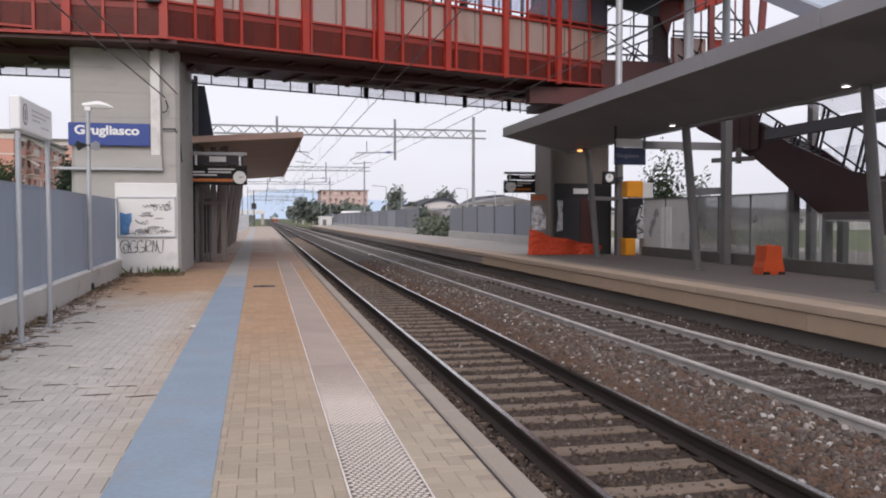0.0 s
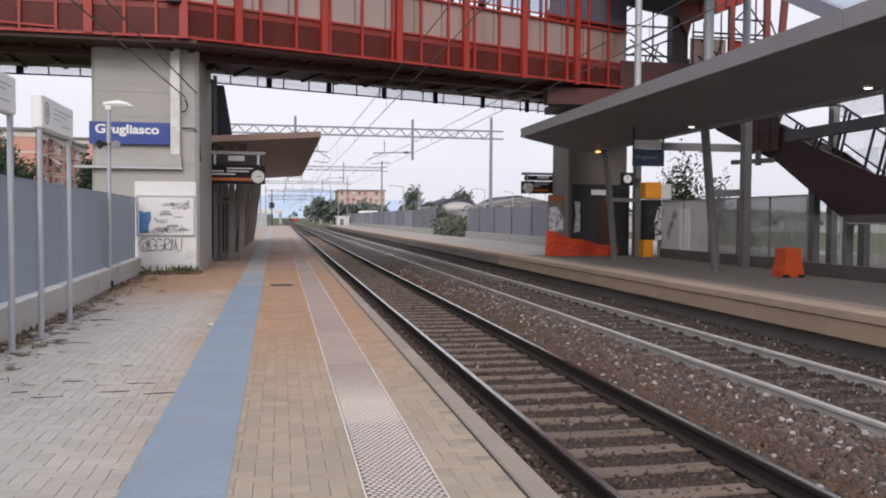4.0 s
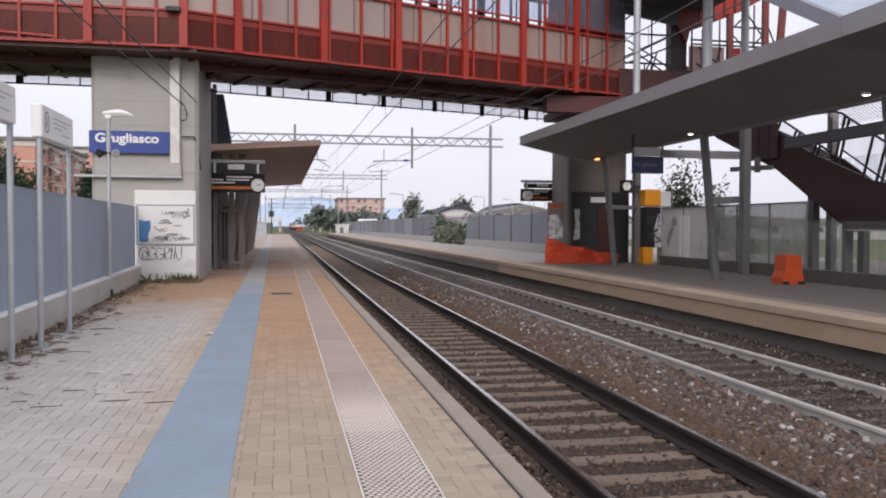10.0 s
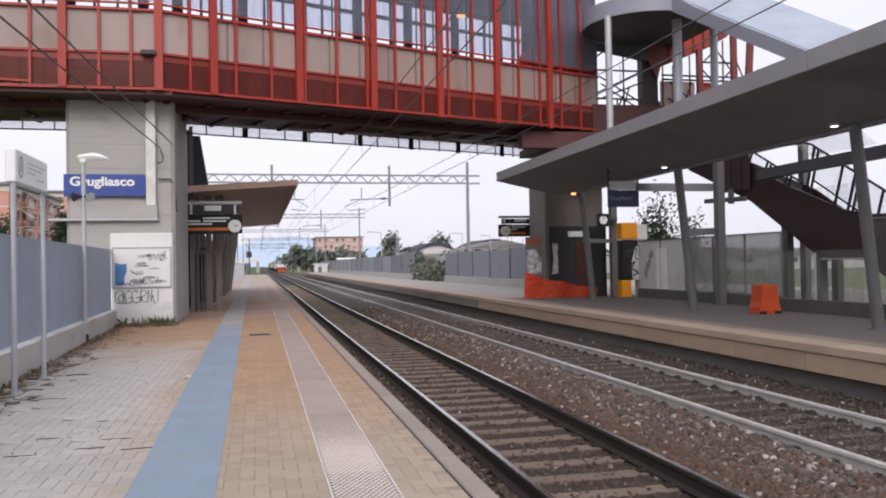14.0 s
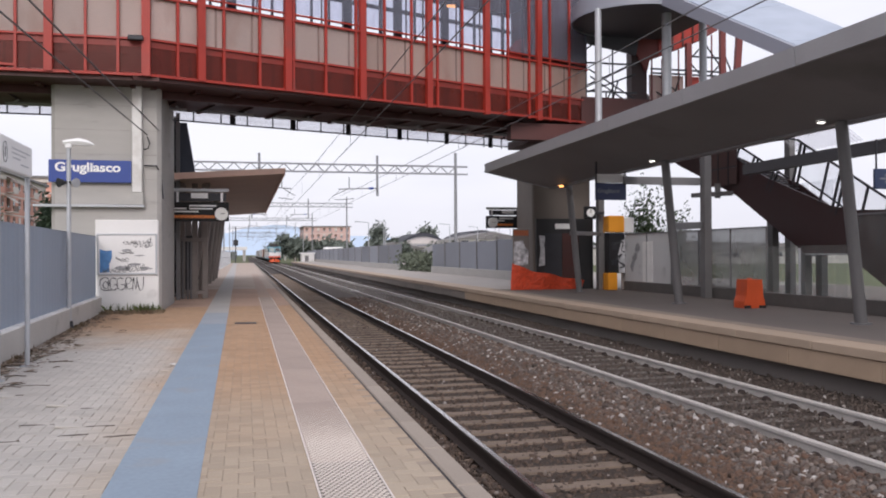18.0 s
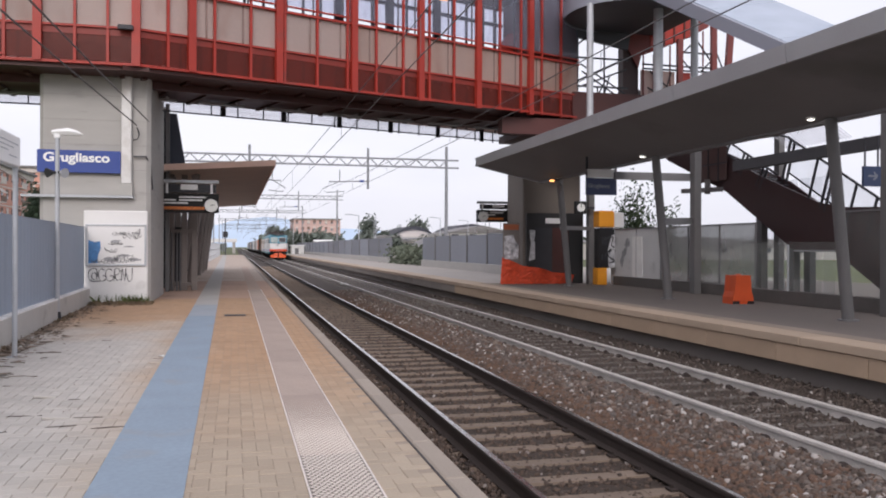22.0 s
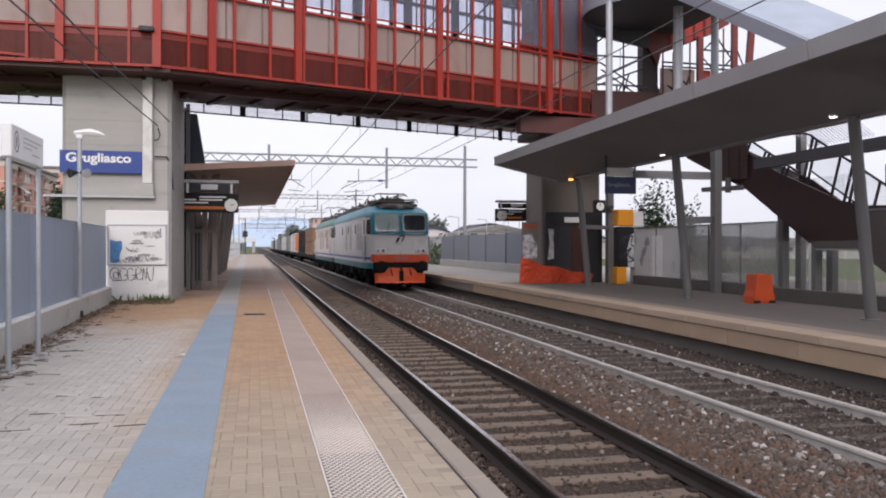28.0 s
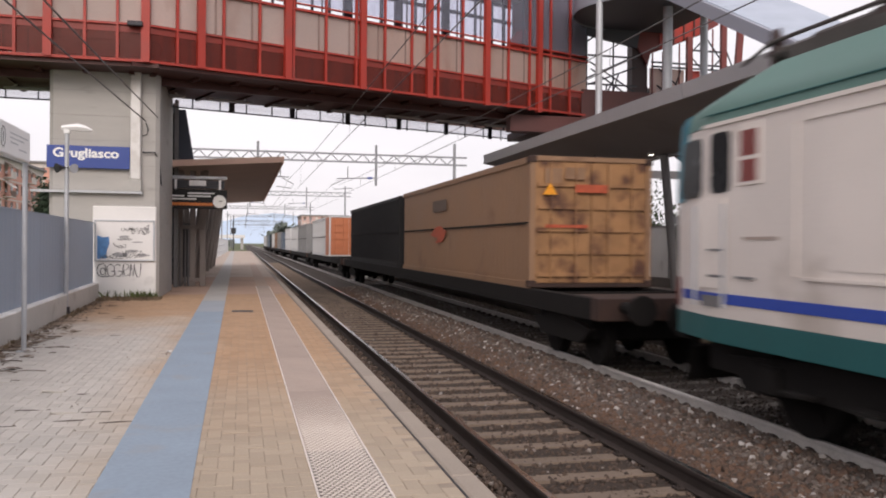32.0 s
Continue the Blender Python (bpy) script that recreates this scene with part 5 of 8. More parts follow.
part("lamp_glass", Shape().box(10.51, 26.92, 3.72, 10.68, 27.04, 3.79, 0.03), M_LAMP, lampr)

barrier = thing("plastic_barrier", (12.1, 18.0, right_top), "orange water-filled plastic road barrier with slots", "barrier")
prof = [(-0.29, 0), (0.29, 0), (0.285, 0.16), (0.235, 0.30), (0.205, 0.69), (-0.205, 0.69), (-0.235, 0.30), (-0.285, 0.16)]
part("shell", Shape().loft([[(11.92 + a * k, 18.0 + d, right_top + b) for a, b in prof] for d, k in ((-0.23, 0.96), (-0.2, 1.0), (0.2, 1.0), (0.23, 0.96))]), M_ORANGE, barrier, smooth=False)
for a in (-0.2, 0.2):
    part("fork_slot", Shape().box(11.92 + a - 0.09, 17.76, right_top + 0.0, 11.92 + a + 0.09, 17.775, right_top + 0.07), M_BLACK, barrier)
part("filler_cap", Shape().tube((11.92, 18.0, right_top + 0.69), (11.92, 18.0, right_top + 0.72), 0.06, 10), M_ORANGE, barrier)

net = Shape()
nu, nv = 34, 9
rnd = random.Random(4)
grid = [[(9.45 + 2.8 * i / nu, 28.95 - 0.10 * math.sin(i * 0.45) * (j / nv) + 0.2 * (1 - j / nv) + rnd.uniform(-.015, .015), right_top + (0.98 - 0.66 * (i / nu) ** 0.7 + 0.025 * math.sin(i * 0.45)) * (j / nv) ** 0.9 + rnd.uniform(0, .015)) for i in range(nu + 1)] for j in range(nv + 1)]
for j in range(nv):
    for i in range(nu):
        net.add([grid[j][i], grid[j][i + 1], grid[j + 1][i + 1], grid[j + 1][i]], [(0, 1, 2, 3)])
solo("safety_net", net, M_NET, "crumpled orange plastic safety netting round the lift", "safety net")


M_CASING = material("matt_black_casing", (0.012, 0.012, 0.013), 0.75, vary=0.1)


def info_display(x0, x1, y, z0, z1, beam_to, group_label, clock_x, stay=None):
    """Departure indicator hung from an arm, with a round clock."""
    t = thing("departure_board", ((x0 + x1) / 2, y, z0), group_label, "departure board", "departure boards")
    part("casing", Shape().box(x0, y, z0, x1, y + 0.25, z0 + (z1 - z0) * 0.58, 0.01), M_CASING, t, "black display casing")
    part("amber_line", Shape().box(x0 + 0.06, y - 0.006, z0 + 0.09, x1 - 0.42, y - 0.002, z0 + 0.18), material("amber_segments", (0.62, 0.18, 0.03), 0.5, vary=0.5, scale=30), t, "amber text line")
    for k, (a, b, c) in enumerate(((0.05, 0.30, 0.36), (0.34, 0.74, 0.36), (0.05, 0.5, 0.27), (0.34, 0.8, 0.45))):
        part("panel_line", Shape().box(x0 + a * (x1 - x0), y - 0.006, z0 + c, x0 + b * (x1 - x0) - 0.02, y - 0.002, z0 + c + 0.045), M_WHITE, t)
    part("gantry", Shape().box(min(x0, beam_to) - 0.0, y + 0.05, z1 - 0.10, x1, y + 0.2, z1, 0.01), M_STEEL, t, "pale steel gantry bar")
    part("back_plate", Shape().box(x0 + 0.12, y + 0.08, z0 + (z1 - z0) * 0.62, x1 - 0.08, y + 0.16, z1 - 0.13), M_DARKSTEEL, t)
    part("label_plate", Shape().box(x0 + 0.65, y + 0.04, z0 + (z1 - z0) * 0.70, x0 + 1.15, y + 0.075, z1 - 0.14), M_WHITE, t)
    for a in (0.12, 0.86):
        part("strut", Shape().box(x0 + a * (x1 - x0), y + 0.07, z0 + (z1 - z0) * 0.55, x0 + a * (x1 - x0) + 0.07, y + 0.15, z1 - 0.1), M_WHITE, t)
    if stay:
        part("stay", Shape().box(x1 - 0.1, y + 0.05, z1 - 0.12, x1 + 0.05, stay, z1 + 0.02), M_DARKSTEEL, t)
    c = part("clock", Shape().tube((clock_x, y - 0.10, z0 + 0.22), (clock_x, y - 0.002, z0 + 0.22), 0.20, 24), M_WHITE, t, "round white clock", smooth=True)
    part("dial", Shape().tube((clock_x, y - 0.112, z0 + 0.22), (clock_x, y - 0.10, z0 + 0.22), 0.165, 24), M_CLOCK, c)
    part("hand", Shape().beam((clock_x - 0.02, y - 0.115, z0 + 0.22), (clock_x + 0.10, y - 0.115, z0 + 0.24), 0.02, 0.004, (0, 1, 0)), M_BLACK, c)


info_display(-2.28, -0.50, 26.8, 2.49, 3.50, -2.3, "black departure board with amber line and clock on the near platform", -0.72)
info_display(9.68, 11.20, 32.9, 2.50, 3.36, 9.68, "black departure board and clock on the far platform", 9.9, 32.4)
for x0, x1 in ((9.60, 10.08), (10.13, 10.74)):
    plate = thing("hanging_plate", ((x0 + x1) / 2, 32.95, 2.03), "small white plate hanging below the departure board", "sign", "white hanging plates")
    part("plate", Shape().box(x0, 32.93, 2.03, x1, 32.96, 2.19, 0.004), M_WHITE, plate)
    for x in (x0 + 0.06, x1 - 0.06):
        part("hanger", Shape().tube((x, 32.945, 2.18), (x, 32.945, 2.52), 0.008, 5), M_DARKSTEEL, plate)

# ---- lift shaft and canopy of the near platform ----
lift = thing("lift_shaft", (-2.5, 29, 0), "dark steel and glass lift shaft beside the bridge tower", "lift shaft")
for x, y in ((-2.95, 28.0), (-2.1, 28.0), (-2.95, 30.0), (-2.1, 30.0), (-2.55, 28.0)):
    part("shaft_post", Shape().beam((x, y, 0), (x, y, 6.0), 0.12, 0.12, (0, 1, 0)), M_GREYSTEEL if x > -2.8 else M_DARKSTEEL, lift)
for z in (0.9, 2.2, 3.3, 4.4, 5.5):
    part("shaft_ring", Shape().beam((-2.95, 28.0, z), (-2.1, 28.0, z), 0.1, 0.1), M_DARKSTEEL, lift)
part("shaft_glass", Shape().box(-2.9, 28.05, 0.2, -2.15, 28.07, 5.9), glass("smoked_lift_glass", (0.03, 0.035, 0.05), 0.08, 0.25), lift)
part("shaft_back", Shape().box(-3.0, 30.1, 0, -2.0, 30.2, 6.0), M_DARKSTEEL, lift)
part("slanted_plate", Shape().prism([(-2.1, 28.3, 3.9), (-1.55, 28.3, 3.9), (-1.85, 28.3, 5.75), (-2.1, 28.3, 5.75)], (0, 0.3, 0)), material("slate_blue_sheet", (0.05, 0.06, 0.085), 0.5, vary=0.15), lift, "slanted slate-blue sheet")

M_COLUMN = material("brown_grey_column_paint", (0.24, 0.205, 0.19), 0.6, vary=0.1)
shelter = thing("waiting_frame", (-1.7, 28.4, 0), "brown-grey steel frame of the shelter beside the lift", "shelter frame")
for x in (-2.02, -1.62, -1.30):
    part("frame_post", Shape().box(x - 0.09, 28.6, 0, x + 0.09, 28.8, 3.80, 0.01), M_COLUMN, shelter)
for x in (-2.16, -2.0, -1.84, -1.74):
    part("frame_pipe", Shape().tube((x, 28.5, 0.0), (x, 28.5, 1.9), 0.028, 8), M_GREYSTEEL, shelter, smooth=True)
for z in (0.15, 1.88, 3.2):
    part("frame_rail", Shape().box(-2.3, 28.55, z, -1.3, 28.62, z + 0.12, 0.01), M_COLUMN, shelter)
part("frame_panel", Shape().box(-1.98, 28.68, 0.3, -1.68, 28.70, 1.95), M_DARKSTEEL, shelter)
canopy_l = thing("near_canopy", (-0.5, 40, 0), "tilted platform canopy with a faded pink edge on steel columns", "canopy")
part("soffit", Shape().prism([(-2.6, 27.0, 3.80), (1.2, 27.0, 4.08), (1.2, 54.0, 4.08), (-2.6, 54.0, 3.80)], (0, 0, 0.06)), M_SOFFIT_L, canopy_l, "brown-grey soffit")
part("front_fascia", Shape().prism([(-2.6, 26.95, 3.75), (1.24, 26.95, 4.02), (1.24, 26.95, 4.20), (-2.6, 26.95, 3.95)], (0, 0.05, 0)), M_PINK, canopy_l, "faded pink front edge")
part("side_fascia", Shape().prism([(1.21, 27.0, 4.02), (1.25, 27.0, 4.02), (1.25, 27.0, 4.20), (1.21, 27.0, 4.20)], (0, 27, 0)), M_PINK, canopy_l)
part("roof_sheet", Shape().prism([(-2.6, 27.0, 3.88), (1.2, 27.0, 4.16), (1.2, 54.0, 4.16), (-2.6, 54.0, 3.88)], (0, 0, 0.03)), M_FASCIA, canopy_l)
for k in range(6):
    y = 29.5 + 4.6 * k
    part("leaning_column", Shape().tube((-1.75, y, 0), (-1.25, y, 3.90), 0.10, 12), M_COLUMN, canopy_l, "leaning tubular column", smooth=True)
    part("upright_column", Shape().beam((-2.2, y + 0.6, 0), (-2.2, y + 0.6, 3.83), 0.2, 0.2, (0, 1, 0)), M_COLUMN, canopy_l)
    part("tie", Shape().beam((-2.2, y + 0.6, 2.05), (-1.5, y, 2.05), 0.1, 0.1), M_GREYSTEEL, canopy_l)
screen_l = thing("near_glass_screen", (-2.6, 40, 0), "dark steel-framed screen at the back of the near platform", "glass screen")
for k in range(14):
    y = 28.2 + k * 1.9
    part("screen_post", Shape().box(-2.7, y - 0.04, 0, -2.6, y + 0.04, 3.0), M_DARKSTEEL, screen_l)
    part("pane", Shape().box(-2.66, y + 0.05, 0.3, -2.645, y + 1.84, 2.9), glass("grey_screen_pane", (0.10, 0.11, 0.13), 0.15, 0.4) if k == 0 else bpy.data.materials["grey_screen_pane"], screen_l)
far_fence = thing("far_railing", (-2.4, 90, 0), "light steel railing along the back of the near platform", "railing")
for k in range(45):
    part("railing_post", Shape().box(-2.45, 55 + 2 * k, 0, -2.40, 55.05 + 2 * k, 1.9), M_STEEL, far_fence)
for z in (0.4, 1.1, 1.85):
    part("railing_bar", Shape().box(-2.44, 55, z, -2.41, 145, z + 0.05), M_STEEL, far_fence)

# ---- catenary: lattice portals, masts and wires ----
M_PORTAL = material("weathered_portal_steel", (0.25, 0.255, 0.27), 0.55, metal=0.2, vary=0.12)


def portal(y, xl, xr, z, group="catenary portals"):
    t = thing("catenary_portal", (xr, y, -0.9), "galvanised lattice portal spanning both tracks", "catenary portal", group)
    for x in (xl, xr):
        part("mast", Shape().tube((x, y, -0.9), (x, y, z + 1.25), 0.14, 10, 0.10), M_PORTAL, t, smooth=True)
    part("mast_base", Shape().box(xr - 0.35, y - 0.35, -0.95, xr + 0.35, y + 0.35, 1.6), M_CONC, t)
    for dz in (-0.27, 0.27):
        part("chord", Shape().box(xl - 0.5, y - 0.06, z + dz - 0.055, xr + 0.9, y + 0.06, z + dz + 0.055), M_PORTAL, t)
    web = Shape()
    n = int((xr - xl) / 0.55)
    for i in range(n):
        a, b = xl + (xr - xl) * i / n, xl + (xr - xl) * (i + 1) / n
        web.beam((a, y, z + (0.27 if i % 2 else -0.27)), (b, y, z + (-0.27 if i % 2 else 0.27)), 0.07, 0.06, (0, 1, 0))
    part("lattice_web", web, M_PORTAL, t)
    for x, reach in ((0.93, 2.1), (9.03, -2.75)):
        drop = part("drop_post", Shape().tube((x, y, z - 1.9), (x, y, z + 0.95), 0.085, 8), M_PORTAL, t)
        arm = Shape().tube((x, y, z - 1.35), (x + reach, y, z - 1.45), 0.035, 6).tube((x + reach * 0.72, y, z - 1.4), (x + reach * 0.72, y, z - 0.6), 0.03, 6)
        arm.pipe([(x + reach * 0.72, y, z - 1.4), (x + reach * 1.15, y, z - 1.95), (x + reach * 1.05, y, z - 2.2), (x + reach * 0.6, y, z - 2.1)], 0.025)
        part("cantilever", arm, M_GREYSTEEL, drop)
        part("insulator", Shape().tube((x + reach * 0.1, y, z - 1.36), (x + reach * 0.22, y, z - 1.37), 0.08, 8), M_SIGNBLUE, drop)


for k in range(6):
    portal(58.0 + 66.0 * k, -4.6, 14.7, 7.42 + (0.0, 1.3, 1.9, 2.1, 2.2, 2.3)[k])

wires = thing("overhead_wires", (4.7, 20, 4.6), "overhead contact and messenger wires along both tracks", "overhead wires")
for x in (T1, T2):
    span = [-30.0] + [58.0 + 66.0 * k for k in range(6)]
    for a, b in zip(span[:-1], span[1:]):
        part("contact_wire", Shape().tube((x - 0.05, a, 4.72 if x == T1 else 4.57), (x + 0.05, b, 4.74), 0.011, 5), M_WIRE, wires)
        low = (5.42 if x == T1 else 5.02) if a < 0 else 5.45
        pts = [(x, a + (b - a) * i / 8, low + 0.5 * (2 * i / 8 - 1) ** 2) for i in range(9)]
        part("messenger_wire", Shape().pipe(pts, 0.011, 5), M_WIRE, wires)
        for i in range(1, 8):
            part("dropper", Shape().tube((x, pts[i][1], 4.70), pts[i], 0.006, 4), M_WIRE, wires)
guys = thing("guy_cable", (-2.4, TY, 4.5), "two slack dark cables anchored on the concrete tower", "cable")
part("cable", Shape().pipe([(-2.42, TY - 0.06, 4.50), (-3.0, 17.0, 4.75), (-3.62, 12.0, 5.08), (-4.6, 4.0, 5.7)], 0.016, 5), M_WIRE, guys)
part("cable", Shape().pipe([(-2.14, TY + 0.0, 4.62), (-2.55, 17.0, 4.8), (-3.0, 12.0, 5.06), (-3.8, 2.0, 5.75)], 0.016, 5), M_WIRE, guys)

# ---- boundary panels behind the far platform ----
def panel_run(name, y0, y1, step, label):
    t = thing(name, (13.2, (y0 + y1) / 2, right_top), label, "fence", "noise panels")
    part("low_wall", Shape().box(13.1, y0, -0.5, 13.4, y1, 0.55, 0.02), M_CONC, t, "low concrete wall")
    y = y0
    while y < y1 - 0.1:
        b = min(y + step, y1)
        part("panel", Shape().box(13.2, y + 0.03, 0.55, 13.28, b - 0.03, (2.17 if y0 < 60 else 2.28) + 0.03 * math.sin(y)), M_FENCEPALE, t)
        part("panel_post", Shape().box(13.14, y - 0.06, 0.3, 13.19, y + 0.06, 2.34), M_GREYSTEEL, t)
        y = b


panel_run("noise_fence", 35.0, 59.0, 4.0, "blue-grey boundary panels on a low wall behind the platform")
panel_run("noise_fence", 71.5, 185.0, 6.3, "pale blue-grey boundary panels on a low wall along the line")


# ---- distance: buildings, sheds, trees, hills ----
M_BRICKRED = material("salmon_render", (0.60, 0.315, 0.245), 0.85, vary=0.12, scale=0.3)
M_BAND = material("pale_string_course", (0.62, 0.57, 0.53), 0.85, vary=0.1)
M_WINDOW = material("dark_window", (0.05, 0.055, 0.065), 0.2, vary=0.2)
M_SHUTTER = material("brown_shutter", (0.16, 0.10, 0.075), 0.7, vary=0.2)
M_AWNING = material("pale_awning_cloth", (0.70, 0.68, 0.64), 0.9, vary=0.1)
M_ROOFGREY = material("grey_roof", (0.20, 0.19, 0.19), 0.7, vary=0.15, scale=0.2)
M_LEAF = material("summer_foliage", (0.05, 0.075, 0.032), 0.8, vary=0.4, scale=0.6, island=0.35)
M_LEAFDARK = material("dark_foliage", (0.035, 0.058, 0.032), 0.8, vary=0.4, scale=0.6, island=0.35)
# Leaf colour paled towards grey to imitate distance haze.
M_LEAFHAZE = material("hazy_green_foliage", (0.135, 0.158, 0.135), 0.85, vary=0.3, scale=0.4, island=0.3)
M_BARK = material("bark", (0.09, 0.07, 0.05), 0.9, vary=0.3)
# The hills' blue is distance haze put into their colour.
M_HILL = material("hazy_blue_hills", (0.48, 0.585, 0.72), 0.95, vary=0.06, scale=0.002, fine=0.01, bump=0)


def apartment_house(x0, y0, x1, y1, top, storeys, bays_y, bays_x, label, face_x, M_BRICKRED=M_BRICKRED, M_WINDOW=M_WINDOW):
    """A block with window rows on its track side (face_x) and near gable."""
    t = thing("apartment_house", ((x0 + x1) / 2, (y0 + y1) / 2, -0.9), label, "building", "apartment houses")
    part("wall", Shape().box(x0, y0, -0.9, x1, y1, top), M_BRICKRED, t, "salmon-red rendered wall")
    part("roof", Shape().box(x0 - 0.6, y0 - 0.6, top, x1 + 0.6, y1 + 0.6, top + 0.4), M_ROOFGREY, t, "flat overhanging roof")
    h = (top + 0.9) / storeys
    fx = x1 if face_x > 0 else x0
    if face_x > 0:
        part("parapet_band", Shape().box(x0 - 0.12, y0 - 0.12, top - 0.95, x1 + 0.12, y1 + 0.12, top), M_BAND, t, "pale band under the roof")
    for s in range(storeys):
        z = -0.9 + s * h
        for k in range(2, bays_y, 4) if face_x > 0 else ():
            y = y0 + (y1 - y0) * (k + 0.5) / bays_y
            deck = part("balcony", Shape().box(fx, y - 1.45, z + 0.05, fx + 1.2, y + 1.45, z + 0.2), M_BAND, t, "shallow balcony with a pale front")
            part("balcony_front", Shape().box(fx + 1.1, y - 1.45, z + 0.2, fx + 1.2, y + 1.45, z + 1.1), M_SHUTTER if (k + s) % 2 else M_BAND, deck)
            if (k + 2 * s) % 3:
                part("awning", Shape().prism([(fx + 0.02, y - 1.3, z + h - 0.45), (fx + 1.5, y - 1.3, z + h - 1.45), (fx + 1.5, y - 1.3, z + h - 1.39), (fx + 0.02, y - 1.3, z + h - 0.37)], (0, 2.6, 0)), M_AWNING if (k + s) % 2 else M_SHUTTER, deck, "let-down cloth awning")
        part("string_course", Shape().box(x0 - 0.05, y0 - 0.05, z + h - 0.28, x1 + 0.05, y1 + 0.05, z + h - 0.08), M_BAND, t)
        for k in range(bays_y):
            y = y0 + (y1 - y0) * (k + 0.5) / bays_y
            w = part("window", Shape().box(min(fx, fx + 0.06 * face_x), y - 0.55, z + 0.9, max(fx, fx + 0.06 * face_x), y + 0.55, z + h - 0.6), M_WINDOW, t)
            part("shutter", Shape().box(min(fx + 0.06 * face_x, fx + 0.11 * face_x), y - 0.6, z + h - 1.1 - 0.4 * ((k * 7 + s * 3) % 3), max(fx + 0.06 * face_x, fx + 0.11 * face_x), y + 0.6, z + h - 0.5), M_SHUTTER if (k + s) % 3 else M_BAND, w)
        for k in range(bays_x):
            x = x0 + (x1 - x0) * (k + 0.5) / bays_x
            w = part("window", Shape().box(x - 0.55, y0 - 0.06, z + 0.9, x + 0.55, y0, z + h - 0.6), M_WINDOW, t)
            part("shutter", Shape().box(x - 0.6, y0 - 0.11, z + h - 1.1 - 0.4 * ((k * 5 + s) % 3), x + 0.6, y0 - 0.06, z + h - 0.5), M_SHUTTER if (k + s) % 3 else M_BAND, w)


apartment_house(-60.0, 135.0, -36.3, 168.0, 14.2, 5, 10, 3, "five-storey salmon apartment block with awnings behind the fence", 1)
apartment_house(-60.0, 190.0, -39.5, 226.0, 17.8, 6, 9, 6, "farther salmon apartment block behind the fence", 1)
# Wall and window colours are paled to imitate haze this far off.
apartment_house(27, 400, 49, 430, 14.6, 5, 6, 8, "distant salmon apartment block beyond the line", -1, material("haze_paled_pink_render", (0.58, 0.40, 0.36), 0.9, vary=0.08, scale=0.2), material("haze_paled_window", (0.24, 0.24, 0.26), 0.4, vary=0.15))


def tree(x, y, height, spread, leaves, seed, mat, label, leaf=0.22, ground_z=-0.9, trunk=0.25):
    """Tapered trunk, limbs and a ragged crown of leaf clumps."""
    rnd = random.Random(seed)
    t = thing("tree", (x, y, ground_z), label, "tree", "trees")
    tr = Shape()
    top = Vector((x + rnd.uniform(-.3, .3), y, ground_z + height * 0.6))
    tr.tube((x, y, ground_z), top, height * 0.022, 7, height * 0.010)
    tips = []
    for k in range(9):
        a = rnd.uniform(0, 6.28)
        s = Vector((x, y, ground_z)).lerp(top, rnd.uniform(0.45, 1.0))
        e = s + Vector((math.cos(a) * spread * rnd.uniform(.4, .85), math.sin(a) * spread * rnd.uniform(.4, .85), height * rnd.uniform(.12, .38)))
        tr.tube(s, e, height * 0.008, 5, height * 0.003)
        tips += [s.lerp(e, 0.6), e]
    part("trunk", tr, M_BARK, t)
    cr = Shape()
    for k in range(leaves):
        c = rnd.choice(tips)
        p = c + Vector((rnd.gauss(0, spread * .26), rnd.gauss(0, spread * .26), rnd.gauss(0, height * .085)))
        n = Vector((rnd.gauss(0, 1), rnd.gauss(0, 1), rnd.gauss(0.4, 1))).normalized()
        u = n.orthogonal().normalized() * leaf * rnd.uniform(.6, 1.3)
        w = n.cross(u) * rnd.uniform(.5, .9)
        cr.add([p - u, p + w * .6, p + u, p - w * .6 + n * leaf * .25], [(0, 1, 2), (0, 2, 3)])
    me = bpy.data.meshes.new("crown")
    me.from_pydata(cr.v, [], cr.f)
    part("crown", me, mat, t)
    return t


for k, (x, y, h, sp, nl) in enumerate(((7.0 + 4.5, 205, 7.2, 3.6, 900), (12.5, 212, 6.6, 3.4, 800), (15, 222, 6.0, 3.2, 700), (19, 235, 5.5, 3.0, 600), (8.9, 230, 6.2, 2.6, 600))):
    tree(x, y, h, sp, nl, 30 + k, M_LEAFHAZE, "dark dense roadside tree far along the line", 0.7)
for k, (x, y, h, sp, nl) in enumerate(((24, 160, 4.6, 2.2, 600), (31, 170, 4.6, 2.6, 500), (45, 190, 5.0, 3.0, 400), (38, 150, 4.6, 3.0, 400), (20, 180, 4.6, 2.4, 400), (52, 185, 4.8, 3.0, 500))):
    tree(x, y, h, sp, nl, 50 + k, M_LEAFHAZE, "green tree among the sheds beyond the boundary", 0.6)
tree(-18.4, 60.0, 8.0, 1.7, 8000, 81, M_LEAFDARK, "dark garden tree behind the fence", 0.17)
tree(-16.9, 61.0, 5.9, 1.2, 3600, 85, M_LEAF, "olive-green garden tree behind the fence", 0.16)
tree(-12.35, 58.0, 6.0, 0.75, 3200, 83, M_LEAFDARK, "dark garden tree behind the fence", 0.17)
tree(17.0, 33.0, 5.1, 1.35, 2400, 71, M_LEAF, "thin young tree with sparse leaves behind the platform", 0.10)
tree(18.8, 33.6, 4.3, 0.6, 700, 72, M_LEAF, "thin young tree with sparse leaves behind the platform", 0.10)
# Hedge green lightened in colour to imitate the haze before it.
M_LEAFHEDGE = material("haze_paled_hedge_foliage", (0.12, 0.14, 0.10), 0.85, vary=0.35, scale=0.8, island=0.3)
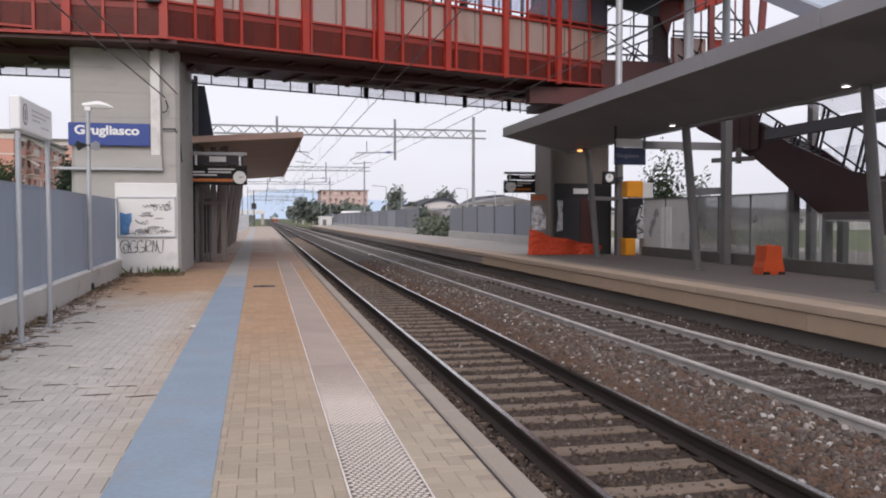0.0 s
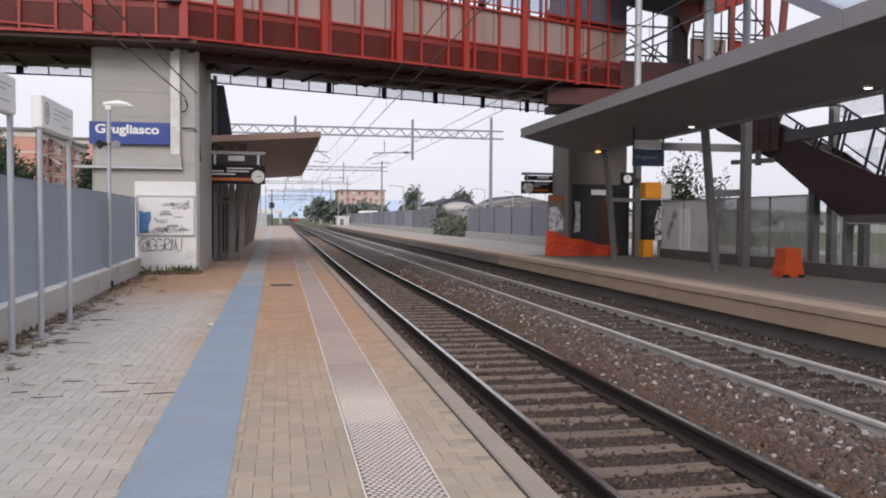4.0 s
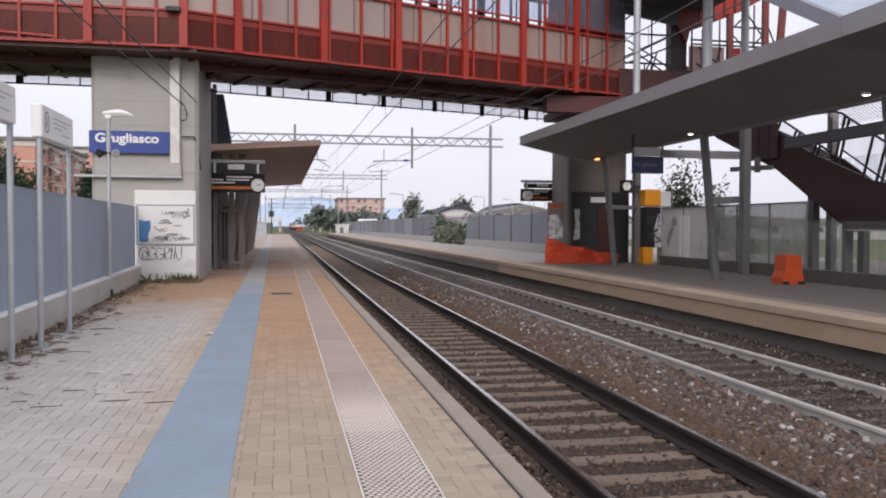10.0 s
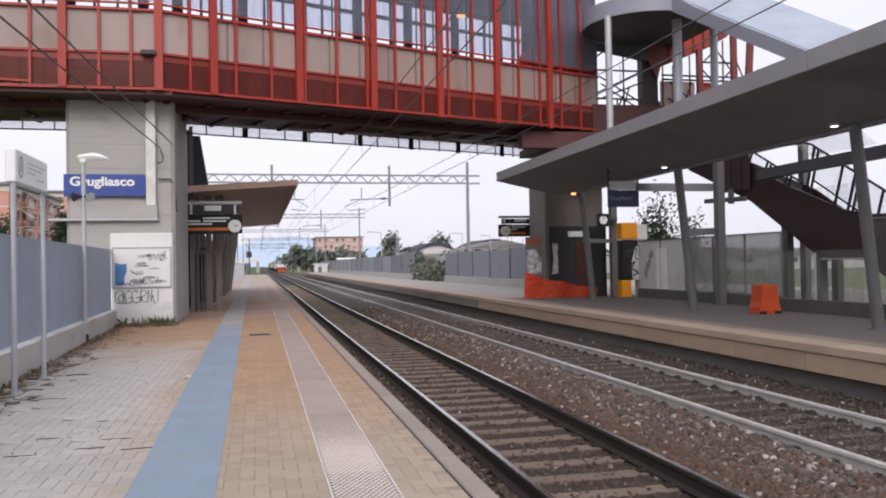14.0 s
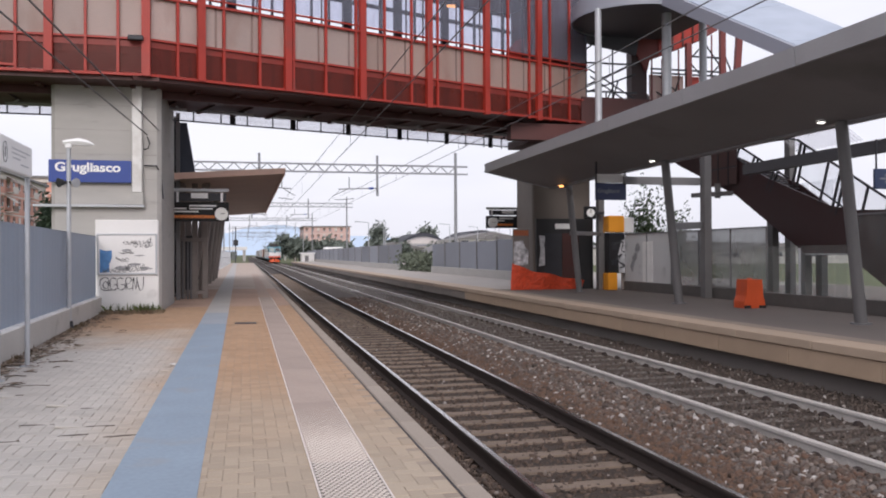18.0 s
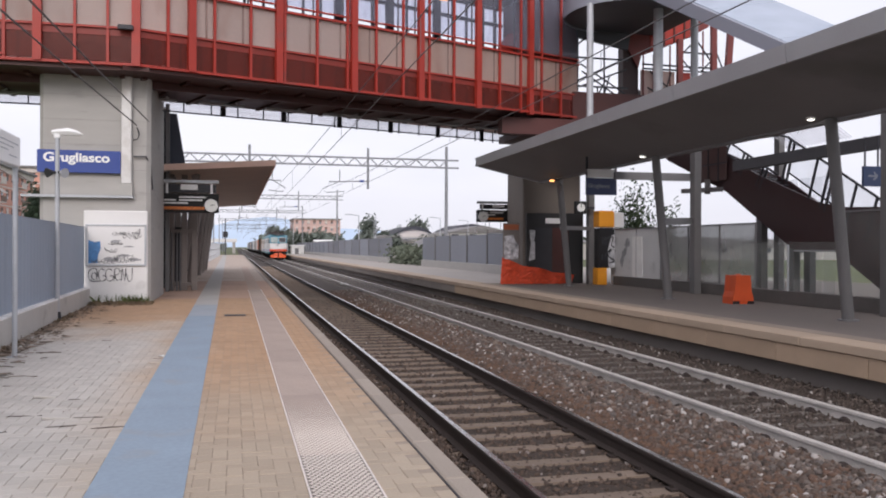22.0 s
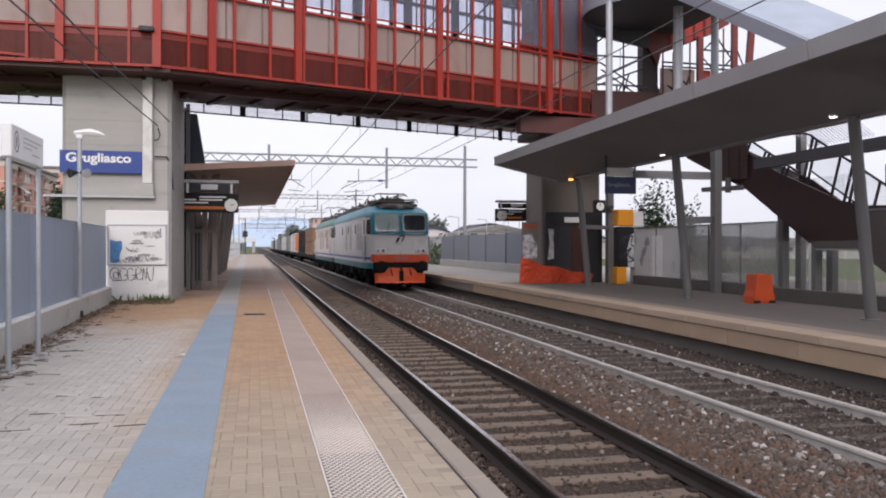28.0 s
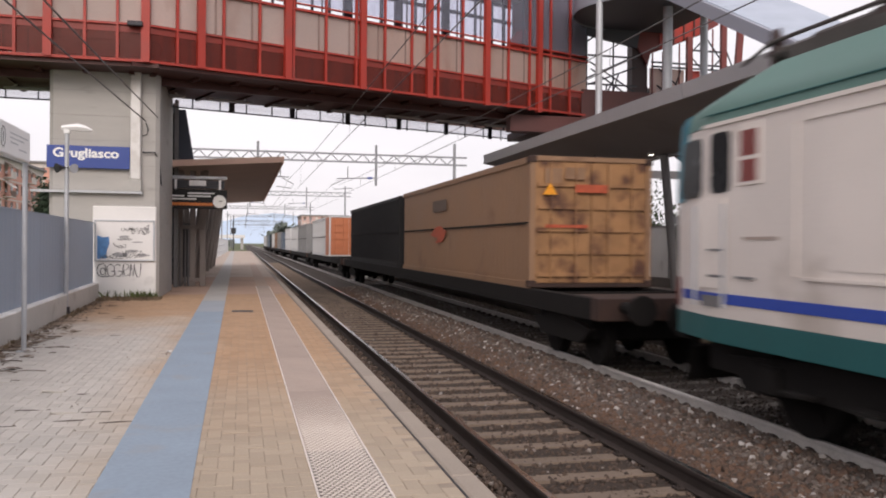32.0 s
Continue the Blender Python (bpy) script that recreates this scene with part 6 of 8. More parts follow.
bush = Shape()
rnd = random.Random(8)
for k in range(2600):
    p = Vector((13.6 + rnd.gauss(0, 0.5), rnd.uniform(59.5, 71.5), 0))
    p.z = rnd.uniform(-0.6, 1.75 - 0.5 * abs(math.sin(p.y * 0.9)))
    n = Vector((rnd.gauss(0, 1), rnd.gauss(0, 1), rnd.gauss(0.3, 1))).normalized()
    u = n.orthogonal().normalized() * 0.16
    w = n.cross(u) * 0.7
    bush.add([p - u, p + w, p + u, p - w], [(0, 1, 2, 3)])
solo("hedge", bush, M_LEAFHEDGE, "overgrown green bush filling a gap in the panels", "bush", kind="stuff")

sheds = [(38, 150, 52, 165, 5.2, 0), (24, 175, 38, 190, 3.6, 0), (47, 150, 66, 170, 3.4, 0), (31, 140, 38, 150, 2.6, 1), (70, 160, 120, 190, 3.6, 0), (90, 150, 130, 170, 2.8, 1)]
for k, (x0, y0, x1, y1, h, arch) in enumerate(sheds):
    t = thing("shed", ((x0 + x1) / 2, (y0 + y1) / 2, -0.9), "low industrial shed with a grey roof beyond the boundary", "shed", "sheds")
    part("wall", Shape().box(x0, y0, -0.9, x1, y1, h - 1.0), M_CONC, t)
    n = 10
    ring = [(x0 + (x1 - x0) * i / n, (h - 1.0) + (1.6 * math.sin(math.pi * i / n) if arch else 1.4 * (1 - abs(2 * i / n - 1)))) for i in range(n + 1)]
    part("roof", Shape().prism([(x, y0 - 0.3, z) for x, z in ring], (0, y1 - y0 + 0.6, 0)), M_ROOFGREY, t)
    for i in range(4):
        part("shed_window", Shape().box(x0 + (x1 - x0) * (i + 0.3) / 4, y0 - 0.05, h - 2.2, x0 + (x1 - x0) * (i + 0.7) / 4, y0, h - 1.3), M_WINDOW, t)
M_HANGAR = material("dark_arched_roof", (0.055, 0.055, 0.065), 0.8, vary=0.1, scale=0.2)
M_BLUEROOF = material("blue_roof_sheet", (0.06, 0.11, 0.22), 0.5, vary=0.1, scale=0.2)
for x0, y0, w, rise, base, m in ((42, 230, 14, 3.0, 4.4, M_HANGAR), (57, 230, 18, 3.8, 4.4, M_HANGAR), (40, 215, 34, 0.5, 3.5, M_BLUEROOF)):
    t = thing("hangar", (x0 + w / 2, y0, -0.9), "wide hall with a dark arched roof beyond the boundary", "hall", "halls")
    part("hall_wall", Shape().box(x0 + 0.3, y0 + 0.3, -0.9, x0 + w - 0.3, y0 + 20, base), M_CONC, t)
    out = [(x0 + w * i / 14, base + rise * math.sin(math.pi * i / 14)) for i in range(15)]
    inn = [(x, base + (z - base) * 0.72 - 0.05) for x, z in reversed(out)]
    part("hall_roof", Shape().loft([[(x, yy, z) for x, z in out + inn] for yy in (y0, y0 + 21)]), m, t, "dark arched roof")
    part("hall_gable", Shape().prism([(x, y0 + 0.6, z) for x, z in inn], (0, 0.2, 0)), M_BAND, t, "pale gable wall")
for k, (x, y, h, sp) in enumerate(((37, 235, 11.0, 2.6), (42, 238, 7.6, 2.2), (57, 262, 11.5, 3.4), (48, 250, 8.5, 4.0), (27, 250, 7.0, 4.0), (22, 225, 6.5, 3.4))):
    tree(x, y, h, sp, 500, 90 + k, M_LEAFHAZE, "dark rounded tree among the distant halls", 0.8)
for k, (x, y, h) in enumerate(((21.5, 130, 7.4), (24.5, 150, 7.2), (38, 135, 6.8), (13.9, 96, 6.0), (6.2 + 6.5, 190, 7.5), (29, 118, 6.6))):
    t = thing("street_lamp", (x, y, -0.9), "thin grey street lamp beyond the boundary", "street lamp", "street lamps")
    part("pole", Shape().tube((x, y, -0.9), (x, y, h - 0.9), 0.09, 6, 0.05), M_STEEL, t)
    part("arm", Shape().tube((x, y, h - 0.9), (x - 1.1, y, h - 0.8), 0.05, 6), M_STEEL, t)
    part("head", Shape().box(x - 1.6, y - 0.12, h - 0.86, x - 1.0, y + 0.12, h - 0.74), M_STEEL, t)
hut = thing("signal_hut", (12.0, 165, -0.9), "small white trackside hut with a flat roof", "hut")
part("hut_wall", Shape().box(10.6, 163, -0.9, 13.0, 167, 1.6), M_WHITEWALL, hut)
part("hut_roof", Shape().box(10.4, 162.8, 1.6, 13.2, 167.2, 1.8), M_WHITE, hut)
part("hut_door", Shape().box(11.2, 162.95, -0.6, 11.9, 163.0, 1.2), M_GREYSTEEL, hut)
van = thing("white_van_body", (17, 168, -0.9), "white boxy vehicle parked beyond the fence", "vehicle")
part("van_body", Shape().box(15.3, 168, -0.3, 19.2, 170, 2.9, 0.2), M_WHITE, van)
part("van_window", Shape().box(15.4, 167.97, 1.6, 19.0, 168.0, 2.3), M_WINDOW, van)
for x in (16.2, 18.3):
    part("van_wheel", Shape().tube((x, 168, -0.55), (x, 168.3, -0.55), 0.35, 12), M_BLACK, van)
cross = thing("far_footbridge", (0, 300, 3), "pale low road bridge across the line far away", "bridge")
part("span", Shape().box(-30, 300, 3.0, 0.6, 304, 4.2), M_WHITEWALL, cross)
for x in (-28, -14, -0.4):
    part("pier", Shape().box(x - 0.5, 300.5, -0.9, x + 0.5, 303.5, 3.0), M_CONC, cross)
sig = thing("signal_mast", (-2.9, 140, 0), "railway signal mast with dark round heads", "signal")
part("mast", Shape().tube((-1.6, 146, 0), (-1.6, 146, 6.2), 0.08, 8), M_DARKSTEEL, sig)
part("signal_head", Shape().box(-2.0, 145.8, 3.0, -1.2, 145.95, 4.0, 0.05), M_BLACK, sig)
hills = Shape()
rnd = random.Random(3)
xs = [-2600 + i * 65 for i in range(81)]
ridge = [-30 + 150 * (0.72 + 0.25 * math.sin(x * 0.0031 + 1.2) + 0.10 * math.sin(x * 0.011) + rnd.uniform(-.03, .03)) for x in xs]
ridge = [r * (1.0 if abs(x - 120) < 420 else max(0.22, 1 - (abs(x - 120) - 420) / 600)) for r, x in zip(ridge, xs)]
for i in range(80):
    hills.add([(xs[i], 3400, -5), (xs[i + 1], 3400, -5), (xs[i + 1], 3700, ridge[i + 1]), (xs[i], 3700, ridge[i])], [(0, 1, 2, 3)])
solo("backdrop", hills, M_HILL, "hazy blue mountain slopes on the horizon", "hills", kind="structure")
trees_far = Shape()
for k in range(5200):
    x = rnd.uniform(-60, 420)
    y = rnd.uniform(420, 520)
    p = Vector((x, y, rnd.uniform(-1, 5.5 + 2.5 * math.sin(x * 0.07) + 1.5 * math.sin(x * 0.21))))
    if abs(x - 4) < 9:
        continue
    n = Vector((rnd.gauss(0, 1), rnd.gauss(-.5, 1), rnd.gauss(0.3, 1))).normalized()
    u = n.orthogonal().normalized() * rnd.uniform(0.8, 1.7)
    w = n.cross(u) * 0.8
    trees_far.add([p - u, p + w, p + u, p - w], [(0, 1, 2, 3)])
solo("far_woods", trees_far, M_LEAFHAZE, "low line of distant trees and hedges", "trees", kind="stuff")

# ---- the freight train ----
M_LWHITE = material("dirty_white_loco_paint", (0.64, 0.63, 0.625), 0.35, vary=0.06, scale=1.0, dirt=(0.42, 0.40, 0.37), dirt_amount=0.4)
M_TEAL = material("teal_loco_paint", (0.012, 0.165, 0.23), 0.4, vary=0.12, scale=1.2, dirt=(0.02, 0.10, 0.11))
M_LBLUE = material("blue_stripe_paint", (0.02, 0.06, 0.36), 0.4, vary=0.08)
M_LRED = material("signal_red_paint", (0.62, 0.075, 0.02), 0.4, vary=0.1, scale=2)
M_PLOW = material("orange_red_plough_paint", (0.72, 0.095, 0.012), 0.45, vary=0.12, scale=2, dirt=(0.30, 0.05, 0.02), dirt_amount=0.3)
M_UNDER = material("grimy_running_gear", (0.014, 0.0125, 0.012), 0.9, vary=0.3, spec=0.18)
M_GRILLEPALE = material("pale_vent_grille", (0.46, 0.455, 0.45), 0.6, vary=0.08, scale=3, fine=120, stretch=(1, 0.2, 3))
M_CURTAIN = material("red_curtain", (0.20, 0.05, 0.045), 0.8, vary=0.3, scale=6, stretch=(1, 4, 0.3))
M_GRILLE = material("beige_vent_grille", (0.36, 0.285, 0.245), 0.6, vary=0.10, scale=3, fine=120, stretch=(1, 0.2, 3))
M_LGLASS = material("cab_glass", (0.03, 0.035, 0.04), 0.06, vary=0.1, bump=0)
# Pale base colour is the reflected sky painted into one windscreen pane.
M_LGLASSL = material("sky_painted_cab_glass", (0.27, 0.34, 0.325), 0.12, vary=0.12, scale=1.5, bump=0)
M_LGLASS2 = material("cab_side_glass", (0.012, 0.013, 0.015), 0.3, vary=0.1, bump=0, spec=0.12)
M_ROOFGEAR = material("roof_equipment", (0.075, 0.066, 0.062), 0.75, vary=0.3, spec=0.25)
M_REDLAMP = material("red_tail_lens", (0.16, 0.025, 0.025), 0.2, vary=0.1)
M_CHROME = material("lamp_glass", (0.55, 0.55, 0.56), 0.15, metal=0.6, vary=0.05)
LOCO_L = 16.45


def outline(z, inset=0.0, l=LOCO_L, w=1.49, rake=0.0):
    """Plan of the body at one height."""
    a, b = inset, 0.0
    ws = [(1.21, 0.0 + rake), (1.29, 0.10 + rake), (w, max(1.15, 0.8 + rake))]
    pts = []
    for hw, y in ws:
        pts.append((hw - a, y + b))
    right = pts + [(hw, l - y) for hw, y in reversed(pts)]
    left = [(-x, y) for x, y in reversed(right)]
    return [(x, y, z) for x, y in right + left]


def rounded(a, b, c, d, power=0.38, n=20):
    """A quadrilateral with rounded corners, from its four corners."""
    a, b, c, d = (Vector(p) for p in (a, b, c, d))
    out = []
    for k in range(n):
        w = 2 * math.pi * (k + 0.5) / n
        u = 0.5 + 0.5 * math.copysign(abs(math.cos(w)) ** power, math.cos(w))
        v = 0.5 + 0.5 * math.copysign(abs(math.sin(w)) ** power, math.sin(w))
        out.append((a * (1 - u) + b * u) * (1 - v) + (d * (1 - u) + c * u) * v)
    return out


def build_loco(label, teal, roof_label, skirt=None, plough=(1, 0), M_LWHITE=M_LWHITE, grille=None, cab_teal=None, LOCO_L=LOCO_L, red=None, slide=0.0, lamp_m=None, screen=None):
    plan = lambda z, inset=0.0, rake=0.0: outline(z, inset, LOCO_L, 1.49, rake)
    t = thing("electric_locomotive", (0, 0, 0), label, "locomotive", "locomotives of the freight train")
    part("skirt", Shape().loft([plan(z) for z in (0.92, 1.19)]), skirt or teal, t, "teal lower skirt", smooth=True)
    body = part("body", Shape().loft([plan(1.191), plan(2.50), plan(2.9, rake=0.06), plan(3.269, rake=0.12)]), M_LWHITE, t, "white body sides", smooth=True)
    roof = part("roof", Shape().loft([plan(3.27, -0.012, rake=0.11), plan(3.44, 0.0, rake=0.15), plan(3.56, 0.05, rake=0.50), plan(3.76, 0.13, rake=1.3), plan(3.92, 0.55, rake=2.2)]), teal, t, roof_label, smooth=True)
    for s in (-1, 1):
        part("stripe", Shape().box(s * 1.495 - 0.004, 1.16, 1.34, s * 1.495 + 0.004, LOCO_L - 1.16, 1.45), M_LBLUE, t, "blue side stripe")
        part("gutter", Shape().box(s * 1.50 - 0.015, 1.0, 3.24, s * 1.50 + 0.015, LOCO_L - 1.0, 3.28), M_LWHITE, t)
        part("sill_line", Shape().box(s * 1.496 - 0.016, 2.2 + slide, 1.645, s * 1.496 + 0.016, LOCO_L - 2.7, 1.675), M_LWHITE, body, "pressed ledge under the panels")
        part("head_line", Shape().box(s * 1.496 - 0.010, 2.2 + slide, 3.10, s * 1.496 + 0.010, LOCO_L - 2.7, 3.125), M_LWHITE, body)
        part("roof_seam", Shape().box(s * 1.502 - 0.012, 1.0, 3.37, s * 1.502 + 0.012, LOCO_L - 1.0, 3.38), skirt or teal, roof)
        for y in (2.2, 5.2, 6.25, 8.35, 9.6, 11.6, 13.4):
            part("panel_joint", Shape().box(s * 1.494 - 0.010, y + slide - 0.016, 1.68, s * 1.494 + 0.010, y + slide + 0.016, 3.10), M_LWHITE, body, "raised panel rim")
        for y in (5.72, 7.9, 10.2, 12.5):
            part("wall_panel", Shape().prism(rounded((s * 1.486, y + slide - 0.42, 1.74), (s * 1.486, y + slide + 0.42, 1.74), (s * 1.486, y + slide + 0.42, 3.05), (s * 1.486, y + slide - 0.42, 3.05), 0.25), (s * 0.012, 0, 0)), M_LWHITE, body)
        for y in (1.9, 4.2, 8.0, 12.0):
            part("skirt_plate", Shape().box(s * 1.492 - 0.006, y, 1.262, s * 1.492 + 0.006, y + 0.35, 1.285), M_GREYSTEEL, body, "small dark data plate")
        for y in [v + slide for v in (4.71, 7.87, 11.01)]:
            win = part("porthole", Shape().loft([[(s * (1.49 + d), y + r * math.cos(a), 2.80 + r * 1.3 * math.sin(a)) for a in [2 * math.pi * k / 16 for k in range(16)]] for d, r in ((0.0, 0.19), (0.02, 0.19), (0.021, 0.17), (0.012, 0.165))]), M_BLACK, t, "oval engine-room window", smooth=True)
            part("porthole_glass", Shape().loft([[(s * (1.49 + d), y + 0.17 * math.cos(a), 2.80 + 0.225 * math.sin(a)) for a in [2 * math.pi * k / 16 for k in range(16)]] for d in (0.005, 0.024)]), M_LGLASS2, win)
        for y, half in [(v + slide, w) for v, w in ((2.71, 0.33), (3.70, 0.34), (6.85, 0.36), (8.94, 0.38))]:
            g = part("vent_grille", Shape().box(s * 1.495 - 0.008, y - half, 1.76, s * 1.495 + 0.008, y + half, 3.06), grille or M_GRILLE, t, "louvred vent")
            for k in range(1, 3):
                part("louvre", Shape().box(s * 1.508 - 0.010, y - half - 0.02, 1.765 + k * 0.433 - 0.012, s * 1.508 + 0.010, y + half + 0.02, 1.765 + k * 0.433 + 0.018), M_LWHITE, g)
            slats = Shape()
            for k in range(28):
                slats.box(s * 1.503 - 0.006, y - half + 0.02, 1.785 + k * 0.0455, s * 1.503 + 0.006, y + half - 0.02, 1.800 + k * 0.0455)
            part("slats", slats, grille or M_GRILLE, g)
        for ye, d in ((0.0, 1), (LOCO_L, -1)):
            yy = lambda v: ye + d * v
            wide = lambda a, b: (min(yy(a), yy(b)), max(yy(a), yy(b)))
            a, b = wide(0.62, 1.15)
            sx = 1.415
            part("cab_window", Shape().prism(rounded((s * 1.292, yy(0.22), 2.50), (s * 1.405, yy(0.86), 2.50), (s * 1.398, yy(0.86), 3.17), (s * 1.290, yy(0.28), 3.17), 0.3), (s * 0.045, 0, 0)), M_LGLASS2, t, "dark cab side window")
            part("cab_door_window", Shape().prism(rounded((s * 1.478, yy(1.12), 2.52), (s * 1.486, yy(1.50), 2.52), (s * 1.486, yy(1.50), 3.17), (s * 1.478, yy(1.12), 3.17), 0.3), (s * 0.018, 0, 0)), M_LGLASS2, t)
            door = part("cab_door", Shape().box(s * 1.497 - 0.008, wide(0.92, 1.42)[0], 1.50, s * 1.497 + 0.008, wide(0.92, 1.42)[1], 2.46), M_LWHITE, t)
            for k in (0.89, 1.46):
                part("grab_rail", Shape().tube((s * 1.54, yy(k), 1.3), (s * 1.54, yy(k), 2.4), 0.018, 6), M_STEEL, t)
            part("step_recess", Shape().box(s * 1.50 - 0.008, wide(0.98, 1.36)[0], 1.30, s * 1.50 + 0.008, wide(0.98, 1.36)[1], 1.42), M_GREYSTEEL, t)
            if d < 0:
                rear = part("curtain_window", Shape().box(s * 1.497 - 0.012, wide(1.66, 2.04)[0], 2.57, s * 1.497 + 0.012, wide(1.66, 2.04)[1], 3.2, 0.01), M_LWHITE, t, "white-framed window with a red curtain")
                for z0, z1 in ((2.61, 2.83), (2.87, 3.13)):
                    part("curtain", Shape().box(s * 1.497 - 0.016, wide(1.71, 1.99)[0], z0, s * 1.497 + 0.016, wide(1.71, 1.99)[1], z1), M_CURTAIN, rear)
            part("stripe_end", Shape().prism([(s * 1.487, yy(1.16), 1.34), (s * 1.487, yy(1.16), 1.45), (s * 1.322, yy(0.29), 1.45), (s * 1.322, yy(0.29), 1.34)], (s * 0.012, 0, 0)), M_LBLUE, t)
            part("side_number_bar", Shape().box(s * 1.497 - 0.004, wide(1.75, 2.3)[0], 2.02, s * 1.497 + 0.004, wide(1.75, 2.3)[1], 2.05), M_GRILLE, t, "small grey unreadable number")
            for k, z in ((1.12, 1.62), (1.12, 1.9), (1.65, 1.62)):
                part("foot_hole", Shape().box(s * 1.503 - 0.008, wide(k, k + 0.3)[0], z, s * 1.503 + 0.008, wide(k, k + 0.3)[1], z + 0.025), M_GREYSTEEL, door)
            for k in (2.3, 3.2):
                part("cab_step", Shape().box(min(s * 1.25, s * 1.45), wide(k, k + 0.35)[0], 0.55, max(s * 1.25, s * 1.45), wide(k, k + 0.35)[1], 0.58), M_UNDER, t)
    # both cab fronts
    for ye, d in ((0.0, 1), (LOCO_L, -1)):
        Y = lambda v: ye + d * v
        plow_m = M_PLOW if (plough[0] if d > 0 else plough[1]) else M_UNDER
        cab = part("cab_front", Shape().loft([[(x, Y(y), z) for x, y in ((-1.22 * k, -0.005 + r), (1.22 * k, -0.005 + r), (1.302 * k, 0.10 + r), (1.346 * k, 0.32 + r), (-1.346 * k, 0.32 + r), (-1.302 * k, 0.10 + r))] for z, k, r in ((2.47, 1.0, -0.02), (2.62, 1.0, -0.02), (3.0, 1.003, 0.03), (3.36, 1.0, 0.08), (3.47, 0.985, 0.15))]), cab_teal or teal, t, "teal window band")
        face = lambda x, z, out=0.0: (x, Y(-0.035 - out + (z - 2.58) * 0.130), z)
        for xa, xb in ((-1.17, -0.09), (0.09, 1.17)):
            fr = part("windscreen_frame", Shape().prism(rounded(face(xa, 2.62), face(xb, 2.62), face(xb, 3.41), face(xa, 3.41), 0.22, 28), (0, d * 0.03, 0)), M_CHROME, t, "pale windscreen frame")
            part("windscreen", Shape().prism(rounded(face(xa + 0.055, 2.675, 0.006), face(xb - 0.055, 2.675, 0.006), face(xb - 0.055, 3.355, 0.006), face(xa + 0.055, 3.355, 0.006), 0.24, 28), (0, d * 0.03, 0)), (screen or M_LGLASSL) if xa * d < 0 else M_LGLASS, fr, "windscreen pane, reflected sky painted into the pale one")
            part("wiper", Shape().beam(face((xa + xb) / 2, 2.62, 0.016), face((xa + xb) / 2 + 0.12, 3.05, 0.016), 0.02, 0.015), M_BLACK, fr)
            part("grab_bar", Shape().pipe([face(xa + 0.1, 2.52, 0.02), face(xa + 0.12, 2.52, 0.06), face(xb - 0.12, 2.52, 0.06), face(xb - 0.1, 2.52, 0.02)], 0.014), M_CHROME, t)
        part("red_band", Shape().loft([[(x, Y(y), z) for x, y in ((-1.21, -0.035), (1.21, -0.035), (1.302, 0.09), (1.322, 0.19), (-1.322, 0.19), (-1.302, 0.09))] for z in (1.24, 1.58)]), red or M_LRED, t, "orange-red front band")
        part("number_bar", Shape().box(-0.22, Y(-0.045) if d > 0 else Y(-0.035), 1.38, 0.28, Y(-0.035) if d > 0 else Y(-0.045), 1.45), M_FENCEPALE, t, "pale unreadable number")
        em = part("emblem", Shape().prism([(-0.24, Y(-0.004), 2.13), (-0.12, Y(-0.004), 2.13), (-0.02, Y(-0.004), 2.35), (-0.14, Y(-0.004), 2.35)], (0, -d * 0.006, 0)), M_BLACK, t, "slanted dark operator emblem")
        part("emblem_bar", Shape().prism([(-0.05, Y(-0.004), 2.38), (0.22, Y(-0.004), 2.38), (0.17, Y(-0.004), 2.44), (-0.10, Y(-0.004), 2.44)], (0, -d * 0.006, 0)), M_BLACK, em)
        part("emblem_bar", Shape().prism([(0.0, Y(-0.004), 2.15), (0.09, Y(-0.004), 2.15), (0.19, Y(-0.004), 2.36), (0.10, Y(-0.004), 2.36)], (0, -d * 0.006, 0)), M_GREYSTEEL, em)
        part("emblem_text_bar", Shape().box(-0.3, min(Y(-0.004), Y(-0.010)), 2.06, 0.02, max(Y(-0.004), Y(-0.010)), 2.085), M_GREYSTEEL, em)
        for x in (-0.95, 0.0, 0.95):
            part("front_seam", Shape().box(x - 0.006, min(Y(-0.004), Y(0.01)), 1.62, x + 0.006, max(Y(-0.004), Y(0.01)), 1.70), M_GREYSTEEL, t)
        for x in (-0.92, 0.92):
            hl = part("headlight_box", Shape().box(x - 0.25, min(Y(-0.03), Y(0.05)), 1.66, x + 0.25, max(Y(-0.03), Y(0.05)), 1.84, 0.02), lamp_m or M_LWHITE, t, "lamp cluster")
            part("headlight", Shape().tube((x - 0.11, Y(-0.06), 1.75), (x - 0.11, Y(0.0), 1.75), 0.06, 14), M_CHROME, hl)
            part("tail_light", Shape().tube((x + 0.11, Y(-0.06), 1.75), (x + 0.11, Y(0.0), 1.75), 0.06, 14), M_REDLAMP, hl)
            bf = part("buffer", Shape().tube((x, Y(-0.32), 1.05), (x, Y(0.05), 1.05), 0.11, 12), M_UNDER, t, "round buffer", smooth=True)
            part("buffer_head", Shape().tube((x, Y(-0.37), 1.05), (x, Y(-0.31), 1.05), 0.25, 18), M_UNDER, bf, smooth=True)
        part("buffer_beam", Shape().box(-1.25, min(Y(-0.03), Y(0.25)), 0.84, 1.25, max(Y(-0.03), Y(0.25)), 1.237, 0.02), M_UNDER, t, "grimy buffer beam")
        part("coupling_hook", Shape().tube((0, Y(-0.25), 1.05), (0, Y(0.1), 1.05), 0.06, 8).tube((0, Y(-0.22), 0.62), (0, Y(-0.22), 1.05), 0.04, 8), M_UNDER, t)
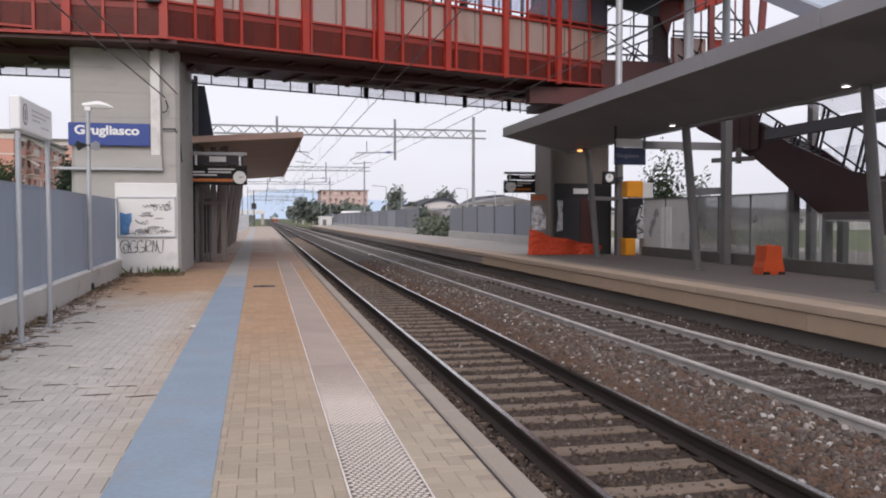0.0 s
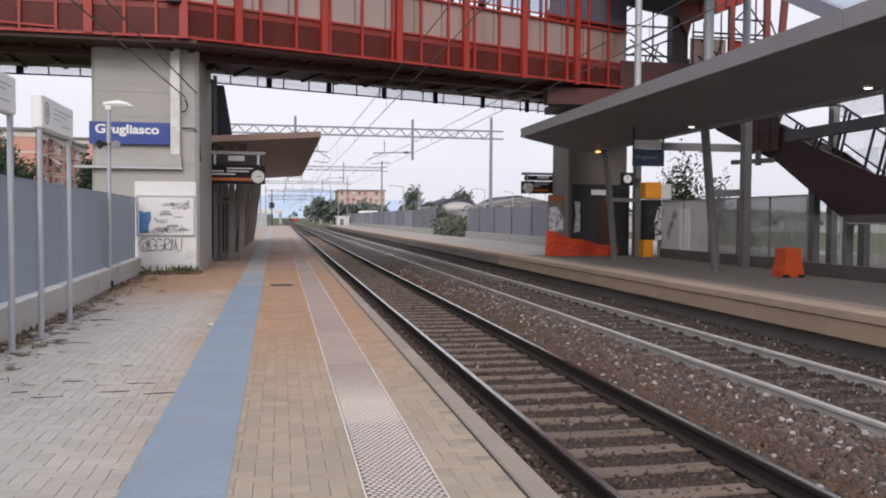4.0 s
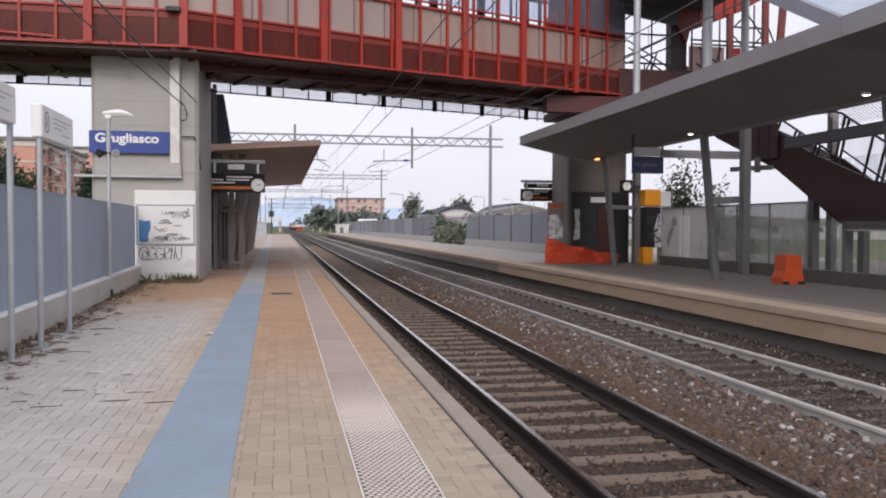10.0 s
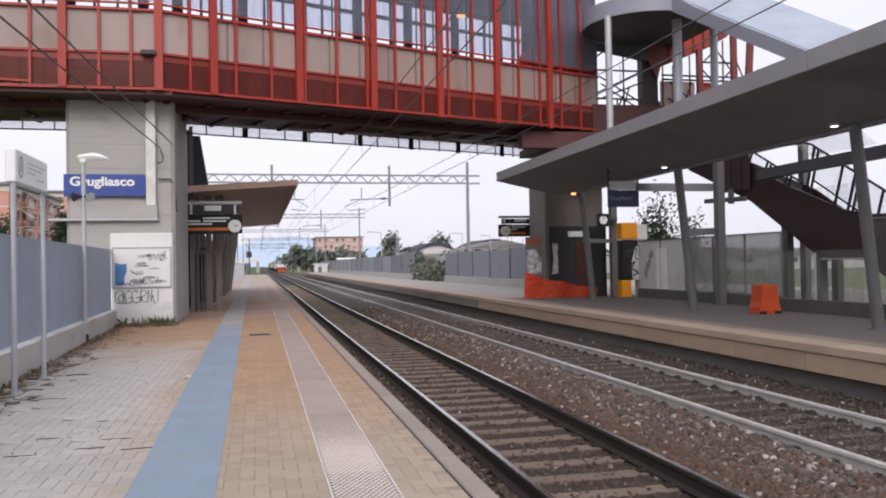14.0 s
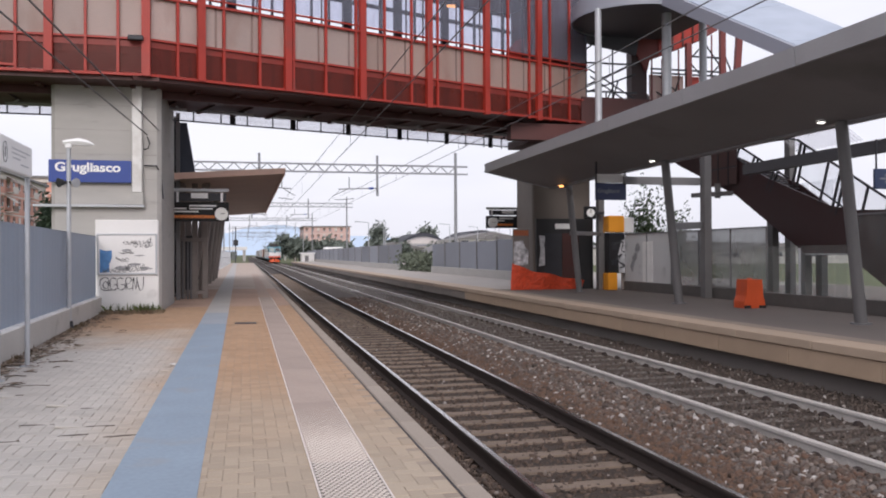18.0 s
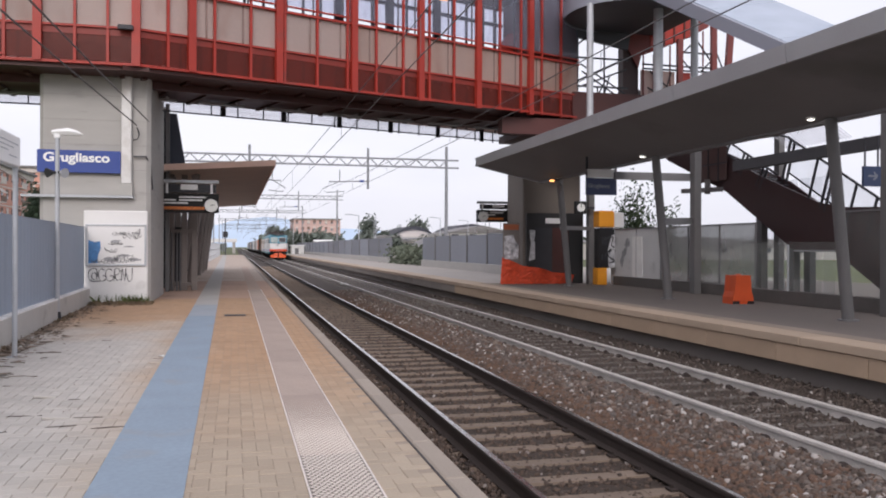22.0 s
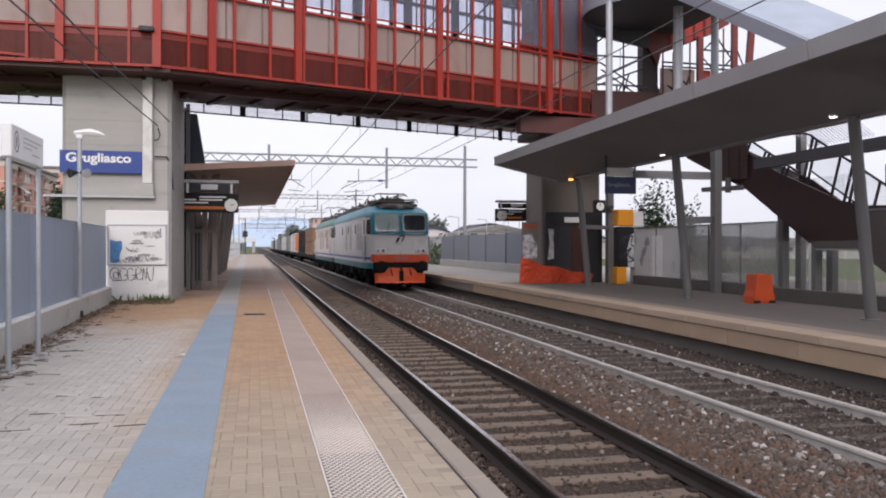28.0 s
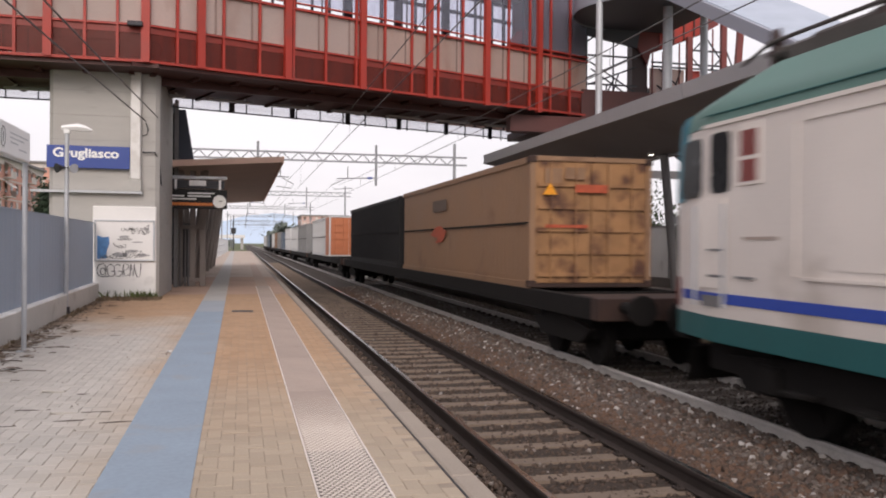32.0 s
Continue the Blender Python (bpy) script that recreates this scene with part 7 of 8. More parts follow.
        for x in (-0.45, 0.42):
            part("air_hose", Shape().pipe([(x, Y(-0.02), 0.95), (x, Y(-0.16), 0.8), (x + 0.06, Y(-0.16), 0.62)], 0.03), M_UNDER, t)
        part("plough", Shape().loft([[(-1.16, Y(0.1 + k), z), (-1.04, Y(-0.10 + k), z), (0, Y(-0.22 + k), z), (1.04, Y(-0.10 + k), z), (1.16, Y(0.1 + k), z), (0, Y(-0.1 + k), z)] for z, k in ((0.30, -0.06), (0.37, 0.0), (0.60, 0.03), (0.74, 0.10))]), plow_m, t, "snow plough")
        part("plough_stay", Shape().prism([(-0.80, Y(-0.1), 0.70), (0.80, Y(-0.1), 0.70), (0.55, Y(-0.06), 0.98), (-0.55, Y(-0.06), 0.98)], (0, d * 0.04, 0)), plow_m, t, "plough stay")
        part("plough_cut", Shape().box(-0.10, min(Y(-0.235), Y(-0.2)), 0.38, 0.10, max(Y(-0.235), Y(-0.2)), 0.86), M_UNDER, t)
        part("front_lamp", Shape().box(-0.14, min(Y(0.1), Y(0.24)), 3.63, 0.14, max(Y(0.1), Y(0.24)), 3.83, 0.04), M_GREYSTEEL, t, "top headlamp housing")
    # roof gear
    part("roof_walk", Shape().box(-1.12, 1.9, 3.76, 1.12, LOCO_L - 1.9, 3.97), M_ROOFGEAR, roof, "dark roof deck")
    for k in range(6):
        part("roof_box", Shape().box(-0.55, 2.2 + k * 2.25, 4.06, 0.55, 3.5 + k * 2.25, 4.18 + 0.07 * (k % 2), 0.04), M_ROOFGEAR, roof)
    rg = random.Random(len(label))
    for k in range(9):
        y = 1.6 + k * (LOCO_L - 3.2) / 8
        part("roof_bar", Shape().beam((-1.0, y, 4.02 + rg.uniform(0, 0.16)), (1.0, y + rg.uniform(-0.5, 0.5), 4.04 + rg.uniform(0, 0.16)), 0.05, 0.06), M_ROOFGEAR, roof)
        x = rg.choice((-0.75, 0.75, 0.2, -0.3))
        part("roof_insulator", Shape().tube((x, y + 0.4, 3.95), (x, y + 0.4, 4.34), 0.055, 8).tube((x, y + 0.4, 4.05), (x, y + 0.4, 4.08), 0.10, 10).tube((x, y + 0.4, 4.18), (x, y + 0.4, 4.21), 0.10, 10), M_STAIRRED, roof)
        part("roof_hatch", Shape().box(-0.9, y - 0.45, 3.97, 0.9, y + 0.3, 4.03 + 0.05 * rg.random(), 0.03), M_ROOFGEAR, roof)
    part("busbar", Shape().pipe([(0.35, 1.2, 4.32), (0.3, 4.0, 4.40), (-0.25, 8.0, 4.36), (0.3, LOCO_L - 1.4, 4.34)], 0.025), M_ROOFGEAR, roof)
    for ye, d in ((0.0, 1), (LOCO_L, -1)):
        part("roof_cowl", Shape().loft([[(x * w, ye + d * y, z) for x, z in ((-1, 3.72), (-0.8, 3.72 + h * 0.75), (-0.4, 3.72 + h), (0.4, 3.72 + h), (0.8, 3.72 + h * 0.75), (1, 3.72))] for y, w, h in ((0.85, 0.70, 0.12), (1.2, 0.90, 0.26), (1.9, 1.0, 0.31), (2.6, 1.0, 0.30))]), M_ROOFGEAR, roof, "dark equipment cowl over the cab")
    for s in (-1, 1):
        part("roof_rail", Shape().pipe([(s * 0.95, 0.9, 4.0), (s * 0.95, 1.4, 4.14), (s * 0.95, LOCO_L - 1.4, 4.14), (s * 0.95, LOCO_L - 0.9, 4.0)], 0.022), M_ROOFGEAR, roof)
    for yp, up in ((3.0, 0), (LOCO_L - 3.0, 1)):
        pan = part("pantograph", Shape().box(-0.55, yp - 0.6, 4.2, 0.55, yp + 0.6, 4.25), M_ROOFGEAR, t, "folding pantograph")
        h = 5.09 if up else 4.5
        fr = Shape()
        for s in (-1, 1):
            k = yp + (0.75 if up else 1.0)
            fr.tube((s * 0.4, yp - 0.4, 4.28), (s * 0.28, k, (4.28 + h) / 2), 0.03, 6).tube((s * 0.28, k, (4.28 + h) / 2), (s * 0.5, yp, h), 0.025, 6)
        part("pantograph_arm", fr, M_ROOFGEAR, pan)
        part("collector", Shape().pipe([(-0.85, yp, h - 0.12), (-0.65, yp, h), (0.65, yp, h), (0.85, yp, h - 0.12)], 0.03), M_ROOFGEAR, pan)
        for s in (-1, 1):
            for q in (-0.5, 0.5):
                part("insulator", Shape().tube((s * 0.45, yp + q, 4.0), (s * 0.45, yp + q, 4.2), 0.06, 8), M_STAIRRED, pan)
    part("underframe", Shape().box(-1.15, 0.6, 0.55, 1.15, LOCO_L - 0.6, 0.94), M_UNDER, t, "dark underframe")
    for yb in (3.0, LOCO_L / 2, LOCO_L - 3.0):
        bogie = part("bogie", Shape().box(-1.12, yb - 1.55, 0.5, 1.12, yb + 1.55, 0.72), M_UNDER, t, "grimy two-axle bogie")
        for s in (-1, 1):
            part("bogie_frame", Shape().prism([(s * 1.12, yb - 1.9, 0.75), (s * 1.12, yb - 1.6, 0.42), (s * 1.12, yb - 0.5, 0.5), (s * 1.12, yb + 0.5, 0.5), (s * 1.12, yb + 1.6, 0.42), (s * 1.12, yb + 1.9, 0.75), (s * 1.12, yb, 0.9)], (s * 0.12, 0, 0)), M_UNDER, bogie)
            for q in (-1.1, 1.1):
                part("axle_box", Shape().box(min(s * 1.12, s * 1.32), yb + q - 0.16, 0.45, max(s * 1.12, s * 1.32), yb + q + 0.16, 0.75, 0.03), M_UNDER, bogie)
                part("spring", Shape().tube((s * 1.2, yb + q, 0.72), (s * 1.2, yb + q, 0.95), 0.09, 8), M_UNDER, bogie)
    return t


def wheelset(parent, y, r):
    s = Shape().tube((-1.0, 0, 0), (1.0, 0, 0), 0.08, 10)
    for k in (-1, 1):
        s.tube((k * 0.69, 0, 0), (k * 0.82, 0, 0), r, 28).tube((k * 0.66, 0, 0), (k * 0.69, 0, 0), r + 0.03, 28)
        s.tube((k * 0.82, 0, 0), (k * 0.84, 0, 0), r * 0.35, 12)
        for a in range(3):
            c, d = math.cos(a * 2.094), math.sin(a * 2.094)
            s.box(k * 0.825 - 0.01, c * r * 0.6 - 0.06, d * r * 0.6 - 0.06, k * 0.825 + 0.01, c * r * 0.6 + 0.06, d * r * 0.6 + 0.06)
    o = part("wheelset", s, M_UNDER, parent, "steel wheelset")
    o.location = (0, y, r)
    return o


def build_wagon(length, label):
    t = thing("container_wagon", (0, 0, 0), label, "freight wagon", "wagons of the freight train")
    part("side_beam", Shape().box(-1.25, 0.4, 0.80, -1.08, length - 0.4, 1.14, 0.01), M_UNDER, t)
    part("side_beam", Shape().box(1.08, 0.4, 0.80, 1.25, length - 0.4, 1.14, 0.01), M_UNDER, t)
    part("end_sill", Shape().box(-1.3, 0.3, 0.82, 1.3, 0.6, 1.16, 0.01), M_RUST, t, "rusty end sill")
    part("end_sill", Shape().box(-1.3, length - 0.6, 0.82, 1.3, length - 0.3, 1.16, 0.01), M_RUST, t, "rusty end sill")
    y = 1.2
    while y < length - 1:
        part("cross_member", Shape().box(-1.08, y, 0.9, 1.08, y + 0.18, 1.12), M_UNDER, t)
        y += 1.4
    part("end_platform", Shape().box(-1.2, 0.6, 1.10, 1.2, 1.9, 1.135), M_RUST, t, "rusty end platform")
    for ye, d in ((0.3, 1), (length - 0.3, -1)):
        for x in (-0.88, 0.88):
            b = part("buffer", Shape().tube((x, ye - d * 0.55, 1.02), (x, ye, 1.02), 0.09, 10), M_UNDER, t)
            part("buffer_head", Shape().tube((x, ye - d * 0.6, 1.02), (x, ye - d * 0.54, 1.02), 0.22, 14), M_UNDER, b)
        part("hook", Shape().tube((0, ye - d * 0.4, 1.0), (0, ye, 1.0), 0.06, 6), M_UNDER, t)
    for yb in (2.4, length - 2.4):
        bogie = part("bogie", Shape().box(-1.0, yb - 1.2, 0.45, 1.0, yb + 1.2, 0.8), M_UNDER, t, "wagon bogie")
        for s in (-1, 1):
            part("bogie_frame", Shape().prism([(s * 1.0, yb - 1.35, 0.62), (s * 1.0, yb - 0.9, 0.36), (s * 1.0, yb + 0.9, 0.36), (s * 1.0, yb + 1.35, 0.62), (s * 1.0, yb, 0.8)], (s * 0.1, 0, 0)), M_UNDER, bogie)
    return t


M_RUST = material("rusty_wagon_steel", (0.04, 0.02, 0.015), 0.8, vary=0.4, scale=3, dirt=(0.03, 0.018, 0.014))


def container_box(y0, y1, z1, m, t, name="container", label="", door_m=None):
    """A swap body on a wagon: ribbed sides, doors at the front."""
    w = 1.225
    lift = 0.024 if m is M_C_TAN else 0.012
    box = part(name, Shape().box(-w + 0.03, y0 + 0.05, 1.16, w - 0.03, y1 - 0.05, z1, 0.02), m, t, label)
    for s in (-1, 1):
        ribs = Shape()
        y = y0 + 0.35
        while y < y1 - 0.3:
            ribs.box(min(s * (w - 0.03), s * (w - lift)), y, 1.34, max(s * (w - 0.03), s * (w - lift)), y + 0.11, z1 - 0.12)
            y += 0.27
        part("side_ribs", ribs, m, box)
        for z in (1.20, z1 - 0.06, (1.2 + z1) / 2):
            part("side_rail", Shape().box(min(s * (w - 0.035), s * (w + 0.004)), y0, z - 0.06, max(s * (w - 0.035), s * (w + 0.004)), y1, z + 0.06 if z != (1.2 + z1) / 2 else z - 0.02), m if z != (1.2 + z1) / 2 else M_UNDER, box)
    dm = door_m or m
    for xa, xb in ((-w + 0.08, -0.01), (0.01, w - 0.08)):
        door = part("door", Shape().box(xa, y0, 1.24, xb, y0 + 0.05, z1 - 0.08, 0.008), dm, box, "end door with locking bars")
        for k in range(5):
            part("door_rib", Shape().box(xa + 0.06, y0 - 0.05, 1.36 + k * (z1 - 1.5) / 5, xb - 0.06, y0, 1.36 + k * (z1 - 1.5) / 5 + 0.07), dm, door)
        for q in (0.28, 0.72):
            part("lock_bar", Shape().tube((xa + (xb - xa) * q, y0 - 0.06, 1.25), (xa + (xb - xa) * q, y0 - 0.06, z1 - 0.1), 0.02, 6), dm, door)
    for x in (-w + 0.04, w - 0.04):
        part("corner_post", Shape().box(x - 0.05, y0 - 0.03, 1.16, x + 0.05, y0 + 0.09, z1), m, box)
        for z in (1.16, z1 - 0.12):
            part("corner_casting", Shape().box(x - 0.075, y0 - 0.045, z, x + 0.075, y0 + 0.13, z + 0.13, 0.01), M_RUST if m is M_C_TAN else m, box)
    part("door_header", Shape().box(-w + 0.1, y0 - 0.035, z1 - 0.08, w - 0.1, y0 + 0.06, z1 + 0.01), m, box)
    part("door_sill", Shape().box(-w + 0.1, y0 - 0.035, 1.16, w - 0.1, y0 + 0.05, 1.235), M_RUST if m is M_C_TAN else m, box)
    return box


M_C_TAN = material("tan_container", (0.255, 0.147, 0.083), 0.6, vary=0.12, scale=1.0, dirt=(0.17, 0.09, 0.05), dirt_amount=0.45)
M_C_TANDOOR = material("ochre_container_door", (0.30, 0.155, 0.066), 0.6, vary=0.3, scale=2.2, dirt=(0.08, 0.03, 0.018), dirt_amount=0.85, dirt_scale=2.6)
M_FADERED = material("faded_red_print", (0.40, 0.075, 0.03), 0.6, vary=0.35, scale=8)
M_C_DARK = material("dark_grey_container", (0.020, 0.0195, 0.021), 0.7, vary=0.2, spec=0.2)
M_C_ORANGE = material("orange_container", (0.50, 0.17, 0.075), 0.55, vary=0.12)
M_C_GREY = material("grey_container", (0.22, 0.22, 0.22), 0.55, vary=0.12)
M_C_WHITE = material("white_container", (0.55, 0.55, 0.55), 0.55, vary=0.08)
M_C_BLUE = material("slate_container", (0.10, 0.14, 0.19), 0.55, vary=0.12)

loco_a = build_loco("white and teal electric locomotive with orange-red front leading a freight train", M_TEAL, "bright teal roof sides", grille=M_GRILLEPALE, LOCO_L=17.2)
M_TEALOLD = material("faded_teal_paint", (0.10, 0.20, 0.175), 0.5, vary=0.12, scale=1.0, dirt=(0.05, 0.10, 0.09))
M_SKIRTB = material("grimy_teal_skirt", (0.010, 0.10, 0.105), 0.45, vary=0.15, scale=1.0)
# This loco's windscreen has a beige reflection put into its colour.
loco_b = build_loco("second white electric locomotive with a faded green roof", M_TEALOLD, "faded green roof sides", M_SKIRTB, (0, 0), cab_teal=M_TEAL, M_LWHITE=material("grimy_cream_loco_paint", (0.70, 0.635, 0.59), 0.45, vary=0.08, scale=1.0, dirt=(0.42, 0.36, 0.31), dirt_amount=0.55),
                    LOCO_L=16.25, slide=0.28, screen=material("beige_reflection_cab_glass", (0.30, 0.255, 0.24), 0.2, vary=0.3, scale=1.5, bump=0), lamp_m=M_GREYSTEEL, red=material("rusty_red_band", (0.13, 0.022, 0.016), 0.6, vary=0.3, scale=3, dirt=(0.07, 0.025, 0.02), dirt_amount=0.6))
VEHICLES = [(loco_a, 0.0), (loco_b, 17.95)]
wheels = []
for lo, long in ((loco_a, 17.2), (loco_b, 16.25)):
    for yb in (3.0, long / 2, long - 3.0):
        for q in (-1.1, 1.1):
            wheels.append((wheelset(lo, yb + q, 0.56), yb + q, 0.56))
LOADS = [  # start, length, loads: (from, to, top, material, door material)
    (36.1, 33.0, "long flat container wagon with a tan and a dark container", [(3.6, 16.3, 3.62, M_C_TAN, M_C_TANDOOR), (17.0, 30.5, 3.60, M_C_DARK, M_C_DARK)]),
    (69.7, 25.0, "flat container wagon with an orange and white container", [(7.4, 20.5, 3.66, M_C_WHITE, M_C_ORANGE)]),
    (95.2, 25.0, "flat container wagon with grey containers", [(0.9, 12.6, 3.6, M_C_GREY, M_C_GREY), (13.0, 24.4, 3.6, M_C_WHITE, M_C_WHITE)]),
    (120.7, 25.0, "flat container wagon with white containers", [(0.9, 12.6, 3.7, M_C_WHITE, M_C_WHITE), (13.0, 24.4, 3.4, M_C_BLUE, M_C_BLUE)]),
    (146.2, 25.0, "flat container wagon with grey and tan containers", [(0.9, 12.6, 3.5, M_C_GREY, M_C_GREY), (13.0, 24.4, 3.6, M_C_TAN, M_C_TAN)]),
    (171.7, 25.0, "flat container wagon with mixed containers", [(0.9, 12.6, 3.6, M_C_WHITE, M_C_WHITE), (13.0, 24.4, 3.6, M_C_DARK, M_C_DARK)]),
    (197.2, 25.0, "flat container wagon with blue containers", [(0.9, 12.6, 3.6, M_C_BLUE, M_C_BLUE), (13.0, 24.4, 3.6, M_C_GREY, M_C_GREY)]),
    (222.7, 25.0, "flat container wagon at the train's end", [(0.9, 12.6, 3.6, M_C_WHITE, M_C_WHITE), (13.0, 24.4, 3.6, M_C_WHITE, M_C_WHITE)]),
]
for start, length, label, loads in LOADS:
    wg = build_wagon(length, label)
    VEHICLES.append((wg, start))
    for a, b, z, m, dm in loads:
        bx = container_box(a, b, z, m, wg, door_m=dm, label="ribbed freight container")
        if m is M_C_TAN and start < 40:
            for x0, z0, x1, z1 in ((-0.95, 3.12, -0.62, 3.4), (-0.55, 3.2, -0.15, 3.42)):
                part("door_placard", Shape().box(x0, a - 0.062, z0, x1, a - 0.056, z1), M_C_TAN, bx)
            part("warning_mark", Shape().prism([(-1.0, a - 0.088, 2.9), (-0.72, a - 0.088, 2.9), (-0.86, a - 0.088, 3.12)], (0, 0.006, 0)), M_YELLOW, bx, "yellow warning triangle")
            part("red_stripe_bar", Shape().box(-0.95, a - 0.085, 2.28, -0.1, a - 0.078, 2.34), M_FADERED, bx)
            part("red_lettering_bar", Shape().box(-0.35, a - 0.085, 2.95, 0.3, a - 0.078, 3.1), M_FADERED, bx, "faded red writing")
            part("side_mark", Shape().prism([(-1.232, a + 6.6, 2.28), (-1.232, a + 7.0, 2.02), (-1.232, a + 7.9, 1.98), (-1.232, a + 7.5, 2.12), (-1.232, a + 8.5, 2.2), (-1.232, a + 7.9, 2.42), (-1.232, a + 7.3, 2.46)], (0.004, 0, 0)), M_FADERED, bx, "faded red side mark")
            part("side_writing_bar", Shape().box(-1.234, a + 6.6, 2.85, -1.230, a + 8.2, 3.15), material("dull_brown_print", (0.12, 0.085, 0.065), 0.7, vary=0.3, scale=9), bx)
        if m is M_C_WHITE and dm is M_C_ORANGE:
            part("orange_end_band", Shape().box(-1.236, a, 1.2, -1.231, a + 2.2, z - 0.05), M_C_ORANGE, bx)
    for yb in (2.4, length - 2.4):
        for q in (-0.9, 0.9):
            if start < 90:
                wheels.append((wheelset(wg, yb + q, 0.46), yb + q, 0.46))
            else:
                wheelset(wg, yb + q, 0.46)

SPEED, AT28 = 15.53, 37.20


def train_y(t):
    return AT28 - SPEED * (t - 28.0)


def motions():
    """The train runs towards the camera on the far track; wheelsets turn as they roll."""
    for ob, back in VEHICLES:
        walk(ob, [(t, pose(TRAIN_X, train_y(t) + back, RAIL)) for t in (0.0, 4.0, 8.0, 12.0, 16.0, 20.0, 24.0, 28.0, 29.0, 30.0, 31.0, 32.0)])
    for ob, y, r in wheels:
        turn = math.degrees(SPEED / r)
        rows = []
        t = 0.0
        while t <= 32.001:
            rows.append((t, pose(0, y, r, turn * (t - 32.0), 0, 0)))
            t += 1 / 30
        walk(ob, rows)

# ---- small pieces: pavers and stones ----
def stone_field(name, seed, count, area, z_at, size, mat, label, flat=1.0):
    """Many small broken stones in one mesh; area gives a place for a pair of random numbers."""
    rs = np.random.RandomState(seed)
    ph = (1 + 5 ** 0.5) / 2
    iv = np.array([(-1, ph, 0), (1, ph, 0), (-1, -ph, 0), (1, -ph, 0), (0, -1, ph), (0, 1, ph), (0, -1, -ph), (0, 1, -ph), (ph, 0, -1), (ph, 0, 1), (-ph, 0, -1), (-ph, 0, 1)]) / 1.9
    it = np.array([(0, 11, 5), (0, 5, 1), (0, 1, 7), (0, 7, 10), (0, 10, 11), (1, 5, 9), (5, 11, 4), (11, 10, 2), (10, 7, 6), (7, 1, 8), (3, 9, 4), (3, 4, 2), (3, 2, 6), (3, 6, 8), (3, 8, 9), (4, 9, 5), (2, 4, 11), (6, 2, 10), (8, 6, 7), (9, 8, 1)])
    xy = area(rs, count)
    n = len(xy)
    sc = size * rs.uniform(0.5, 1.0, (n, 1, 1)) ** 1.5 * 1.7 * rs.uniform(0.45, 1.25, (n, 1, 3))
    v = iv[None] * sc * rs.uniform(0.55, 1.3, (n, 12, 1))
    a, b = rs.uniform(0, 6.28, n), rs.uniform(0, 6.28, n)
    ca, sa, cb, sb = np.cos(a)[:, None], np.sin(a)[:, None], np.cos(b)[:, None], np.sin(b)[:, None]
    y, z = v[:, :, 1] * ca - v[:, :, 2] * sa, v[:, :, 1] * sa + v[:, :, 2] * ca
    x, y = v[:, :, 0] * cb - y * sb, v[:, :, 0] * sb + y * cb
    z = z * flat
    zc = np.array([z_at(px, py) for px, py in xy]) + rs.uniform(-0.012, 0.02, n)
    verts = np.stack([x + xy[:, 0:1], y + xy[:, 1:2], z + zc[:, None]], 2).reshape(-1, 3)
    tris = (it[None] + 12 * np.arange(n)[:, None, None]).reshape(-1, 3)
    me = bpy.data.meshes.new(name)
    me.vertices.add(len(verts)), me.loops.add(tris.size), me.polygons.add(len(tris))
    me.vertices.foreach_set("co", verts.ravel())
    me.loops.foreach_set("vertex_index", tris.ravel())
    me.polygons.foreach_set("loop_start", np.arange(0, tris.size, 3))
    me.update(calc_edges=True)
    me.validate()
    return solo(name, me, mat, label, "stones", kind="stuff")


def stone_material(name, stops):
    m = material(name, (0.15, 0.12, 0.1), 0.9, vary=0.2, scale=14, fine=90, bump=0.3)
    n, l = m.node_tree.nodes, m.node_tree.links
    bsdf = n["Principled BSDF"]
    old = bsdf.inputs["Base Color"].links[0].from_socket
    g = n.new("ShaderNodeNewGeometry")
    r = n.new("ShaderNodeValToRGB")
    while len(r.color_ramp.elements) < len(stops):
        r.color_ramp.elements.new(0.5)
    for e, (p, c) in zip(r.color_ramp.elements, stops):
        e.position, e.color = p, tuple(c) + (1,)
    l.new(g.outputs["Random Per Island"], r.inputs[0])
    k = n.new("ShaderNodeMix")
    k.data_type, k.blend_type = "RGBA", "MIX"
    k.inputs[0].default_value = 0.25
    l.new(r.outputs[0], k.inputs[6]), l.new(old, k.inputs[7])
    l.new(k.outputs[2], bsdf.inputs["Base Color"])
    return m


M_STONE = stone_material("track_ballast_stone", [(0.0, (0.024, 0.018, 0.014)), (0.16, (0.062, 0.041, 0.031)), (0.32, (0.125, 0.060, 0.034)), (0.46, (0.056, 0.042, 0.036)), (0.60, (0.145, 0.104, 0.082)), (0.74, (0.090, 0.084, 0.084)), (0.88, (0.205, 0.158, 0.132)), (0.945, (0.25, 0.215, 0.19)), (0.965, (0.44, 0.41, 0.39)), (1.0, (0.62, 0.59, 0.57))])
M_STONEBROWN = stone_material("brown_ballast_stone", [(0.0, (0.018, 0.012, 0.01)), (0.3, (0.082, 0.040, 0.023)), (0.6, (0.135, 0.066, 0.034)), (0.85, (0.082, 0.052, 0.038)), (0.955, (0.13, 0.10, 0.085)), (0.975, (0.40, 0.36, 0.34)), (1.0, (0.55, 0.52, 0.5))])
M_STONEFAR = stone_material("sooty_ballast_stone", [(0.0, (0.032, 0.025, 0.021)), (0.6, (0.075, 0.056, 0.046)), (0.94, (0.115, 0.09, 0.077)), (0.97, (0.36, 0.33, 0.31)), (1.0, (0.5, 0.47, 0.45))])
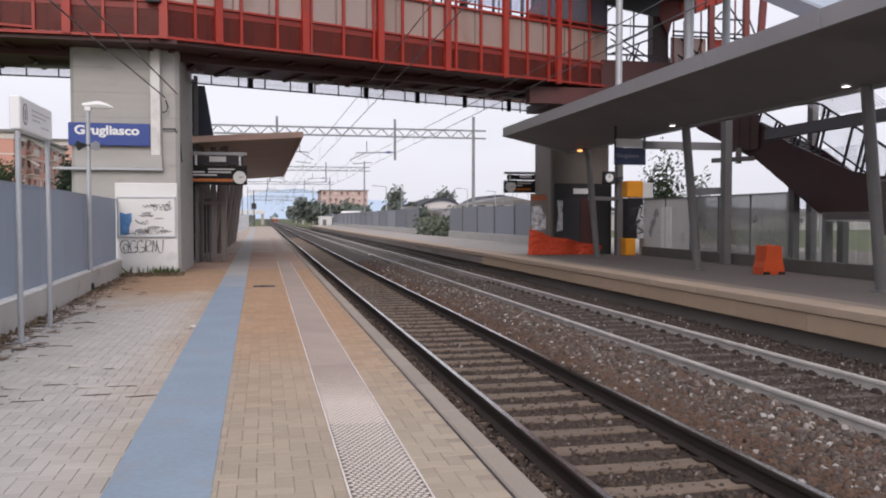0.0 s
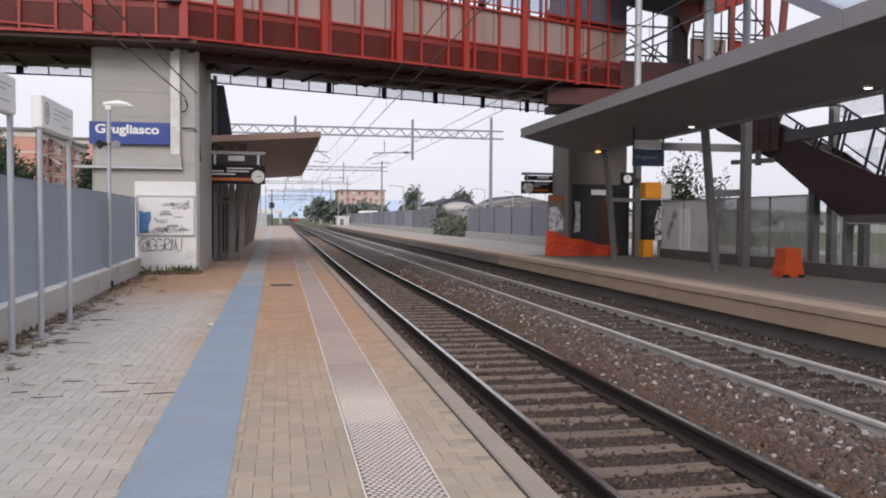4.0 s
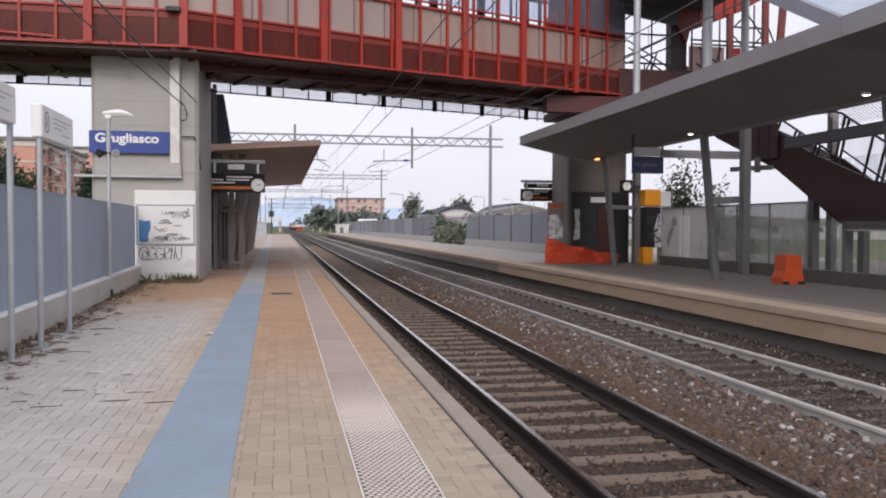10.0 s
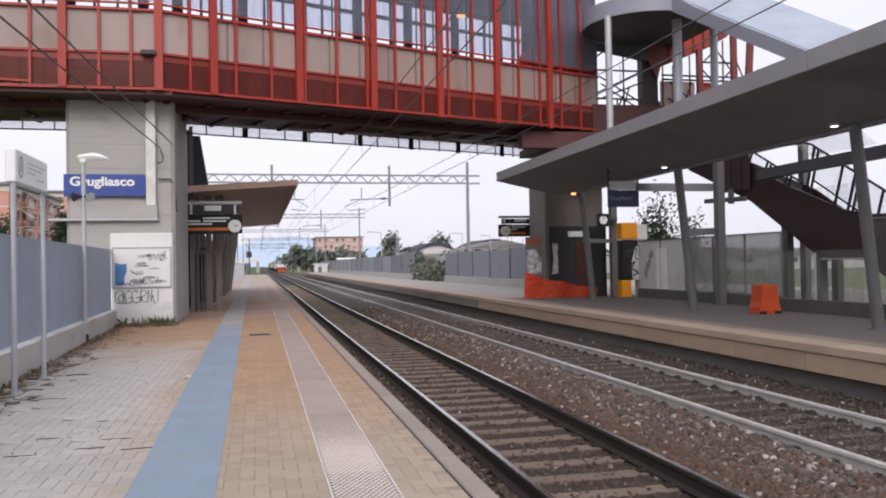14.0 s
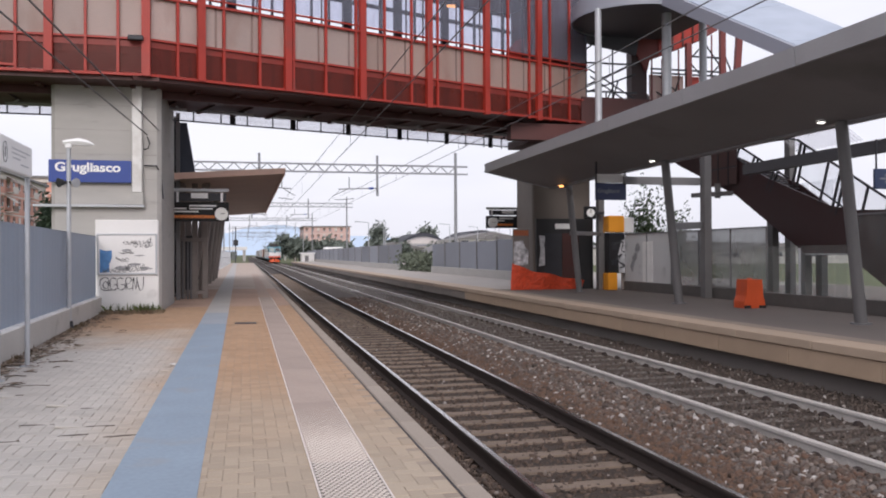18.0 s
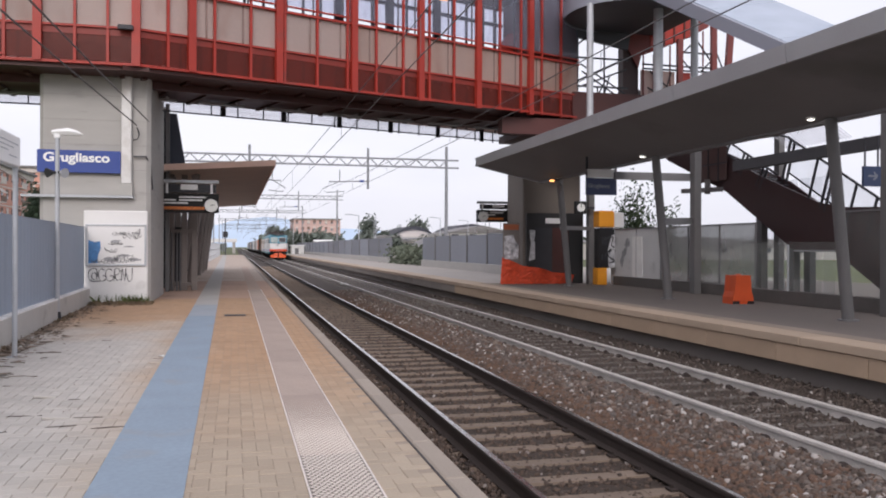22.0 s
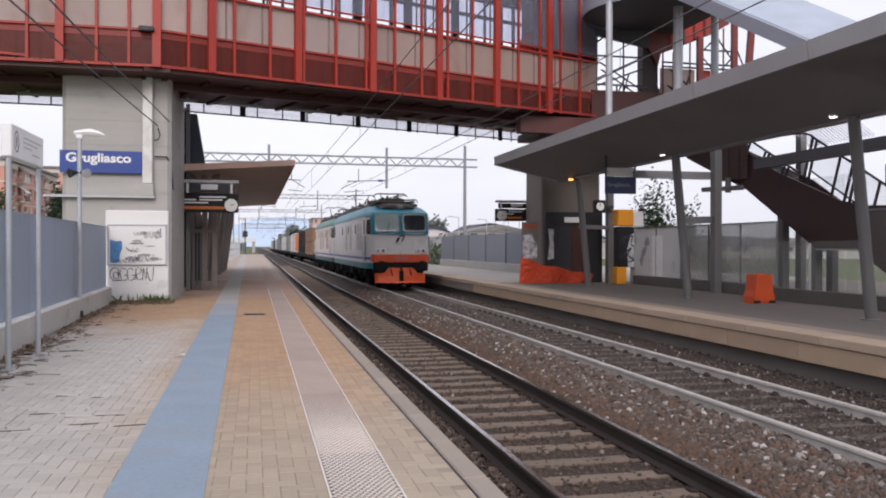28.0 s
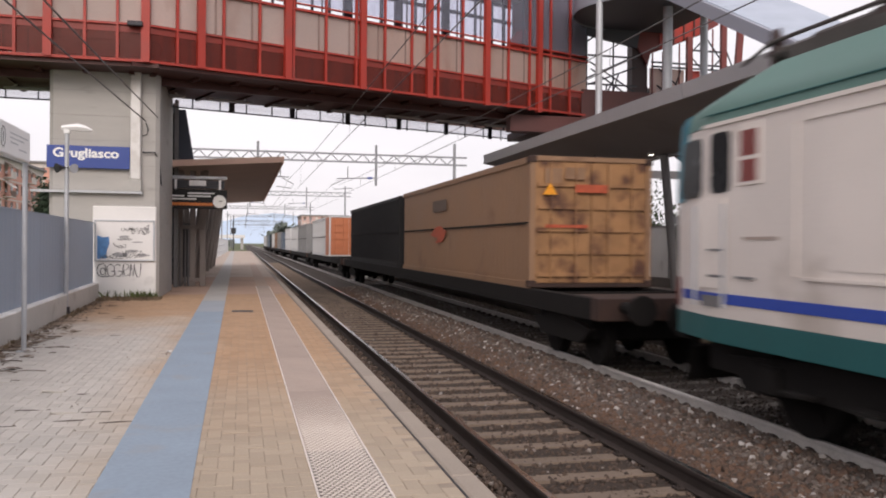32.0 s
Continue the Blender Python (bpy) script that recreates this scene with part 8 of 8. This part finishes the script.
M_STONERUST = stone_material("rusty_ballast_stone", [(0.0, (0.018, 0.011, 0.008)), (0.5, (0.050, 0.029, 0.019)), (0.9, (0.086, 0.052, 0.035)), (0.97, (0.13, 0.09, 0.07)), (1.0, (0.45, 0.42, 0.4))])


def spread(x0, x1, y0, y1):
    def area(rs, n):
        # as many per metre of sight: thinner with distance
        u = rs.uniform(0, 1, n)
        y = y0 * (y1 / y0) ** u
        x = rs.uniform(x0, x1, n)
        return np.stack([x, y], 1)
    return area


crown = lambda x, y: -0.695 + 0.075 * min(1.0, max(0.0, (x - 4.0) / 1.25)) ** 1.3
stone_field("ballast_stones", 11, 17000, spread(4.5, 5.58, 5.0, 40.0), crown, 0.033, M_STONE, "grey-brown broken ballast between the two tracks with pale stones")
stone_field("ballast_stones", 14, 17000, spread(3.93, 4.75, 4.0, 40.0), crown, 0.032, M_STONEBROWN, "brown rusty broken ballast beside the near track")
bed = lambda x, y: -0.715
stone_field("ballast_stones", 12, 14000, spread(1.42, 3.80, 3.6, 34.0), bed, 0.022, M_STONERUST, "rusty brown ballast between the near rails")
stone_field("ballast_stones", 15, 9000, spread(1.36, 2.24, 3.6, 34.0), lambda x, y: -0.678, 0.022, M_STONERUST, "grimy brown ballast beside the platform wall")
stone_field("ballast_stones", 13, 11000, spread(5.75, 8.55, 6.0, 40.0), lambda x, y: -0.637, 0.021, M_STONEFAR, "dusty ballast of the far track")

def even(x0, x1, y0, y1):
    return lambda rs, n: np.stack([rs.uniform(x0, x1, n), rs.uniform(y0, y1, n)], 1)


stone_field("ballast_stones", 16, 6000, even(1.4, 3.8, -8, 3.6), bed, 0.024, M_STONERUST, "rusty brown ballast between the near rails")
stone_field("ballast_stones", 17, 7000, even(3.93, 8.5, -8, 5.0), lambda x, y: -0.64, 0.03, M_STONE, "grey-brown broken ballast of the far track")

# pavers: the nearest as parts, the rest joined
PW = 0.1


def brick_shape(w, l):
    s = Shape()
    v = [(k, z) for k, z in ((0.002, -0.02), (0.0022, -0.003), (0.0048, 0.0))]
    for k, z in v:
        s.v += [(k, k, z), (w - k, k, z), (w - k, l - k, z), (k, l - k, z)]
    for r in (0, 4):
        s.f += [(r + i, r + (i + 1) % 4, r + 4 + (i + 1) % 4, r + 4 + i) for i in range(4)]
    s.f.append((8, 9, 10, 11))
    return s


bricks = {0: brick_shape(2 * PW, PW), 2: brick_shape(PW, 2 * PW)}
paver_me = {k: b.mesh("paver") for k, b in bricks.items()}
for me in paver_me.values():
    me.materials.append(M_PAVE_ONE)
rnd = random.Random(5)
joined = Shape()
made = 0
for j in range(-64, 206):
    for i in range(48):
        kind = (i + j) % 4
        if kind not in bricks:
            continue
        x, y = -3.448 + i * PW, 3.4 + j * PW
        w = 2 * PW if kind == 0 else PW
        bl, br = -0.84 + lane(y), -0.285 + lane(y)
        cc = 0.638
        if x + w > 1.262 or (x > bl + 0.01 and x + w < br - 0.01) or (x > cc - 0.2 and x + w < cc + 0.2):
            continue
        dz = rnd.uniform(-0.002, 0.0015)
        if 4.6 < y < 6.9 and made < 300 and x > -0.4:
            o = part("paver", paver_me[kind], None, platform_left)
            o.location = (x, y, dz)
            made += 1
        else:
            n = len(joined.v)
            joined.v += [(a + x, b + y, c + dz) for a, b, c in bricks[kind].v]
            joined.f += [tuple(n + q for q in f) for f in bricks[kind].f]
me = bpy.data.meshes.new("paving")
me.from_pydata(joined.v, [], joined.f)
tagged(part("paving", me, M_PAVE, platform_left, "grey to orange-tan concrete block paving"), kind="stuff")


# ---- dark strips for the shadows of loosened pavers, paper scraps ----
M_GAPSHADE = material("dark_paver_shadow", (0.075, 0.058, 0.045), 0.95, vary=0.3, scale=9)
rnd = random.Random(77)
for x, y in ((-1.20, 7.53), (-1.83, 7.06), (-1.77, 7.71), (-1.52, 7.71), (-1.46, 8.43), (-0.98, 7.08), (-0.95, 11.28), (-2.28, 16.6), (-1.9, 13.6), (-2.34, 9.4), (-2.1, 7.3), (-1.35, 7.2)):
    l, w, a = rnd.uniform(0.06, 0.14), rnd.uniform(0.010, 0.022), rnd.uniform(-0.15, 0.15)
    gap = [(-l, -w * 0.3), (-l * 0.3, -w), (l * 0.6, -w * 0.8), (l, 0.0), (l * 0.4, w * 0.7), (-l * 0.6, w * 0.6)]
    part("soil_joint", Shape().prism([(x + p * math.cos(a) - q * math.sin(a), y + p * math.sin(a) + q * math.cos(a), -0.012) for p, q in gap], (0, 0, 0.0155)), M_GAPSHADE, platform_left, "dark strip for the shadow between loosened pavers")
M_PAPER = material("crumpled_white_paper", (0.72, 0.71, 0.69), 0.85, vary=0.15, scale=20)
for x, y, z, size in ((5.81, 45.2, -0.585, 0.30), (5.75, 15.15, -0.585, 0.13), (-0.93, 11.45, 0.006, 0.06)):
    rim = [(x + size * rnd.uniform(0.6, 1.1) * math.cos(k * 0.785), y + size * rnd.uniform(0.6, 1.1) * math.sin(k * 0.785), z + size * rnd.uniform(0.0, 0.35)) for k in range(8)]
    n = len(rim)
    scrap = Shape().add(rim + [(x, y, z + size * 0.3), (x, y, z)], [(i, (i + 1) % n, n) for i in range(n)] + [((i + 1) % n, i, n + 1) for i in range(n)])
    solo("paper_scrap", scrap, M_PAPER, "crumpled scrap of white paper lying on the ground", "litter", "paper scraps")

# ---- litter and weeds along the fence foot ----
def tuft_field(name, seed, count, place, height, mat, label):
    rnd = random.Random(seed)
    s = Shape()
    for k in range(count):
        x, y = place(rnd)
        a = rnd.uniform(0, 6.28)
        h = height * rnd.uniform(0.3, 1.2)
        w = 0.012 + 0.02 * rnd.random()
        dx, dy = math.cos(a) * w, math.sin(a) * w
        ex, ey = rnd.gauss(0, 0.35) * h, rnd.gauss(0, 0.35) * h
        s.v += [(x - dx, y - dy, 0), (x + dx, y + dy, 0), (x + ex * 0.5 + dx, y + ey * 0.5 + dy, h * 0.6), (x + ex, y + ey, h)]
        n = len(s.v) - 4
        s.f += [(n, n + 1, n + 2), (n, n + 2, n + 3)]
    me = bpy.data.meshes.new(name)
    me.from_pydata(s.v, [], s.f)
    return solo(name, me, mat, label, "weeds", kind="stuff")


M_DRY = material("dry_weeds", (0.17, 0.125, 0.08), 0.9, vary=0.3, scale=3, island=0.3)
M_WEED = material("green_weeds", (0.10, 0.125, 0.04), 0.9, vary=0.3, scale=3, island=0.3)
M_LITTER = material("brown_leaf_litter", (0.15, 0.113, 0.088), 0.95, vary=0.35, scale=6, island=0.35)
tuft_field("dry_weeds", 3, 260, lambda r: (lambda y: (fence_x(y) + abs(r.gauss(0, 0.10)), y))(r.choice([r.uniform(8, 22), r.uniform(10, 14), r.gauss(17.8, 0.5)])), 0.06, M_DRY, "dry weeds along the foot of the boundary wall")
tuft_field("green_weeds", 4, 150, lambda r: (r.choice([r.gauss(-2.3, 0.12), r.uniform(-3.6, -2.2), r.gauss(-2.55, 0.12)]), TY - 0.04 - abs(r.gauss(0, 0.10))), 0.22, M_WEED, "green weeds growing at the foot of the white block")
tuft_field("dry_weeds", 6, 800, lambda r: (r.uniform(-3.6, -2.0), TY - 0.1 - abs(r.gauss(0, 0.35))), 0.08, M_DRY, "dry grass in front of the white block")
def along_wall(rs, n):
    y = rs.uniform(7.5, 22, n)
    return np.stack([np.array([fence_x(q) for q in y]) + np.abs(rs.normal(0, 0.24, n)), y], 1)


M_SOILDUST = material("tan_soil_dust", (0.24, 0.18, 0.135), 0.95, vary=0.25, scale=5, island=0.2)
stone_field("soil_patches", 33, 420, along_wall, lambda x, y: 0.0015, 0.075, M_SOILDUST, "tan soil washed over the paving along the wall", 0.035)
stone_field("leaf_litter", 31, 1100, along_wall, lambda x, y: 0.002, 0.016, M_LITTER, "brown leaves and crumbled dirt along the wall", 0.3)
stone_field("leaf_litter", 32, 110, lambda rs, n: np.stack([rs.uniform(-3.0, -0.95, n), rs.choice([6.9, 7.4, 9.6, 12.5], n) + rs.normal(0, 0.5, n)], 1), lambda x, y: 0.001, 0.009, M_LITTER, "scattered small dirt on the grey paving", 0.4)
twigs = Shape()
rnd = random.Random(17)
for k in range(28):
    y = rnd.uniform(7.4, 12.5) if k < 20 else rnd.uniform(12.5, 21)
    x = fence_x(y) + abs(rnd.gauss(0.15, 0.3)) + 0.05
    a, l = rnd.uniform(-1.3, 1.3), rnd.uniform(0.08, 0.32)
    mid = (x + math.cos(a) * l / 2, y + math.sin(a) * l / 2 + rnd.uniform(-.02, .02), 0.012)
    twigs.pipe([(x, y, 0.006), mid, (x + math.cos(a) * l, y + math.sin(a) * l, 0.006)], rnd.uniform(0.003, 0.007), 5)
solo("twigs", twigs, material("dead_twig", (0.10, 0.07, 0.05), 0.9, vary=0.3), "dead twigs and stalks lying along the wall", "twigs", kind="stuff")
for k, (x, y, w, l, a) in enumerate(((-2.35, 7.35, 0.22, 0.11, 20), (-2.05, 7.62, 0.2, 0.1, -10), (-1.45, 7.55, 0.22, 0.11, 8), (-1.75, 8.6, 0.2, 0.06, 0), (-2.5, 7.9, 0.2, 0.1, 35), (-0.98, 10.9, 0.12, 0.16, 10), (-2.4, 9.3, 0.2, 0.1, 5))):
    b = solo("loose_paver", Shape().box(-w / 2, -l / 2, 0, w / 2, l / 2, 0.022, 0.005).turn(pose(0, 0, 0, rx=8, ry=6, rz=a)), M_PAVE_ONE, "lifted loose grey paving block", "paving block", "loose pavers")
    b.location = (x, y, 0.001)
motions()
